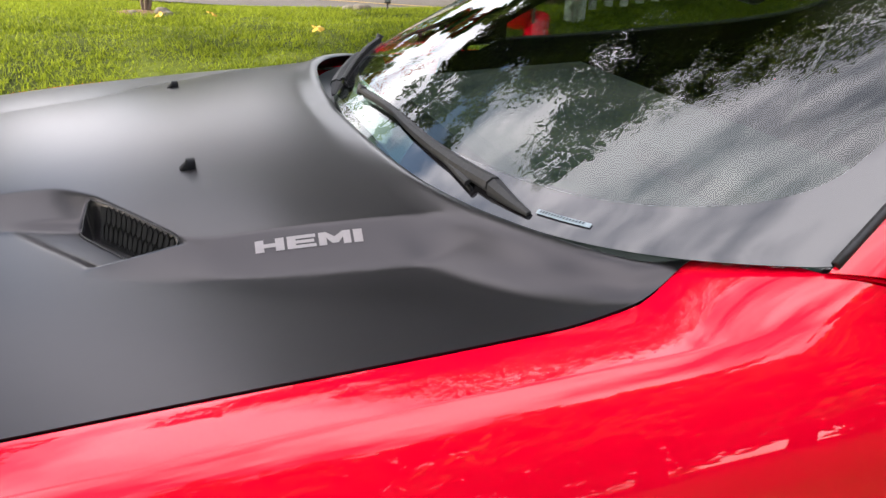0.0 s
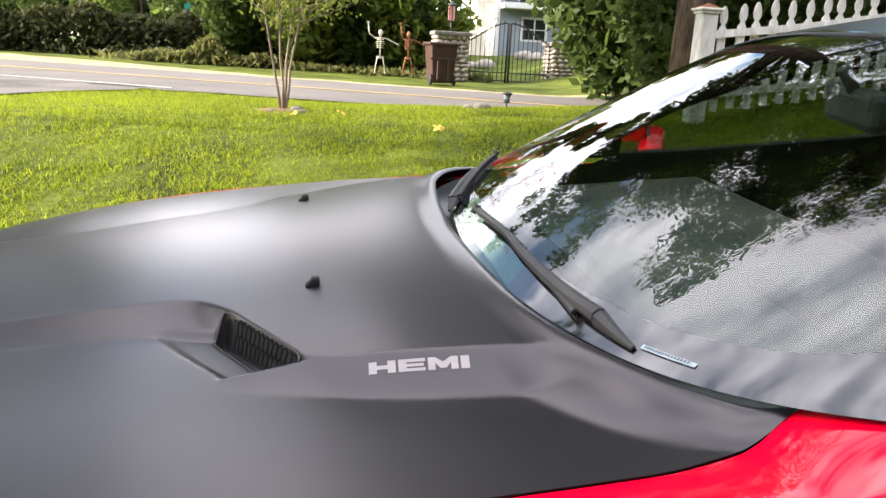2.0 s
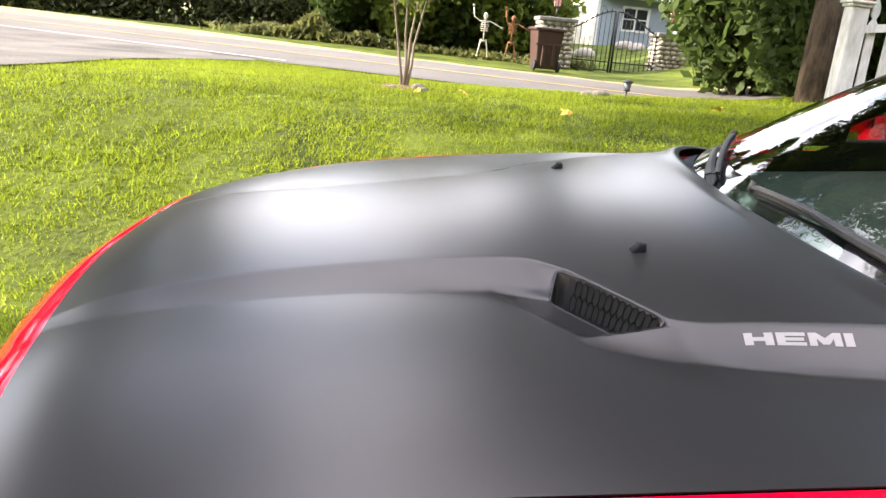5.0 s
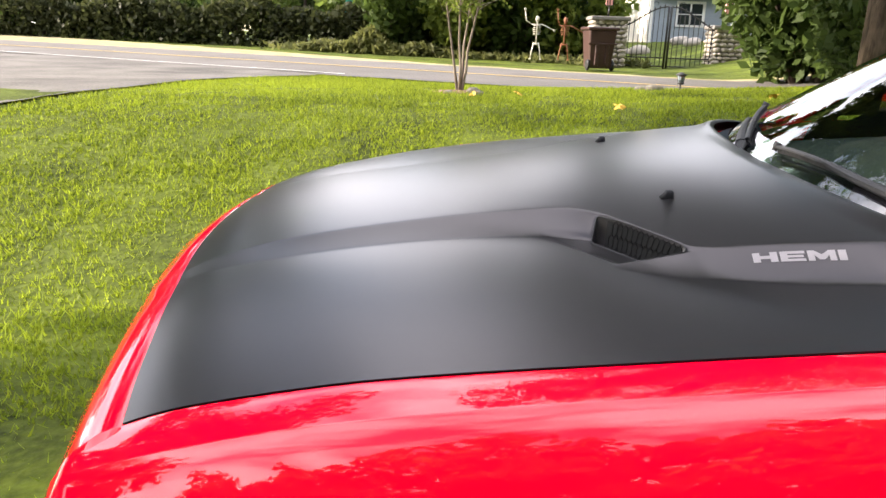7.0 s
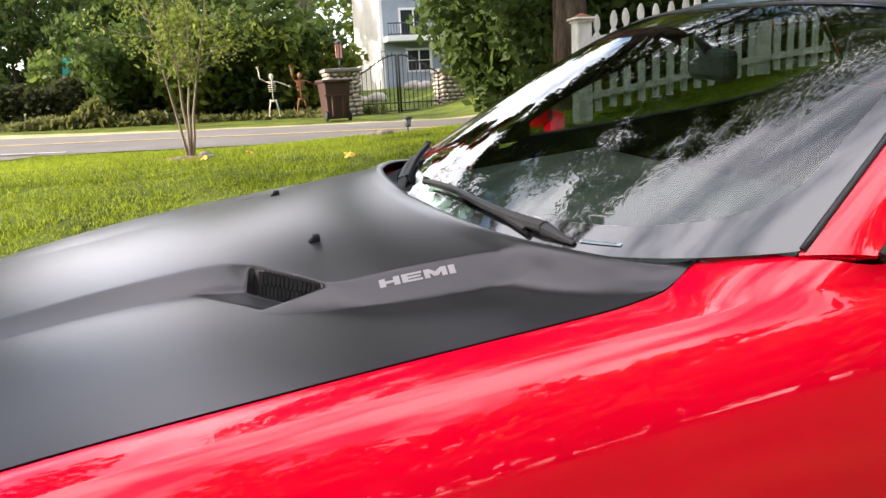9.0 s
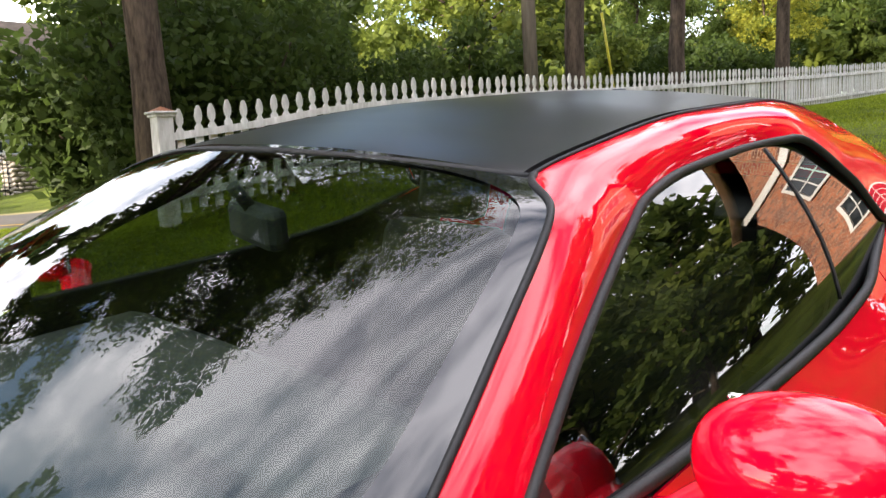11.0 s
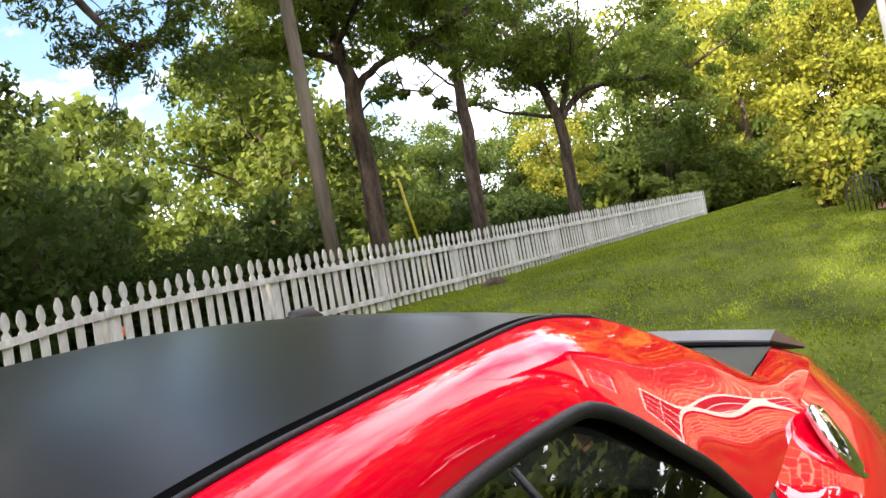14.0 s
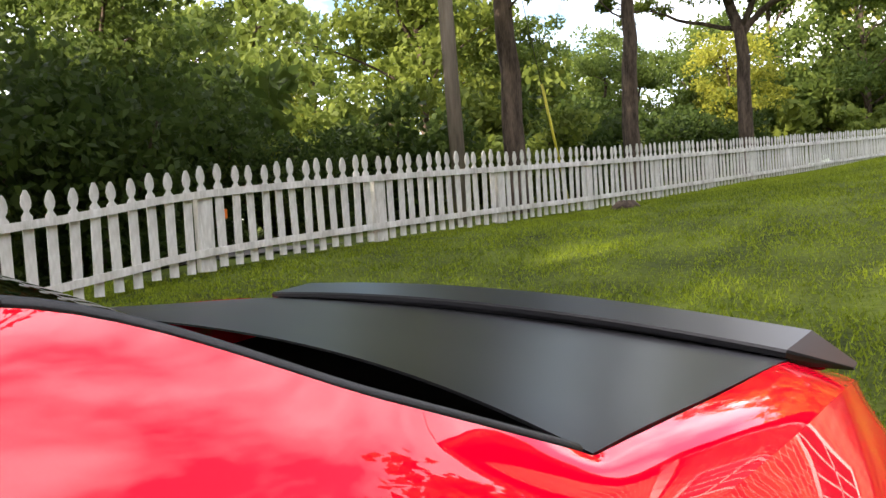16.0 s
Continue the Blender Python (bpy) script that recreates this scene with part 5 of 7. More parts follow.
corner_tree = tree("walnut_tree", "thick-barked tree beside the fence's corner post", on_ground(4.75, 7.9), 16, 0.215, 5.5, 62000, 0.080, LEAF_WALNUT, 14, 0.37, (-0.3, 0.4), 16, "trees behind the fence", long=2.6)
# its low limb, drooping over the fence towards the lawn
foot = Vector(on_ground(4.75, 7.9))
lr = random.Random(41)
bm, centres = bmesh.new(), []
limb = [Vector(p) - foot for p in ((4.85, 7.9, 7.3), (5.55, 7.0, 6.9), (6.15, 6.3, 6.2), (6.55, 6.0, 5.45), (6.97, 5.91, 5.0), (6.8, 6.12, 4.72))]
fork = [Vector(p) - foot for p in ((6.9, 5.92, 5.08), (7.12, 5.7, 5.06), (7.24, 5.55, 5.3), (7.3, 5.4, 5.8))]
tube(bm, limb, [0.085, 0.07, 0.055, 0.045, 0.035, 0.012], 8)
tube(bm, fork, [0.032, 0.027, 0.022, 0.012], 8)
for k in range(46):
    line = limb[1:] if k % 3 else fork
    j = lr.randrange(len(line) - 1)
    p = line[j].lerp(line[j + 1], lr.random())
    e = p + Vector((lr.gauss(0, 0.34), lr.gauss(0, 0.34), lr.uniform(-0.75, 0.2)))
    tube(bm, [p, p.lerp(e, 0.5) + Vector((lr.uniform(-0.06, 0.06), 0, 0.06)), e], [0.010, 0.006, 0.002], 4, False)
    centres.extend([tuple(e), tuple(p.lerp(e, 0.65))])
part("limb", bm, BARK, corner_tree, "drooping low limb")
# its high boughs, reaching out over the lawn and the car
bm, high = bmesh.new(), []
for x, y, z in ((-0.7, 7.8, 6.9), (-0.7, 5.8, 9.8), (0.6, 7.0, 7.4), (0.3, 8.6, 6.3), (1.6, 4.6, 11.6), (0.2, 8.6, 8.6), (-0.5, 6.4, 11.8), (2.6, 6.0, 9.0), (-1.2, 8.8, 6.1), (0.9, 9.4, 6.2), (-0.3, 9.8, 6.8)):
    end = Vector((x, y, z)) - foot
    start = Vector((0, 0, end.z * 0.72))
    line = [start.lerp(end, q) + Vector((lr.uniform(-0.12, 0.12), lr.uniform(-0.12, 0.12), 0.9 * math.sin(q * math.pi))) for q in np.linspace(0, 1, 12)]
    tube(bm, line, np.linspace(0.085, 0.014, 12), 7)
    for p in line[4:]:
        for _ in range(4):
            e = p + Vector((lr.gauss(0, 0.62), lr.gauss(0, 0.62), lr.uniform(-0.6, 0.5)))
            tube(bm, [p, p.lerp(e, 0.5) + Vector((0, 0, 0.1)), e], [0.016, 0.009, 0.003], 4, False)
            high.append(tuple(e))
part("limb", bm, BARK, corner_tree, "high spreading boughs")
V, F = leaves(44000, high, [(0.44, 0.44, 0.26)] * len(high), 0.072, 47, 0.6, 2.6)
mesh_part("leaf_spray", V, F, LEAF_WALNUT, corner_tree, "sprays of narrow leaves on the boughs")
V, F = leaves(6500, centres, [(0.17, 0.17, 0.14)] * len(centres), 0.030, 42, 0.6, 2.8)
mesh_part("leaf_spray", V, F, LEAF_DEEP, corner_tree, "hanging sprays of narrow leaves")
# never in view: added to shade the rear lawn and darken the bonnet's reflection
tree("walnut_tree", "spreading walnut added out of view to shade the lawn", on_ground(-14.5, 7.6), 18, 0.05, 6.4, 27000, 0.26, LEAF_DEEP, 16, 0.42, (0.2, -2.5), 18)
for ox, oy, oh, oc, seed in ((4.2, 34.0, 24, 2.4, 15), (-18.0, 36.5, 25, 4.6, 17), (-25.0, 38.0, 26, 5.0, 18), (-33, 40.0, 26, 5.2, 19)):
    tree("oak_tree", "very tall dark oak beyond the road and hedge", on_ground(ox, oy), oh, 0.42, oc, 20000, 0.27, LEAF_DEEP, seed, 0.25, (0.3, 0.2), 15, "tall oaks beyond the road")
# woods: a few kinds, repeated
def woodland(n, size, group, deep=None, mid=None):
    """Four kinds of tree to be repeated."""
    return [tree("tree", "broad green woodland tree", (0, 0, -50), 12, 0.2, 4.4, n, size, deep or LEAF_DEEP, 21, 0.05, limbs=14, group=group),
            tree("tree", "rounded mid-green woodland tree", (0, 0, -50), 10, 0.18, 4.2, n, size, mid or LEAF, 22, 0.04, limbs=14, group=group),
            tree("tree", "yellowing sunlit woodland tree", (0, 0, -50), 12, 0.19, 4.4, n, size, LEAF_GOLD, 23, 0.05, limbs=14, group=group),
            tree("tree", "dark slender woodland tree", (0, 0, -50), 14, 0.2, 3.8, n, size, deep or LEAF_DEEP, 24, 0.06, limbs=15, group=group)]


# woods beyond the road use the leaf colour darkened for shade
kinds = woodland(4200, 0.28, "woodland trees") + woodland(11000, 0.18, "trees near the fence") + woodland(2900, 0.38, "trees round about") + woodland(3100, 0.345, "woods beyond the road", LEAF_SHADED, LEAF_DEEP)
shrubs = [bush("bush", "dense dark green shrub in the undergrowth", (0, 0, -50), (1.7, 1.7, 2.6), 2300, 0.225, LEAF_DEEP, 31, "undergrowth", 9),
          bush("bush", "leafy mid-green shrub in the undergrowth", (0, 0, -50), (1.8, 1.6, 2.2), 2300, 0.215, LEAF, 32, "undergrowth", 9),
          bush("bush", "yellow-green sunlit shrub in the undergrowth", (0, 0, -50), (1.7, 1.7, 2.4), 2300, 0.215, LEAF_GOLD, 33, "undergrowth", 9),
          bush("bush", "dense green shrub behind the fence, coloured dark as in shade", (0, 0, -50), (1.7, 1.7, 2.6), 5000, 0.13, LEAF_SHADED, 34, "shrubs behind the fence", 9),
          bush("bush", "leafy mid-green shrub behind the fence", (0, 0, -50), (1.8, 1.6, 2.2), 5000, 0.125, LEAF, 35, "shrubs behind the fence", 9),
          bush("bush", "dense shrub of small leaves behind the fence, coloured dark as in shade", (0, 0, -50), (1.7, 1.7, 2.6), 9000, 0.092, LEAF_SHADED, 36, "shrubs behind the fence", 9)]


def plant(proto, x, y, scale, turn):
    copy = copy_thing(proto, Matrix.Identity(4))
    copy.matrix_world = Matrix.Translation((x, y, float(ground_z(x, y)) - 0.1)) @ Matrix.Rotation(turn, 4, "Z") @ Matrix.Scale(scale, 4)
    return copy


r = random.Random(8)
spots = []
# beyond the road
for x in np.arange(-44, 3, 3.4):
    tall = 0.62 if x < -18 else 0.38
    spots.append((x, 30.5 - 0.18 * x + r.uniform(-1.5, 2.5), r.choice((12, 15, 12, 13)), tall * r.uniform(1.0, 1.35)))
for x in np.arange(-32, -2, 2.6):
    spots.append((x, 40 - 0.18 * x + r.uniform(-1, 1), r.choice((12, 15)), r.uniform(0.50, 0.6)))
for x in np.arange(-46, 1, 2.7):
    spots.append((x, 34.5 - 0.18 * x + r.uniform(-1.5, 1.5), r.choice((12, 15, 12)), (0.55 if x < -18 else 0.46) * r.uniform(0.95, 1.2)))
for x in np.arange(-64, -16, 7.0):
    spots.append((x, 46 - 0.1 * x + r.uniform(-4, 4), r.choice((12, 15)), r.uniform(0.85, 1.1)))
for x in np.arange(-15, 4, 4.0):
    spots.append((x, 40 - 0.1 * x + r.uniform(-2, 2), r.choice((12, 15)), r.uniform(0.42, 0.52)))
# behind the fence
for x, y, k, s in ((8.9, 14.8, 7, 0.64), (8.0, 12.2, 7, 0.46), (20.5, 17.0, 5, 0.98), (24, 15.5, 4, 0.52), (28, 18, 4, 0.52), (31, 15, 4, 0.48), (34, 12.4, 6, 0.5), (36, 15, 4, 0.56), (40, 22, 4, 0.72), (46, 29, 5, 0.9), (43, 14, 4, 1.0),
                   (15, 31, 0, 0.6), (22, 32, 3, 0.5), (30, 38, 2, 0.6), (33, 27, 2, 0.8), (44, 24, 1, 0.75), (20, 46, 1, 0.7), (36, 46, 2, 0.8), (27, 23.5, 5, 1.1)):
    spots.append((x, y, k, s))
# end of the lawn
for x, y, k, s in ((41, 9, 4, 0.85), (45, 5.5, 6, 0.95), (50, 1.5, 6, 1.0), (49, -3.5, 6, 1.0), (56, 4, 2, 1.3), (58, -3, 2, 1.3), (47, 11, 4, 1.0), (54, 10, 2, 1.3), (52, -9, 2, 1.2), (62, -8, 0, 1.4), (64, 1, 2, 1.5)):
    spots.append((x, y, k, s))
# round the far house
for x, y in ((25, 47), (30, 42), (22, 55), (-2, 47), (3, 56), (12, 62), (38, 46), (21.5, 36)):
    spots.append((x, y, r.choice((0, 1)), r.uniform(1.1, 1.5)))
# out of view: trees added towards the low sun as shade, and behind the camera
for x, y, k, s in ((-24, -3, 0, 1.35), (-21, -7.5, 0, 1.2), (-25, -12, 1, 1.35), (-20, 0.4, 3, 0.85), (-33, -1, 3, 1.3), (-44, 2, 3, 1.2),
                   (-13, -15, 1, 0.93), (-9.5, -16, 0, 0.90), (-6, -14.5, 1, 0.93), (-3, -16, 0, 1.20), (0, -15, 3, 0.87), (3, -16.5, 1, 1.17), (6, -15, 0, 1.02), (9.5, -17, 1, 1.35), (13, -16, 3, 1.12), (-18, -18, 0, 1.05), (-4, -28, 3, 1.35), (26, -18, 1, 1.0),
                   (9.5, -9.5, 0, 0.62), (12, -12, 1, 0.95), (6.5, -11, 3, 0.58), (11, -7.2, 0, 0.42), (14.5, -10, 1, 0.8), (17, -12, 0, 0.9), (22, -12, 0, 1.3), (27, -10, 1, 1.4)):
    spots.append((x, y, k + 8, s))
for x, y, k, s in spots:
    plant(kinds[k], x, y, s, r.uniform(0, 6.28))

low = []
for x in np.arange(5.5, 36, 1.9):
    low.append((x, 9.6 + r.uniform(-0.8, 1.4) + 0.06 * x, 5 if x < 12 else r.choice((3, 3, 4)), r.uniform(0.65, 1.0)))
    low.append((x + 0.8, 12.0 + r.uniform(-0.8, 1.4) + 0.06 * x, 3 if x < 11 else r.choice((3, 4)), r.uniform(0.9, 1.35)))
for x in np.arange(36, 47, 1.7):
    low.append((x, 7.6 - 0.25 * (x - 36) + r.uniform(-0.5, 1.2), r.choice((1, 1, 0)), r.uniform(0.6, 1.0)))
for k in range(12):
    low.append((44 + r.uniform(-1, 8), 6 - 1.6 * k + r.uniform(-1, 1), r.choice((2, 2, 1)), r.uniform(0.9, 1.5)))
for x in np.arange(-40, 1, 3.2):
    low.append((x, 28.3 - 0.20 * x + r.uniform(-0.6, 1.0), r.choice((0, 3, 0)), r.uniform(0.8, 1.2)))
for x, y, k, s in ((9.2, 16.8, 3, 0.9), (9.2, 14.6, 3, 1.1), (9.8, 14.6, 3, 1.4), (10.2, 17.6, 0, 1.5), (11.0, 16.5, 0, 1.7), (2.9, 24.5, 4, 1.3), (1.4, 24.5, 3, 1.5), (-0.5, 24.6, 4, 1.4), (-2.6, 25.4, 3, 1.3), (6.8, 9.2, 5, 1.0), (5.8, 10.0, 5, 1.2), (7.8, 11.2, 5, 1.3), (7.0, 12.8, 5, 1.3)):
    low.append((x, y, k, s))
for x, y, k, s in ((36, 11, 1, 1.2), (38, 12, 0, 1.3), (40, 12.5, 1, 1.3), (42, 13, 0, 1.4), (34.5, 12.5, 0, 1.2), (44, 14, 1, 1.6), (48, 16, 0, 2.0), (52, 17, 1, 2.0), (37, 14, 0, 1.6), (57, 15, 0, 2.4), (59, 11, 1, 2.5), (60, 7, 0, 2.6), (60, 3.5, 1, 2.6), (50, 8, 0, 1.7), (49, 11.5, 1, 1.8)):
    low.append((x, y, k, s))
for x, y, k, s in low:
    plant(shrubs[k], x, y, s, r.uniform(0, 6.28))
for proto in kinds + shrubs:
    for ob in (*proto.children_recursive, proto):
        bpy.data.objects.remove(ob)

# ivy-grown hedge along the far side of the road, the trees' shade in its colour
hr = np.random.default_rng(41)
xs = hr.uniform(-46, 3.0, 26000)
ys0 = 26.2 - 0.20 * xs + hr.normal(0, 0.28, len(xs))
zs0 = ground_z(xs, ys0) + hr.random(len(xs)) ** 0.8 * (1.55 + 0.18 * np.sin(xs * 1.3) + 0.1 * np.sin(xs * 3.7))
V, F = leaves(len(xs), [(0, 0, 0)], [(0.01, 0.01, 0.01)], 0.15, 42)
V = V.reshape(-1, 4, 3) + np.stack([xs, ys0, zs0], -1)[:, None]
tagged(mesh_part("hedge", V.reshape(-1, 3), F, LEAF_IVY), "long ivy-covered hedge beside the road, leaf colour darkened for shade", "hedge", kind="stuff")

# rough verge plants in front of the hedge
xs = np.where(hr.random(8000) < 0.75, hr.normal(-3.4, 1.3, 8000), hr.uniform(-6, 5.0, 8000))
ys0 = 22.6 - 0.36 * xs + hr.uniform(0, 2.2, len(xs))
zs0 = ground_z(xs, ys0) + hr.random(len(xs)) * (0.22 + 0.65 * np.exp(-((xs + 3.4) / 1.6) ** 2) * (0.6 + 0.4 * np.sin(xs * 3.1)))
V, F = leaves(len(xs), [(0, 0, 0)], [(0.01, 0.01, 0.01)], 0.11, 43, -0.8, 2.4)
V = V.reshape(-1, 4, 3) + np.stack([xs, ys0, zs0], -1)[:, None]
tagged(mesh_part("verge_weeds", V.reshape(-1, 3), F, LEAF_DRY), "tangle of tall olive-green weeds on the verge", "weeds", kind="stuff")

# slender multi-stemmed tree on the lawn, with stones and mulch at its foot
sap = thing("sapling", "young multi-stemmed tree with sparse yellow-green leaves", "tree", Matrix.Translation(on_ground(-0.36, 7.5)))
sr = random.Random(6)
bm, centres = bmesh.new(), []
for k, (ax, ay, high) in enumerate(((-0.30, 0.05, 2.9), (0.26, -0.08, 3.1), (0.10, 0.24, 2.7), (-0.08, -0.26, 2.6))):
    low = Vector((0.02 * ax, 0.02 * ay, -0.1))
    fork = Vector((ax * 0.30, ay * 0.30, 0.42 + 0.06 * k))
    knee = Vector((ax * 0.75 + sr.uniform(-0.05, 0.05), ay * 0.75, 1.05))
    mid = Vector((ax * 1.1 + sr.uniform(-0.07, 0.07), ay * 1.1, 1.6))
    top = Vector((ax * 1.9, ay * 1.9, high))
    tube(bm, [low, low.lerp(fork, 0.6) + Vector((sr.uniform(-0.02, 0.02), 0, 0)), fork, knee, mid, top], [0.021, 0.017, 0.014, 0.011, 0.008, 0.003], 7)
    for _ in range(20):
        q = sr.random()
        p = fork.lerp(knee, 0.5 + 0.5 * q) if sr.random() < 0.15 else (knee.lerp(mid, q) if sr.random() < 0.45 else mid.lerp(top, q))
        e = p + Vector((sr.gauss(0, 0.32), sr.gauss(0, 0.32), sr.uniform(0.10, 0.5)))
        tube(bm, [p, p.lerp(e, 0.5) + Vector((0, 0, -0.03)), e], [0.006, 0.004, 0.0015], 4, False)
        centres.extend([tuple(e), tuple(p.lerp(e, 0.6))])
part("stem", bm, POLE_WOOD, sap, "thin grey-brown forking stems")
V, F = leaves(3000, centres, [(0.20, 0.20, 0.18)] * len(centres), 0.033, 7)
mesh_part("foliage", V, F, LEAF, sap, "sparse yellow-green leaves")
part("mulch_ring", spin(bmesh.new(), [(0.36, -0.06), (0.34, 0.0), (0.24, 0.02), (0.05, 0.035)], 20), MULCH, sap, "brown mulch at the foot")


def stone(bm, c, size, seed):
    """A rounded uneven stone."""
    q = random.Random(seed)
    tmp = bmesh.new()
    bmesh.ops.create_icosphere(tmp, subdivisions=2, radius=1)
    off = Vector((q.random() * 9, q.random() * 9, q.random() * 9))
    for v in tmp.verts:
        v.co *= 1 + 0.25 * noise.noise(v.co * 1.2 + off)
        v.co = Vector((v.co.x * size[0], v.co.y * size[1], v.co.z * size[2])) + Vector(c)
        v.co.z = max(v.co.z, c[2] - size[2] * 0.7)
    me = bpy.data.meshes.new("tmp")
    tmp.to_mesh(me)
    tmp.free()
    bm.from_mesh(me)
    bpy.data.meshes.remove(me)
    return bm


for dx, dy, a, b in ((0.16, -0.18, 0.085, 0.05), (0.22, -0.36, 0.07, 0.035), (-0.12, -0.22, 0.05, 0.03)):
    x, y, z = on_ground(-0.36 + dx, 7.5 + dy)
    tagged(part("stone", stone(bmesh.new(), (0, 0, 0), (a, a * 0.8, b), int(a * 100)), STONE_DARK, None, "", True), "rounded grey-brown field stone at the sapling's foot", "stone", "stones by the sapling").location = (x, y, z + b * 0.6)
for k, (dx, dy, a, b) in enumerate(((0, 0, 0.13, 0.06), (-0.14, 0.05, 0.10, 0.05))):
    x, y, z = on_ground(2.12 + dx, 8.25 + dy)
    tagged(part("stone", stone(bmesh.new(), (0, 0, 0), (a, a * 0.7, b), 60 + k), STONE_DARK, None, "", True), "weathered grey boulder at the lawn's edge", "stone", "edge boulders").location = (x, y, z + b * 0.4)

# solar lantern on a stake
lamp = thing("garden_lantern", "small black solar lantern on a stake", "lantern", Matrix.Translation(on_ground(2.42, 8.15)))
part("stake", tube(bmesh.new(), [(0, 0, -0.1), (0, 0, 0.10)], 0.012, 8), IRON, lamp)
part("cap", spin(bmesh.new(), [(0.005, 0.235), (0.03, 0.225), (0.072, 0.205), (0.072, 0.195), (0.02, 0.19)][::-1], 12), IRON, lamp, "flared black cap")
part("base", spin(bmesh.new(), [(0.035, 0.085), (0.05, 0.10), (0.03, 0.11)], 12), IRON, lamp)
for k in range(4):
    a = math.pi / 4 + math.pi / 2 * k
    part("post", tube(bmesh.new(), [(0.032 * math.cos(a), 0.032 * math.sin(a), 0.10), (0.055 * math.cos(a), 0.055 * math.sin(a), 0.20)], 0.005, 5), IRON, lamp)
part("glass", spin(bmesh.new(), [(0.026, 0.105), (0.046, 0.195)], 8), STICKER, lamp, "clear lamp glass")

# fallen leaves on the grass
for k, (x, y) in enumerate(((1.18, 5.62), (0.3, 6.9), (3.0, 6.6), (-0.2, 6.75))):
    bm = bmesh.new()
    rim = [bm.verts.new((0.05 * (1 + 0.35 * math.cos(5 * a)) * math.cos(a), 0.05 * (1 + 0.35 * math.cos(5 * a)) * math.sin(a), 0.012 * math.sin(3 * a))) for a in np.linspace(0, 2 * math.pi, 21)[:-1]]
    mid = bm.verts.new((0, 0, 0.015))
    for i in range(20):
        bm.faces.new((rim[i], rim[(i + 1) % 20], mid))
    ob = tagged(part("fallen_leaf", bm, DEAD_LEAF), "yellow fallen leaf lying on the grass", "leaf", "fallen leaves")
    ob.matrix_world = Matrix.Translation(on_ground(x, y, 0.045)) @ Matrix.Rotation(k * 1.7, 4, "Z") @ Matrix.Rotation(0.5, 4, "X")

# ---- picket fence ----
rail_z = lambda x: spl(x, [3.5, 5.0, 6.2, 8.6, 13.4, 20.2, 31.0, 38], [1.74, 1.93, 2.12, 2.305, 2.58, 3.02, 3.77, 4.25])
fence_y = lambda x: 6.02 + 0.012 * x
fence = thing("picket_fence", "long weathered white wooden picket fence climbing the slope", "fence", Matrix.Identity(4))
outline = [(-0.044, 0.0), (0.044, 0.0), (0.044, 0.835), (0.020, 0.870), (0.020, 0.885), (0.036, 0.91), (0.043, 0.955), (0.034, 1.01), (0.012, 1.06),
           (-0.012, 1.06), (-0.034, 1.01), (-0.043, 0.955), (-0.036, 0.91), (-0.020, 0.885), (-0.020, 0.870), (-0.044, 0.835)]
bm = bmesh.new()
front = [bm.verts.new((x, -0.010, z)) for x, z in outline]
back = [bm.verts.new((x, 0.010, z)) for x, z in outline]
bm.faces.new(front[::-1])
bm.faces.new(back)
for k in range(len(outline)):
    bm.faces.new((front[k], front[(k + 1) % len(outline)], back[(k + 1) % len(outline)], back[k]))
bmesh.ops.recalc_face_normals(bm, faces=bm.faces)
picket_mesh = bpy.data.meshes.new("picket")
bm.to_mesh(picket_mesh)
bm.free()
picket_mesh.materials.append(WHITE_WOOD)
fr = random.Random(4)
step, first, count = 0.186, 4.13, 172
post_xs = [3.95 + 2.42 * k for k in range(14)]
for k in range(count):
    x = first + step * k
    p = new("picket", picket_mesh)
    p.parent = fence
    p.location = (x, float(fence_y(x)) - 0.035, float(rail_z(x)) - 0.78 + fr.uniform(-0.014, 0.014))
    p.rotation_euler = (fr.uniform(-0.015, 0.015), fr.uniform(-0.022, 0.022), fr.uniform(-0.03, 0.03))
    p.scale = (fr.uniform(0.94, 1.05), 1, fr.uniform(0.98, 1.02))
for a, b in zip(post_xs, post_xs[1:]):
    for dz, name in ((0.0, "top_rail"), (-0.60, "bottom_rail")):
        bm = bmesh.new()
        va = []
        for x in np.linspace(a, b, 6):
            y, z = float(fence_y(x)), float(rail_z(x)) + dz
            va.append([bm.verts.new((x, y + oy, z + oz)) for oy, oz in ((-0.075, -0.038), (-0.045, -0.038), (-0.045, 0.038), (-0.075, 0.038))])
        for q0, q1 in zip(va, va[1:]):
            for i in range(4):
                bm.faces.new((q0[i], q0[(i + 1) % 4], q1[(i + 1) % 4], q1[i]))
        bm.faces.new(va[0][::-1])
        bm.faces.new(va[-1])
        bmesh.ops.recalc_face_normals(bm, faces=bm.faces)
        part(name, bm, WHITE_WOOD, fence)
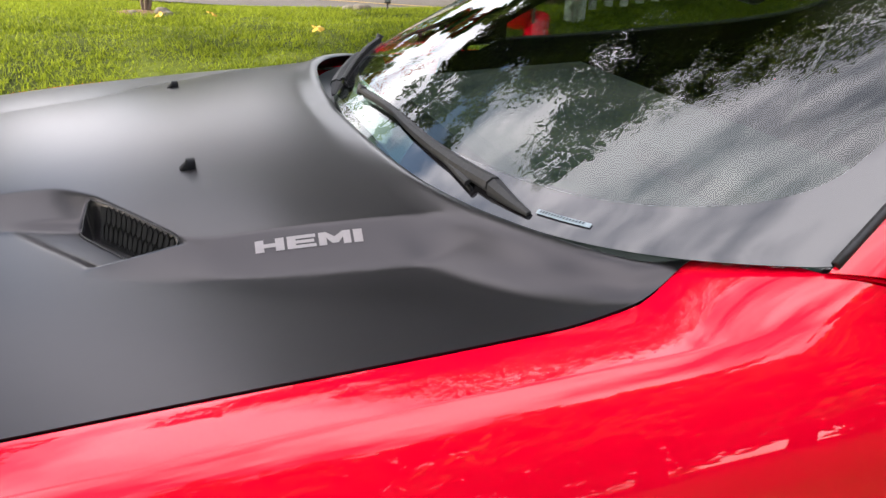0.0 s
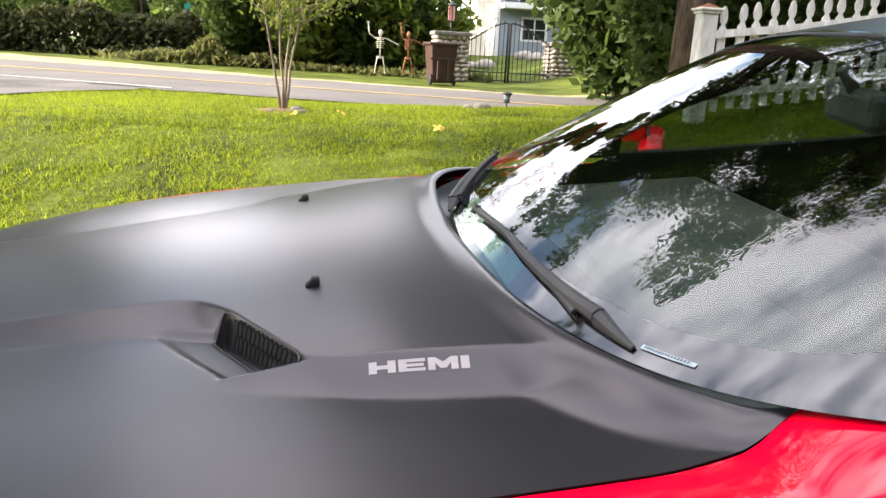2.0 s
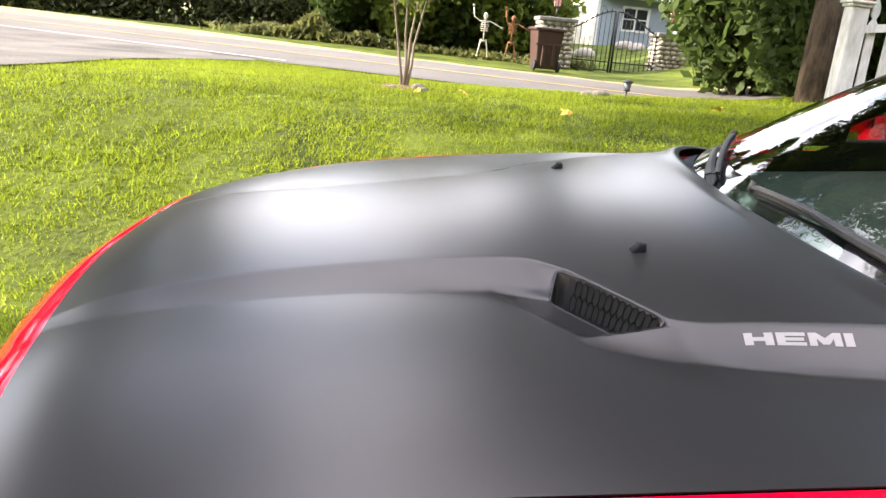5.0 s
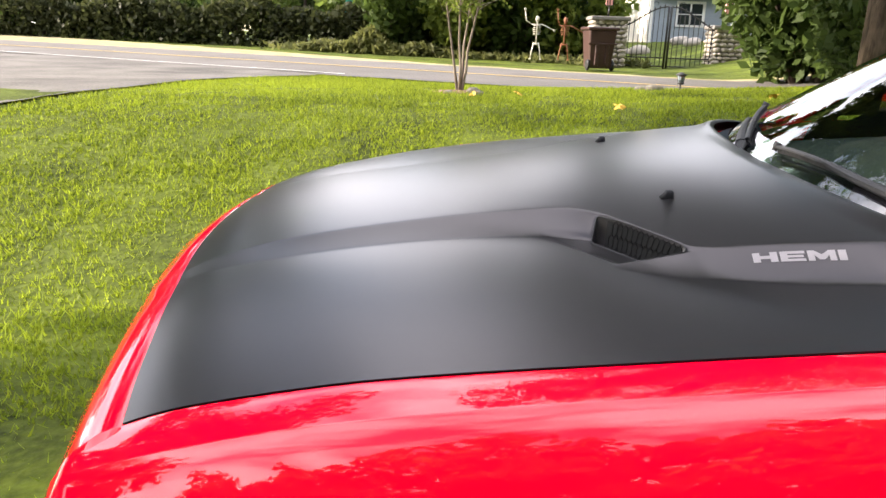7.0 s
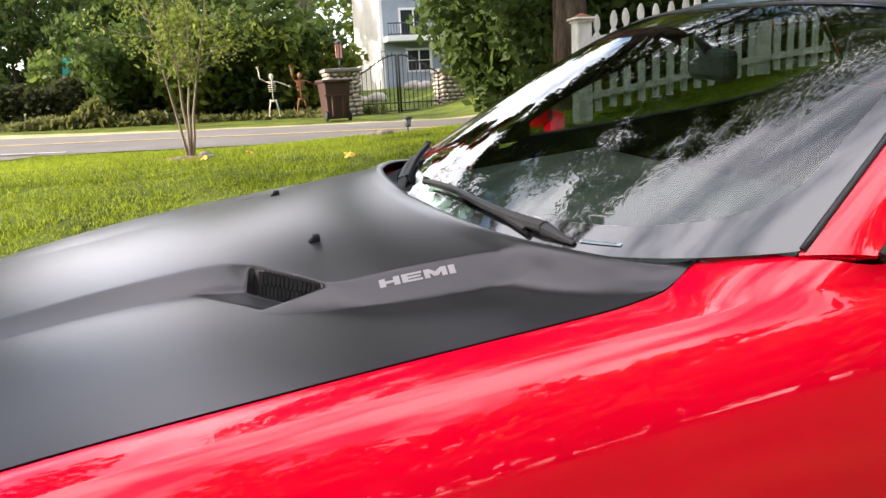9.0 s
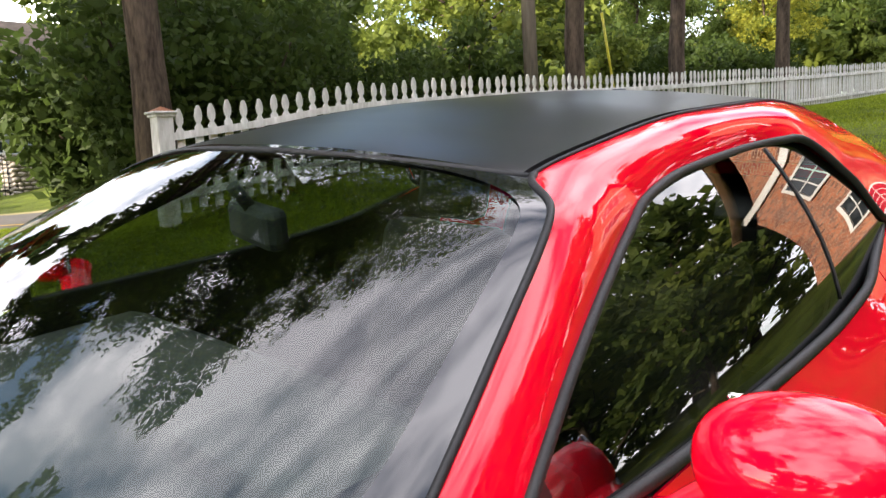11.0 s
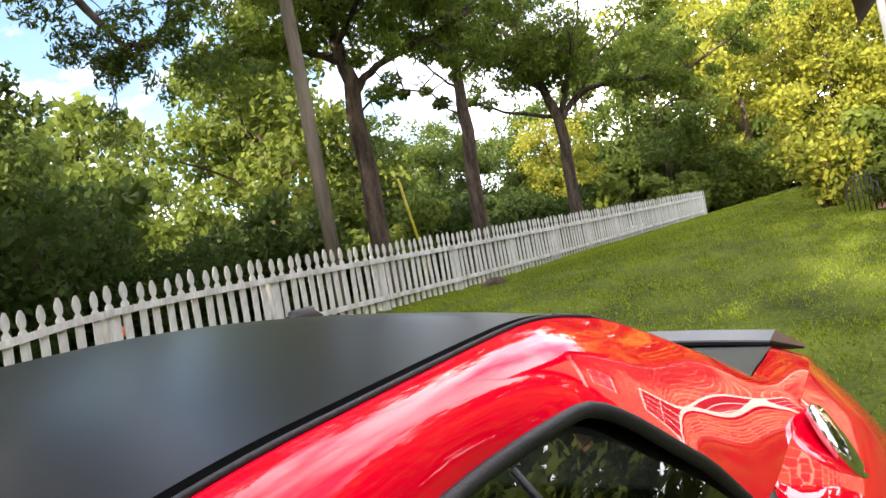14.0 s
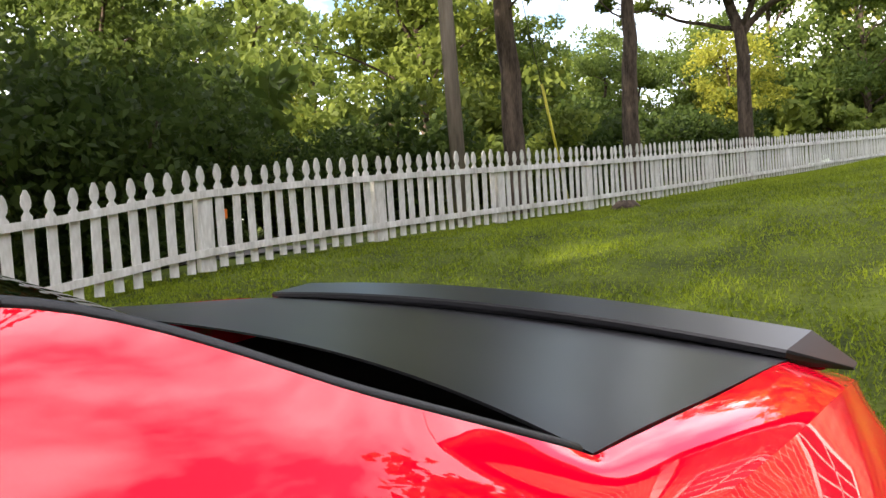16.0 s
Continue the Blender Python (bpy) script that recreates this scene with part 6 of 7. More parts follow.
for k, x in enumerate(post_xs):
    y, z = float(fence_y(x)), float(rail_z(x))
    bm = bmesh.new()
    if k == 0:
        box(bm, -0.085, -0.085, -1.05, 0.085, 0.085, 0.215, 0.008)
        box(bm, -0.105, -0.105, 0.205, 0.105, 0.105, 0.235, 0.01)
        box(bm, -0.125, -0.125, 0.235, 0.125, 0.125, 0.262, 0.012)
    else:
        box(bm, -0.085, -0.045, -0.80, 0.085, 0.055, -0.02, 0.006)
    bmesh.ops.transform(bm, matrix=Matrix.Translation((x, y, z)), verts=bm.verts)
    post = part("corner_post" if k == 0 else "post", bm, WHITE_WOOD, fence, "stout square corner post" if k == 0 else "")
    if k == 0:
        bm = bmesh.new()
        ring = [bm.verts.new((x + a * 0.105, y + b * 0.105, z + 0.262)) for a, b in ((-1, -1), (1, -1), (1, 1), (-1, 1))]
        tip = bm.verts.new((x, y, z + 0.315))
        for i in range(4):
            bm.faces.new((ring[i], ring[(i + 1) % 4], tip))
        part("copper_cap", bm, RUST, post, "weathered copper pyramid cap")

# utility pole with its guy wire
pole = thing("utility_pole", "weathered grey wooden utility pole behind the fence", "pole", Matrix.Translation(on_ground(12.0, 7.65)))
part("shaft", tube(bmesh.new(), [(0, 0, -0.3), (-0.12, 0.0, 4.0), (-0.32, 0.05, 11.0)], [0.135, 0.125, 0.10], 14), POLE_WOOD, pole, "grey checked pole wood")
bm = box(bmesh.new(), -1.2, -0.05, 10.3, 0.7, 0.05, 10.42, 0.01)
part("cross_arm", bm, POLE_WOOD, pole)
guy = thing("guy_wire", "steel guy wire with a yellow guard", "wire", Matrix.Translation(on_ground(16.4, 8.5)))
part("wire", tube(bmesh.new(), [(0, 0, -0.1), (-4.5, -0.85, 11.0)], 0.008, 5), IRON, guy)
part("guard", tube(bmesh.new(), [(-0.02, 0, 0.0), (-1.04, -0.2, 2.5)], 0.03, 8), YELLOW_GUARD, guy, "yellow plastic guard")

# service cable from the pole to the gable of the brick house
cable = thing("service_cable", "thin black service cable from pole to brick house", "cable", Matrix.Translation((11.7, 7.7, 12.6)))
part("wire", tube(bmesh.new(), [(3.0 * k, -11.3 * k, -2.6 * k - 1.0 * k * (1 - k)) for k in np.linspace(0, 1, 24)], 0.014, 6), IRON, cable)

# orange tag and junk behind the fence
marker = thing("utility_marker", "orange plastic marker on a thin post", "marker", Matrix.Translation(on_ground(6.85, 6.55)))
part("post", tube(bmesh.new(), [(0, 0, -0.1), (0, 0, 0.62)], 0.012, 6), IRON, marker)
part("tag", box(bmesh.new(), -0.05, -0.02, 0.55, 0.05, 0.02, 0.66, 0.012), ORANGE, marker, "bright orange tag")
stub = part("tree_stump", spin(bmesh.new(), [(0.30, -0.05), (0.20, 0.06), (0.12, 0.13), (0.10, 0.12)], 12), BARK)
tagged(stub, "low dark tree stump in the lawn", "stump").location = on_ground(13.0, 5.1)

# ---- the gateway across the road ----
GZ0 = float(ground_z(6.0, 21.4)) - 0.10


def pillar(x, y, w, h, seed, label):
    t = thing("stone_pillar", label, "pillar", Matrix.Translation((x, y, GZ0)), "gate pillars")
    part("core", box(bmesh.new(), -w / 2 + 0.05, -w / 2 + 0.05, -0.2, w / 2 - 0.05, w / 2 - 0.05, h, 0.02), MORTAR, t, "grey mortar core")
    part("capstone", box(bmesh.new(), -w / 2 - 0.08, -w / 2 - 0.08, h - 0.02, w / 2 + 0.08, w / 2 + 0.08, h + 0.09, 0.025), MORTAR, t, "flat grey cap slab")
    q = random.Random(seed)
    for face in range(4):
        z = 0.05
        while z < h - 0.06:
            sh = q.uniform(0.09, 0.16)
            x0 = -w / 2
            while x0 < w / 2 - 0.06:
                sw = q.uniform(0.12, 0.24)
                c = Vector((min(x0 + sw / 2, w / 2 - 0.05), -w / 2 + 0.03, z + sh / 2))
                bm = stone(bmesh.new(), (0, 0, 0), (sw * 0.50, 0.075, sh * 0.52), q.randrange(10000))
                bmesh.ops.transform(bm, matrix=Matrix.Rotation(face * math.pi / 2, 4, "Z") @ Matrix.Translation(c), verts=bm.verts)
                part("stone", bm, STONE, t, "", True)
                x0 += sw
            z += sh
    return t


def pillar_lantern(x, y, z):
    t = thing("pillar_lantern", "tall lantern with pink glass on a black stem", "lantern", Matrix.Translation((x, y, z)), "pillar lanterns")
    part("stem", tube(bmesh.new(), [(0, 0, 0), (0, 0, 0.30)], [0.03, 0.02], 8), IRON, t)
    part("glass", box(bmesh.new(), -0.085, -0.085, 0.32, 0.085, 0.085, 0.72, 0.006), LANTERN_GLASS, t, "pale pink glass panes")
    for a in (-1, 1):
        for b in (-1, 0, 1):
            part("bar", box(bmesh.new(), b * 0.088 - 0.012, a * 0.088 - 0.008, 0.30, b * 0.088 + 0.012, a * 0.088 + 0.008, 0.74), IRON, t)
    part("cap", spin(bmesh.new(), [(0.13, 0.73), (0.13, 0.75), (0.05, 0.82), (0.01, 0.86)], 8), IRON, t)


pillar(3.72, 21.3, 0.95, 1.35, 1, "low fieldstone gate pillar with a cap slab")
pillar(7.22, 21.6, 0.86, 1.22, 2, "rough fieldstone gate pillar of rounded cobbles")
pillar_lantern(3.72, 21.3, GZ0 + 1.44)
pillar_lantern(7.22, 21.6, GZ0 + 1.31)


def gate_leaf(hinge_x, free_x, y, label):
    """One leaf of the arched iron gate."""
    t = thing("iron_gate", label, "gate", Matrix.Translation((0, y, GZ0 + 0.05)), "gate leaves")
    top = lambda k: 1.18 + 0.55 * math.sin(k * math.pi / 2) ** 1.4
    X = lambda k: hinge_x + (free_x - hinge_x) * k
    part("frame", tube(tube(tube(bmesh.new(), [(X(0), 0, 0.0), (X(0), 0, top(0))], 0.032, 6), [(X(1), 0, 0.0), (X(1), 0, top(1))], 0.032, 6), [(X(k), 0, top(k)) for k in np.linspace(0, 1, 14)], 0.022, 6), IRON, t)
    for z in (0.06, 0.30):
        part("rail", tube(bmesh.new(), [(X(0), 0, z), (X(1), 0, z)], 0.02, 6), IRON, t)
    for k in np.linspace(0.10, 0.90, 8):
        bar = part("bar", tube(bmesh.new(), [(X(k), 0, 0.06), (X(k), 0, top(k) + 0.02)], 0.011, 6), IRON, t)
        part("finial", spin(bmesh.new(), [(0.011, 0), (0.024, 0.03), (0.002, 0.09)], 6, Matrix.Translation((X(k), 0, top(k)))), IRON, bar)
    bm = bmesh.new()
    tube(bm, [(X(0.72) + 0.09 * a * math.cos(a * 2.2), 0.0, top(0.72) + 0.12 + 0.09 * a * math.sin(a * 2.2)) for a in np.linspace(0.1, 1.3, 14)], 0.008, 5)
    part("scroll", bm, IRON, t)


gate_leaf(4.25, 5.46, 21.4, "black iron gate leaf standing half open")
gate_leaf(6.78, 5.54, 21.4, "black arched iron gate leaf")

# wheeled bin on the verge
bx, by, bz = 3.02, 18.3, float(ground_z(3.02, 18.3)) + 0.02
wheelie = thing("wheelie_bin", "dark brown plastic wheelie bin on the verge", "bin", Matrix.Translation((bx, by, bz)) @ Matrix.Rotation(radians(6), 4, "Z"))
bm = box(bmesh.new(), -0.34, -0.38, 0.05, 0.34, 0.38, 0.98, 0.03)
for v in bm.verts:
    if v.co.z < 0.5:
        v.co.x *= 0.80
        v.co.y *= 0.80
part("body", bm, BIN, wheelie)
bm = box(bmesh.new(), -0.36, -0.40, 0.62, 0.36, -0.36, 0.67, 0.01)
for a in (-0.13, 0.13):
    box(bm, a - 0.045, -0.40, 0.12, a + 0.045, -0.33, 0.62, 0.015)
part("rib", bm, BIN, wheelie)
bm = box(bmesh.new(), -0.40, -0.44, 0.97, 0.40, 0.42, 1.05, 0.03)
part("lid", bm, BIN, wheelie, "brown hinged lid")
part("handle", tube(bmesh.new(), [(-0.3, 0.46, 0.95), (0.3, 0.46, 0.95)], 0.02, 8), BIN, wheelie)
for a in (-1, 1):
    part("wheel", spin(bmesh.new(), [(0.13, -0.03), (0.14, 0.0), (0.13, 0.03)], 20, Matrix.Translation((a * 0.31, -0.24, 0.13)) @ Matrix.Rotation(radians(90), 4, "Y")), RUBBER, wheelie)


# yard skeletons, each a plain prop
def skeleton_prop(x, y, h, mat, pose_right, pose_left, label):
    bm = bmesh.new()
    s = h / 1.13
    stone(bm, (0, 0, 1.06), (0.062, 0.07, 0.080), 3)
    box(bm, -0.035, -0.05, 0.965, 0.035, 0.02, 1.01, 0.012)
    tube(bm, [(0, 0, 0.42), (0, 0.01, 0.7), (0, 0, 0.99)], 0.016, 6)
    for k in range(5):
        w, z = 0.105 - 0.008 * abs(k - 2), 0.88 - 0.052 * k
        tube(bm, [(w * math.cos(a), 0.05 * math.sin(a), z) for a in np.linspace(0, 2 * math.pi, 13)], 0.010, 5, False)
    tube(bm, [(-0.15, 0, 0.92), (0.15, 0, 0.92)], 0.016, 6)
    tube(bm, [(-0.09, 0, 0.43), (0, 0, 0.40), (0.09, 0, 0.43)], 0.026, 6)
    for a in (-1, 1):
        tube(bm, [(a * 0.07, 0, 0.42), (a * 0.11, -0.02, 0.22), (a * 0.14, 0, 0.01)], [0.018, 0.016, 0.014], 6)
        box(bm, a * 0.14 - 0.025, -0.09, 0.0, a * 0.14 + 0.025, 0.02, 0.025, 0.008)
    for pts in (pose_right, pose_left):
        tube(bm, pts, 0.014, 6)
        e, d = Vector(pts[-1]), (Vector(pts[-1]) - Vector(pts[-2])).normalized()
        for k in (-0.35, 0.0, 0.35):
            tube(bm, [e, e + Matrix.Rotation(k, 3, "Y") @ d * 0.10], [0.012, 0.006], 5)
    bmesh.ops.scale(bm, vec=(s, s, s), verts=bm.verts)
    ob = tagged(part("skeleton_figure", bm, mat), label, "yard prop", "yard skeletons")
    ob.location = (x, y, float(ground_z(x, y)) + 0.16)


skeleton_prop(1.60, 20.2, 1.16, BONE, [(-0.15, 0, 0.92), (-0.30, 0, 1.02), (-0.33, 0, 1.24)], [(0.15, 0, 0.92), (0.28, 0, 0.86), (0.42, 0, 0.80)], "bone-white plastic skeleton figure waving one arm")
skeleton_prop(2.42, 20.6, 1.16, RUST, [(-0.15, 0, 0.92), (-0.20, 0, 1.08), (-0.22, 0, 1.26)], [(0.15, 0, 0.92), (0.32, 0, 0.84), (0.52, 0, 0.74)], "rusty orange skeleton figure by the bin")
tagged(part("hanging_cloth", box(bmesh.new(), -0.55, -0.03, 0, 0.55, 0.03, 1.0, 0.02, Matrix.Translation((-4.6, 29.0, 2.1)) @ Matrix.Rotation(0.15, 4, "Y")), TEAL), "teal cloth hanging among the far trees", "cloth")

# ---- blue-grey house across the road ----
hx, hy, hz = 9.6, 42.0, float(ground_z(10, 42)) - 0.2
house = thing("house", "two-storey blue-grey clapboard house with a pale side wall", "house", Matrix.Translation((hx, hy, hz)))
W, D, H = 6.6, 8.0, 6.2
part("wall_core", box(bmesh.new(), 0.02, 0.02, -0.5, W - 0.02, D, H), SIDING, house)
bm = bmesh.new()
for k in range(int(H / 0.16)):
    z = 0.16 * k
    q = [bm.verts.new(p) for p in ((0, -0.03, z), (W, -0.03, z), (W, 0.0, z + 0.16), (0, 0.0, z + 0.16))]
    bm.faces.new(q)
    q = [bm.verts.new(p) for p in ((0, -0.03, z), (0, 0.0, z), (W, 0.0, z), (W, -0.03, z))]
    bm.faces.new(q)
part("cladding", bm, SIDING, house, "lapped blue-grey boards")
bm = box(bmesh.new(), -0.08, -0.06, -0.5, 0.02, D, H + 0.05, 0.01)
part("side_wall", bm, PALE_WALL, house, "side wall in a pale tone that carries the sunlight")
bm = bmesh.new()
q = [bm.verts.new(p) for p in ((-0.08, -0.06, H), (-0.08, D, H), (-0.08, D / 2, H + 2.1), (0.1, -0.06, H), (0.1, D, H), (0.1, D / 2, H + 2.1))]
for f in ((0, 1, 2), (5, 4, 3), (0, 3, 4, 1), (1, 4, 5, 2), (2, 5, 3, 0)):
    bm.faces.new([q[i] for i in f])
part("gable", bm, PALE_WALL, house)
bm = bmesh.new()
for a, b in ((-0.45, D / 2), (D + 0.45, D / 2)):
    q = [bm.verts.new(p) for p in ((-0.4, a, H - 0.25), (W + 0.4, a, H - 0.25), (W + 0.4, b, H + 2.22), (-0.4, b, H + 2.22))]
    bm.faces.new(q)
bmesh.ops.solidify(bm, geom=bm.faces[:], thickness=0.12)
part("roof", bm, ROOF, house, "brown shingle roof")
part("corner_board", box(bmesh.new(), -0.10, -0.09, 0, 0.10, -0.02, H, 0.01), WHITE, house)


def house_window(x0, z0, w, h, name, sashes):
    win = part(name, box(box(box(box(bmesh.new(), x0 - 0.1, -0.10, z0 - 0.1, x0 + w + 0.1, -0.03, z0), x0 - 0.1, -0.10, z0 + h, x0 + w + 0.1, -0.03, z0 + h + 0.12), x0 - 0.1, -0.10, z0, x0, -0.03, z0 + h), x0 + w, -0.10, z0, x0 + w + 0.1, -0.03, z0 + h), WHITE, house, "white window frame")
    for k in range(sashes):
        a, b = x0 + w * k / sashes, x0 + w * (k + 1) / sashes
        part("pane", box(bmesh.new(), a + 0.03, -0.055, z0 + 0.02, b - 0.03, -0.045, z0 + h - 0.02), PANE, win, "dark reflecting pane")
        part("mullion", box(bmesh.new(), b - 0.04, -0.09, z0, b + 0.04, -0.04, z0 + h), WHITE, win)
        part("meeting_rail", box(bmesh.new(), a, -0.08, z0 + h * 0.5 - 0.025, b, -0.045, z0 + h * 0.5 + 0.025), WHITE, win)


wz = 2.5 - hz
house_window(11.05 - hx, wz, 1.35, 1.12, "window", 2)
house_window(10.75 - hx, wz + 1.98, 1.5, 1.38, "french_door", 2)
house_window(14.1 - hx, wz + 2.3, 0.9, 0.95, "window", 1)
bz0 = wz + 1.62
part("balcony_deck", box(bmesh.new(), 0.1, -1.1, bz0 - 0.02, 4.4, -0.02, bz0 + 0.28, 0.02), WHITE, house, "white balcony deck edge")
for z in (bz0 + 0.36, bz0 + 0.95):
    part("balcony_rail", box(bmesh.new(), 0.15, -1.08, z - 0.03, 4.35, -1.03, z + 0.03), IRON, house)
for x in np.arange(0.18, 4.36, 0.16):
    part("baluster", box(bmesh.new(), x - 0.012, -1.07, bz0 + 0.28, x + 0.012, -1.04, bz0 + 0.95), IRON, house)
bm = bmesh.new()
q = [bm.verts.new(p) for p in ((4.0, -1.3, bz0 - 0.6), (7.4, -1.3, bz0 - 0.6), (7.4, 0.0, bz0 + 0.9), (4.4, 0.0, bz0 + 0.9))]
bm.faces.new(q)
bmesh.ops.solidify(bm, geom=bm.faces[:], thickness=0.12)
part("porch_roof", bm, PALE_WALL, house, "pale sloping porch roof")
for x in (4.1, 7.2):
    part("porch_post", box(bmesh.new(), x - 0.07, -1.25, -0.4, x + 0.07, -1.11, bz0 - 0.6), WHITE, house)
# rockery below the house
for k in range(26):
    q = random.Random(900 + k)
    x, y = 5.0 + 9 * q.random(), 29.5 + 4.5 * q.random()
    sz = q.uniform(0.2, 0.5)
    tagged(part("rock", stone(bmesh.new(), (0, 0, 0), (sz, sz * 0.8, sz * 0.6), k), STONE, None, "", True), "pale garden rock below the house", "rock", "rockery").location = on_ground(x, y, sz * 0.25)

# ---- brick house at the top of the lawn ----
kx, ky = 15.2, -1.35
kz = float(ground_z(kx, ky)) - 0.15
brick = thing("brick_house", "red brick house with cream gable trim and white window", "house", Matrix.Translation((kx, ky, kz)))
KD, KW, KH = 9.0, 4.6, 5.4
part("wall", box(bmesh.new(), 0, -KW, -0.6, KD, 0, KH), BRICK, brick, "red brick walls")
bm = bmesh.new()
q = [bm.verts.new(p) for p in ((-0.06, -KW - 0.1, KH), (-0.06, 0.1, KH), (-0.06, -KW / 2, KH + 2.6), (KD + 0.06, -KW - 0.1, KH), (KD + 0.06, 0.1, KH), (KD + 0.06, -KW / 2, KH + 2.6))]
for f in ((0, 1, 2), (5, 4, 3), (0, 3, 4, 1), (1, 4, 5, 2), (2, 5, 3, 0)):
    bm.faces.new([q[i] for i in f])
bmesh.ops.recalc_face_normals(bm, faces=bm.faces)
part("gable", bm, BRICK, brick, "red brick gable")
for a in (0.62, -KW - 0.62):
    bm = bmesh.new()
    q = [bm.verts.new(p) for p in ((-0.66, a, KH - 0.42), (-0.02, a, KH - 0.42), (-0.02, -KW / 2, KH + 2.55), (-0.66, -KW / 2, KH + 2.55))]
    bm.faces.new(q)
    bmesh.ops.solidify(bm, geom=bm.faces[:], thickness=0.10)
    part("soffit", bm, CREAM, brick, "cream boarded soffit")
    bm = bmesh.new()
    q = [bm.verts.new(p) for p in ((-0.09, a, KH - 0.44), (-0.09, -KW / 2, KH + 2.52), (-0.09, -KW / 2, KH + 1.9), (-0.09, a * 0.94 - 0.06 * KW / 2, KH - 0.95))]
    bm.faces.new(q)
    bmesh.ops.solidify(bm, geom=bm.faces[:], thickness=0.04)
    part("frieze_board", bm, CREAM, brick, "broad cream board along the gable")
bm = bmesh.new()
for a in (0.55, -KW - 0.55):
    s = 1 if a > 0 else -1
    q = [bm.verts.new(p) for p in ((-0.6, a, KH - 0.35), (KD + 0.6, a, KH - 0.35), (KD + 0.6, -KW / 2, KH + 2.7), (-0.6, -KW / 2, KH + 2.7))]
    bm.faces.new(q)
bmesh.ops.solidify(bm, geom=bm.faces[:], thickness=0.16)
part("roof", bm, ROOF, brick, "dark brown shingle roof")
part("fascia", box(bmesh.new(), -0.12, -KW - 0.1, KH - 0.14, -0.02, 0.1, KH + 0.12, 0.01), WHITE, brick, "white band under the gable")
part("downspout", tube(bmesh.new(), [(-0.05, 0.09, 0.1), (-0.05, 0.09, KH - 0.2)], 0.06, 8), WHITE, brick)
for yy, zz, w, h in ((-3.3, 3.6, 1.5, 1.1), (-3.1, 0.9, 1.4, 1.3)):
    win = part("window", box(box(box(box(bmesh.new(), -0.14, yy - 0.1, zz - 0.1, -0.02, yy + w + 0.1, zz), -0.14, yy - 0.1, zz + h, -0.02, yy + w + 0.1, zz + h + 0.1), -0.14, yy - 0.1, zz, -0.02, yy, zz + h), -0.14, yy + w, zz, -0.02, yy + w + 0.1, zz + h), WHITE, brick, "white window frame")
    for i in range(4):
        for j in range(2):
            part("pane", box(bmesh.new(), -0.085, yy + w * i / 4 + 0.02, zz + h * j / 2 + 0.02, -0.075, yy + w * (i + 1) / 4 - 0.02, zz + h * (j + 1) / 2 - 0.02), PANE, win)
    for i in range(1, 4):
        part("glazing_bar", box(bmesh.new(), -0.11, yy + w * i / 4 - 0.02, zz, -0.06, yy + w * i / 4 + 0.02, zz + h), WHITE, win)
    part("glazing_bar", box(bmesh.new(), -0.11, yy, zz + h / 2 - 0.02, -0.06, yy + w, zz + h / 2 + 0.02), WHITE, win)

# garden edge: small iron trellis, mulch bed, shrubs and flowers
tx, ty = 13.4, -0.55
trellis = thing("garden_trellis", "small arched black iron trellis at a flower bed", "trellis", Matrix.Translation(on_ground(tx, ty)) @ Matrix.Rotation(radians(60), 4, "Z") @ Matrix.Scale(0.55, 4))
for k, x in enumerate(np.linspace(-0.42, 0.42, 7)):
    h = 0.95 - 1.6 * (x * x)
    rod = part("rod", tube(bmesh.new(), [(x, 0, -0.1), (x, 0, h)], 0.016, 6), IRON, trellis)
    part("finial", spin(bmesh.new(), [(0.014, 0), (0.03, 0.03), (0.003, 0.11)], 6, Matrix.Translation((x, 0, h))), IRON, rod)
part("arch", tube(bmesh.new(), [(x, 0, 0.88 - 1.6 * x * x) for x in np.linspace(-0.42, 0.42, 15)], 0.013, 6), IRON, trellis)
xs, ys = np.meshgrid(np.linspace(13.2, 15.3, 12), np.linspace(-4.5, -0.7, 14))
tagged(grid_mesh("flower_bed", np.stack([xs, ys, ground_z(xs, ys) + 0.03 + 0.02 * np.sin(xs * 9) * np.cos(ys * 8)], -1), MULCH), "brown mulched flower bed", "flower bed", kind="structure")
bush("bush", "low green shrub beside the iron trellis", on_ground(14.1, -0.85), (0.45, 0.45, 0.55), 1800, 0.07, LEAF, 71)
bush("bush", "tall wispy yellow-green garden shrub", on_ground(15.0, 0.0), (0.9, 0.7, 1.5), 2200, 0.07, LEAF_GOLD, 72)
fl = bush("flower_clump", "clump of bright yellow flowers in the bed", on_ground(14.0, -1.35), (0.3, 0.3, 0.45), 500, 0.06, LEAF, 73)
V, F = leaves(160, [(0, 0, 0.42)], [(0.28, 0.28, 0.10)], 0.06, 74)
mesh_part("blossom", V, F, FLOWER_YELLOW, fl, "yellow blossoms")

# ---- grass blades ----


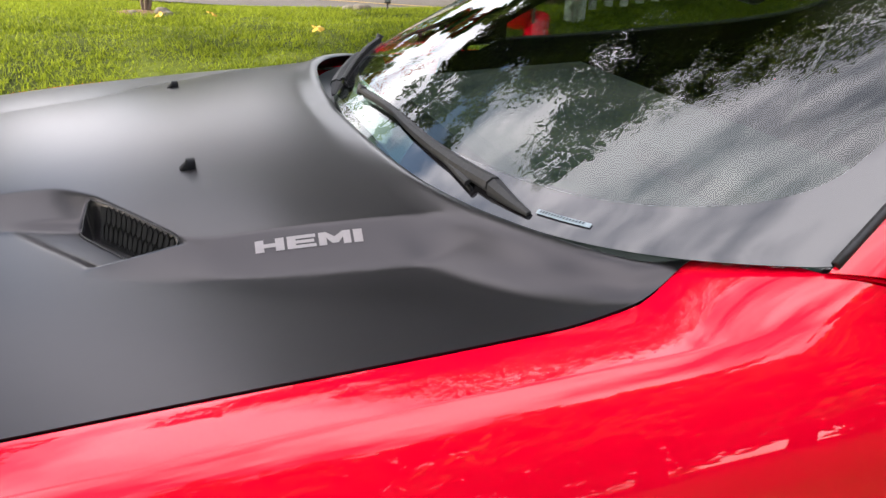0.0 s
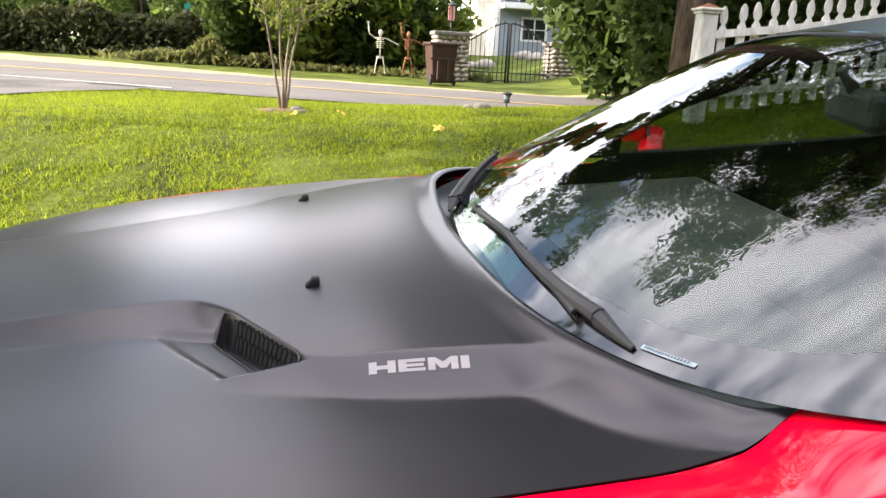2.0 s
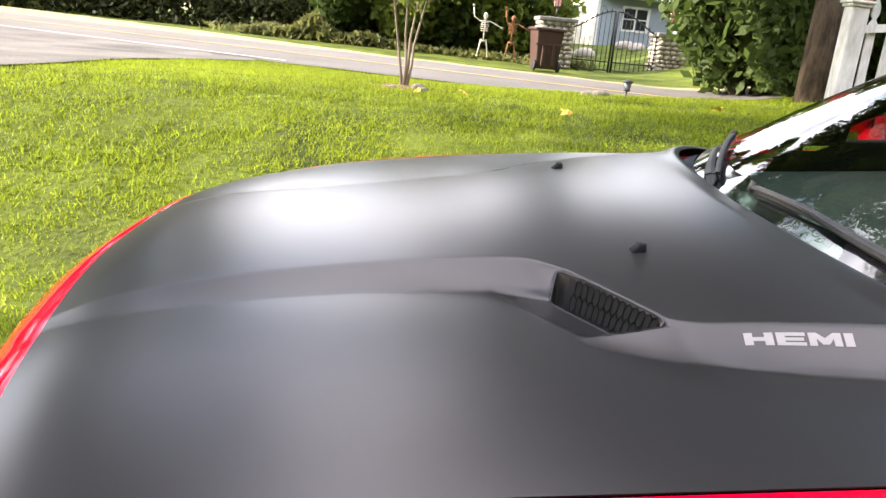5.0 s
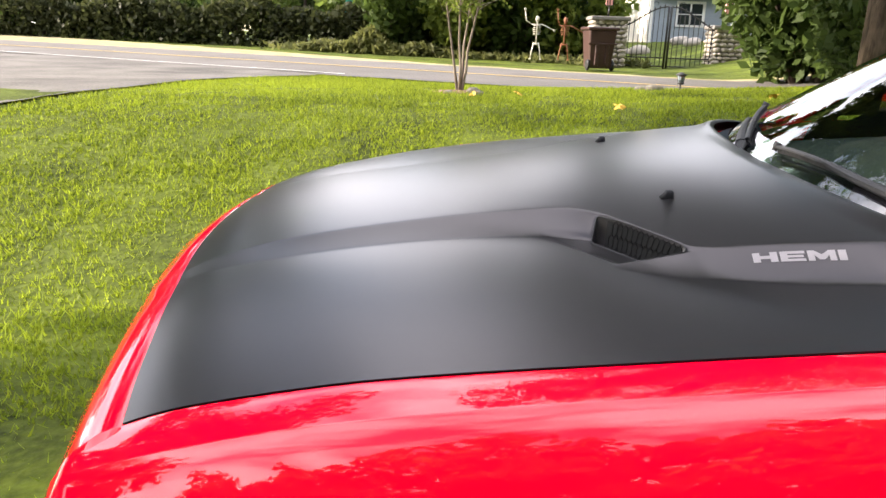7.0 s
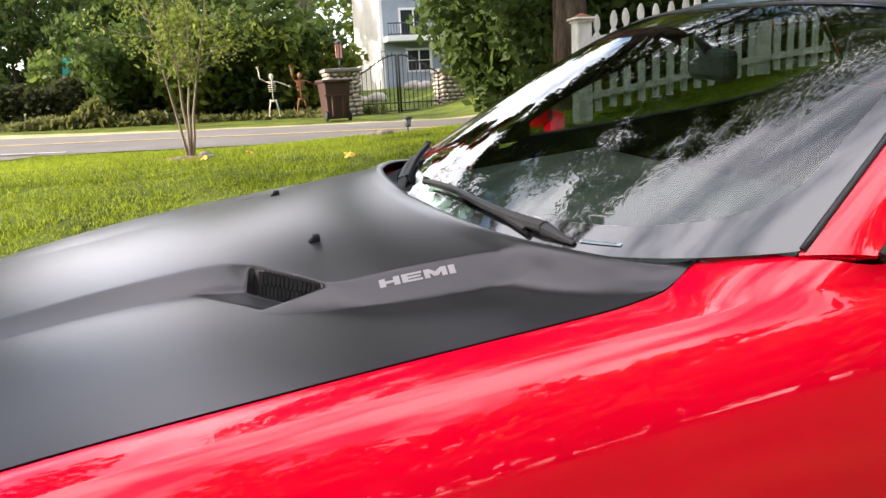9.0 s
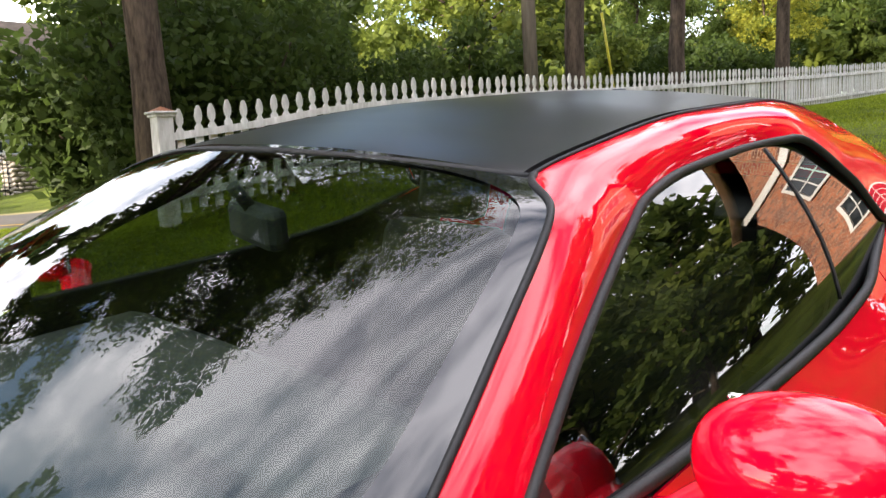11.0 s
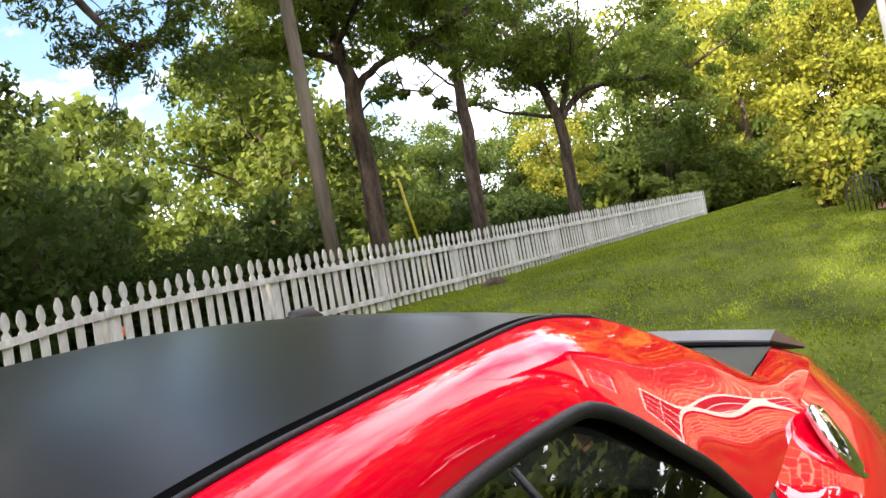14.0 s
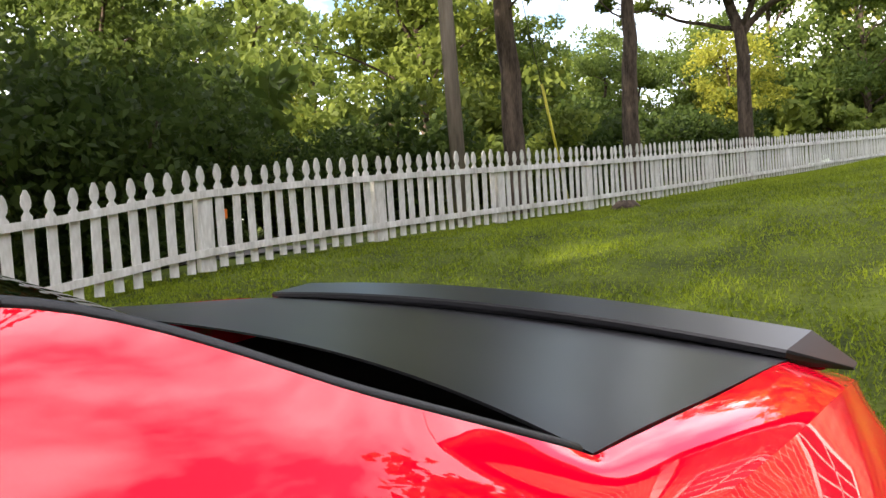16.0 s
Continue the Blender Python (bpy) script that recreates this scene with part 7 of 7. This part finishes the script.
def turf(name, n, x0, x1, y0, y1, keep, hgt, seed):
    q = np.random.default_rng(seed)
    x, y = q.uniform(x0, x1, n), q.uniform(y0, y1, n)
    tuft = np.sin(x * 23 + 3 * np.sin(y * 9)) * np.sin(y * 21 + 3 * np.sin(x * 8)) + 0.8 * np.sin(x * 51 + y * 13) * np.sin(y * 47 - x * 17)
    ok = keep(x, y) & (q.random(n) < 0.22 + 0.78 * smooth01((tuft + 0.5) / 0.9))
    x, y = x[ok], y[ok]
    z = ground_z(x, y) - 0.01
    n = len(x)
    a = q.uniform(0, 2 * math.pi, n)
    h = hgt * q.uniform(0.5, 1.2, n) * (0.75 + 0.5 * (np.sin(x * 2.1 + np.sin(y * 1.7)) * np.sin(y * 2.6 + x) * 0.5 + 0.5))
    broad = q.random(n) < 0.35
    h = np.where(broad, h * 0.5, h)
    w = np.where(broad, 0.0125, 0.0055) * q.uniform(0.7, 1.5, n)
    lx, ly = q.normal(0, 0.45, n) * h, q.normal(0, 0.45, n) * h
    A = np.stack([x - np.cos(a) * w, y - np.sin(a) * w, z], -1)
    B = np.stack([x + np.cos(a) * w, y + np.sin(a) * w, z], -1)
    C = np.stack([x + lx, y + ly, z + h], -1)
    V = np.stack([A, B, C], 1).reshape(-1, 3)
    me = bpy.data.meshes.new(name)
    me.vertices.add(len(V))
    me.vertices.foreach_set("co", V.ravel())
    me.loops.add(3 * n)
    me.loops.foreach_set("vertex_index", np.arange(3 * n))
    me.polygons.add(n)
    me.polygons.foreach_set("loop_start", np.arange(0, 3 * n, 3))
    me.update()
    me.validate()
    me.materials.append(BLADE)
    return tagged(new(name, me), "short uneven green grass blades with paler tips", "grass", kind="stuff")


off_car = lambda x, y: ~((x > -1.05) & (x < 4.05) & (np.abs(y + 0.03) < 0.98))
off_drive = lambda x, y: ~((x < -2.95) & (y > drive_edge(np.clip(x, -30, -2.9)) + 0.03)) & (y < ROAD(x) + 0.05)
turf("grass", 520000, -7, 6, 0.8, 12, lambda x, y: off_car(x, y) & off_drive(x, y), 0.052, 1)
turf("grass", 330000, 3.2, 22, -1.5, 6.6, off_car, 0.050, 2)
turf("grass", 30000, -6, 4, -6, 0.9, off_car, 0.044, 3)
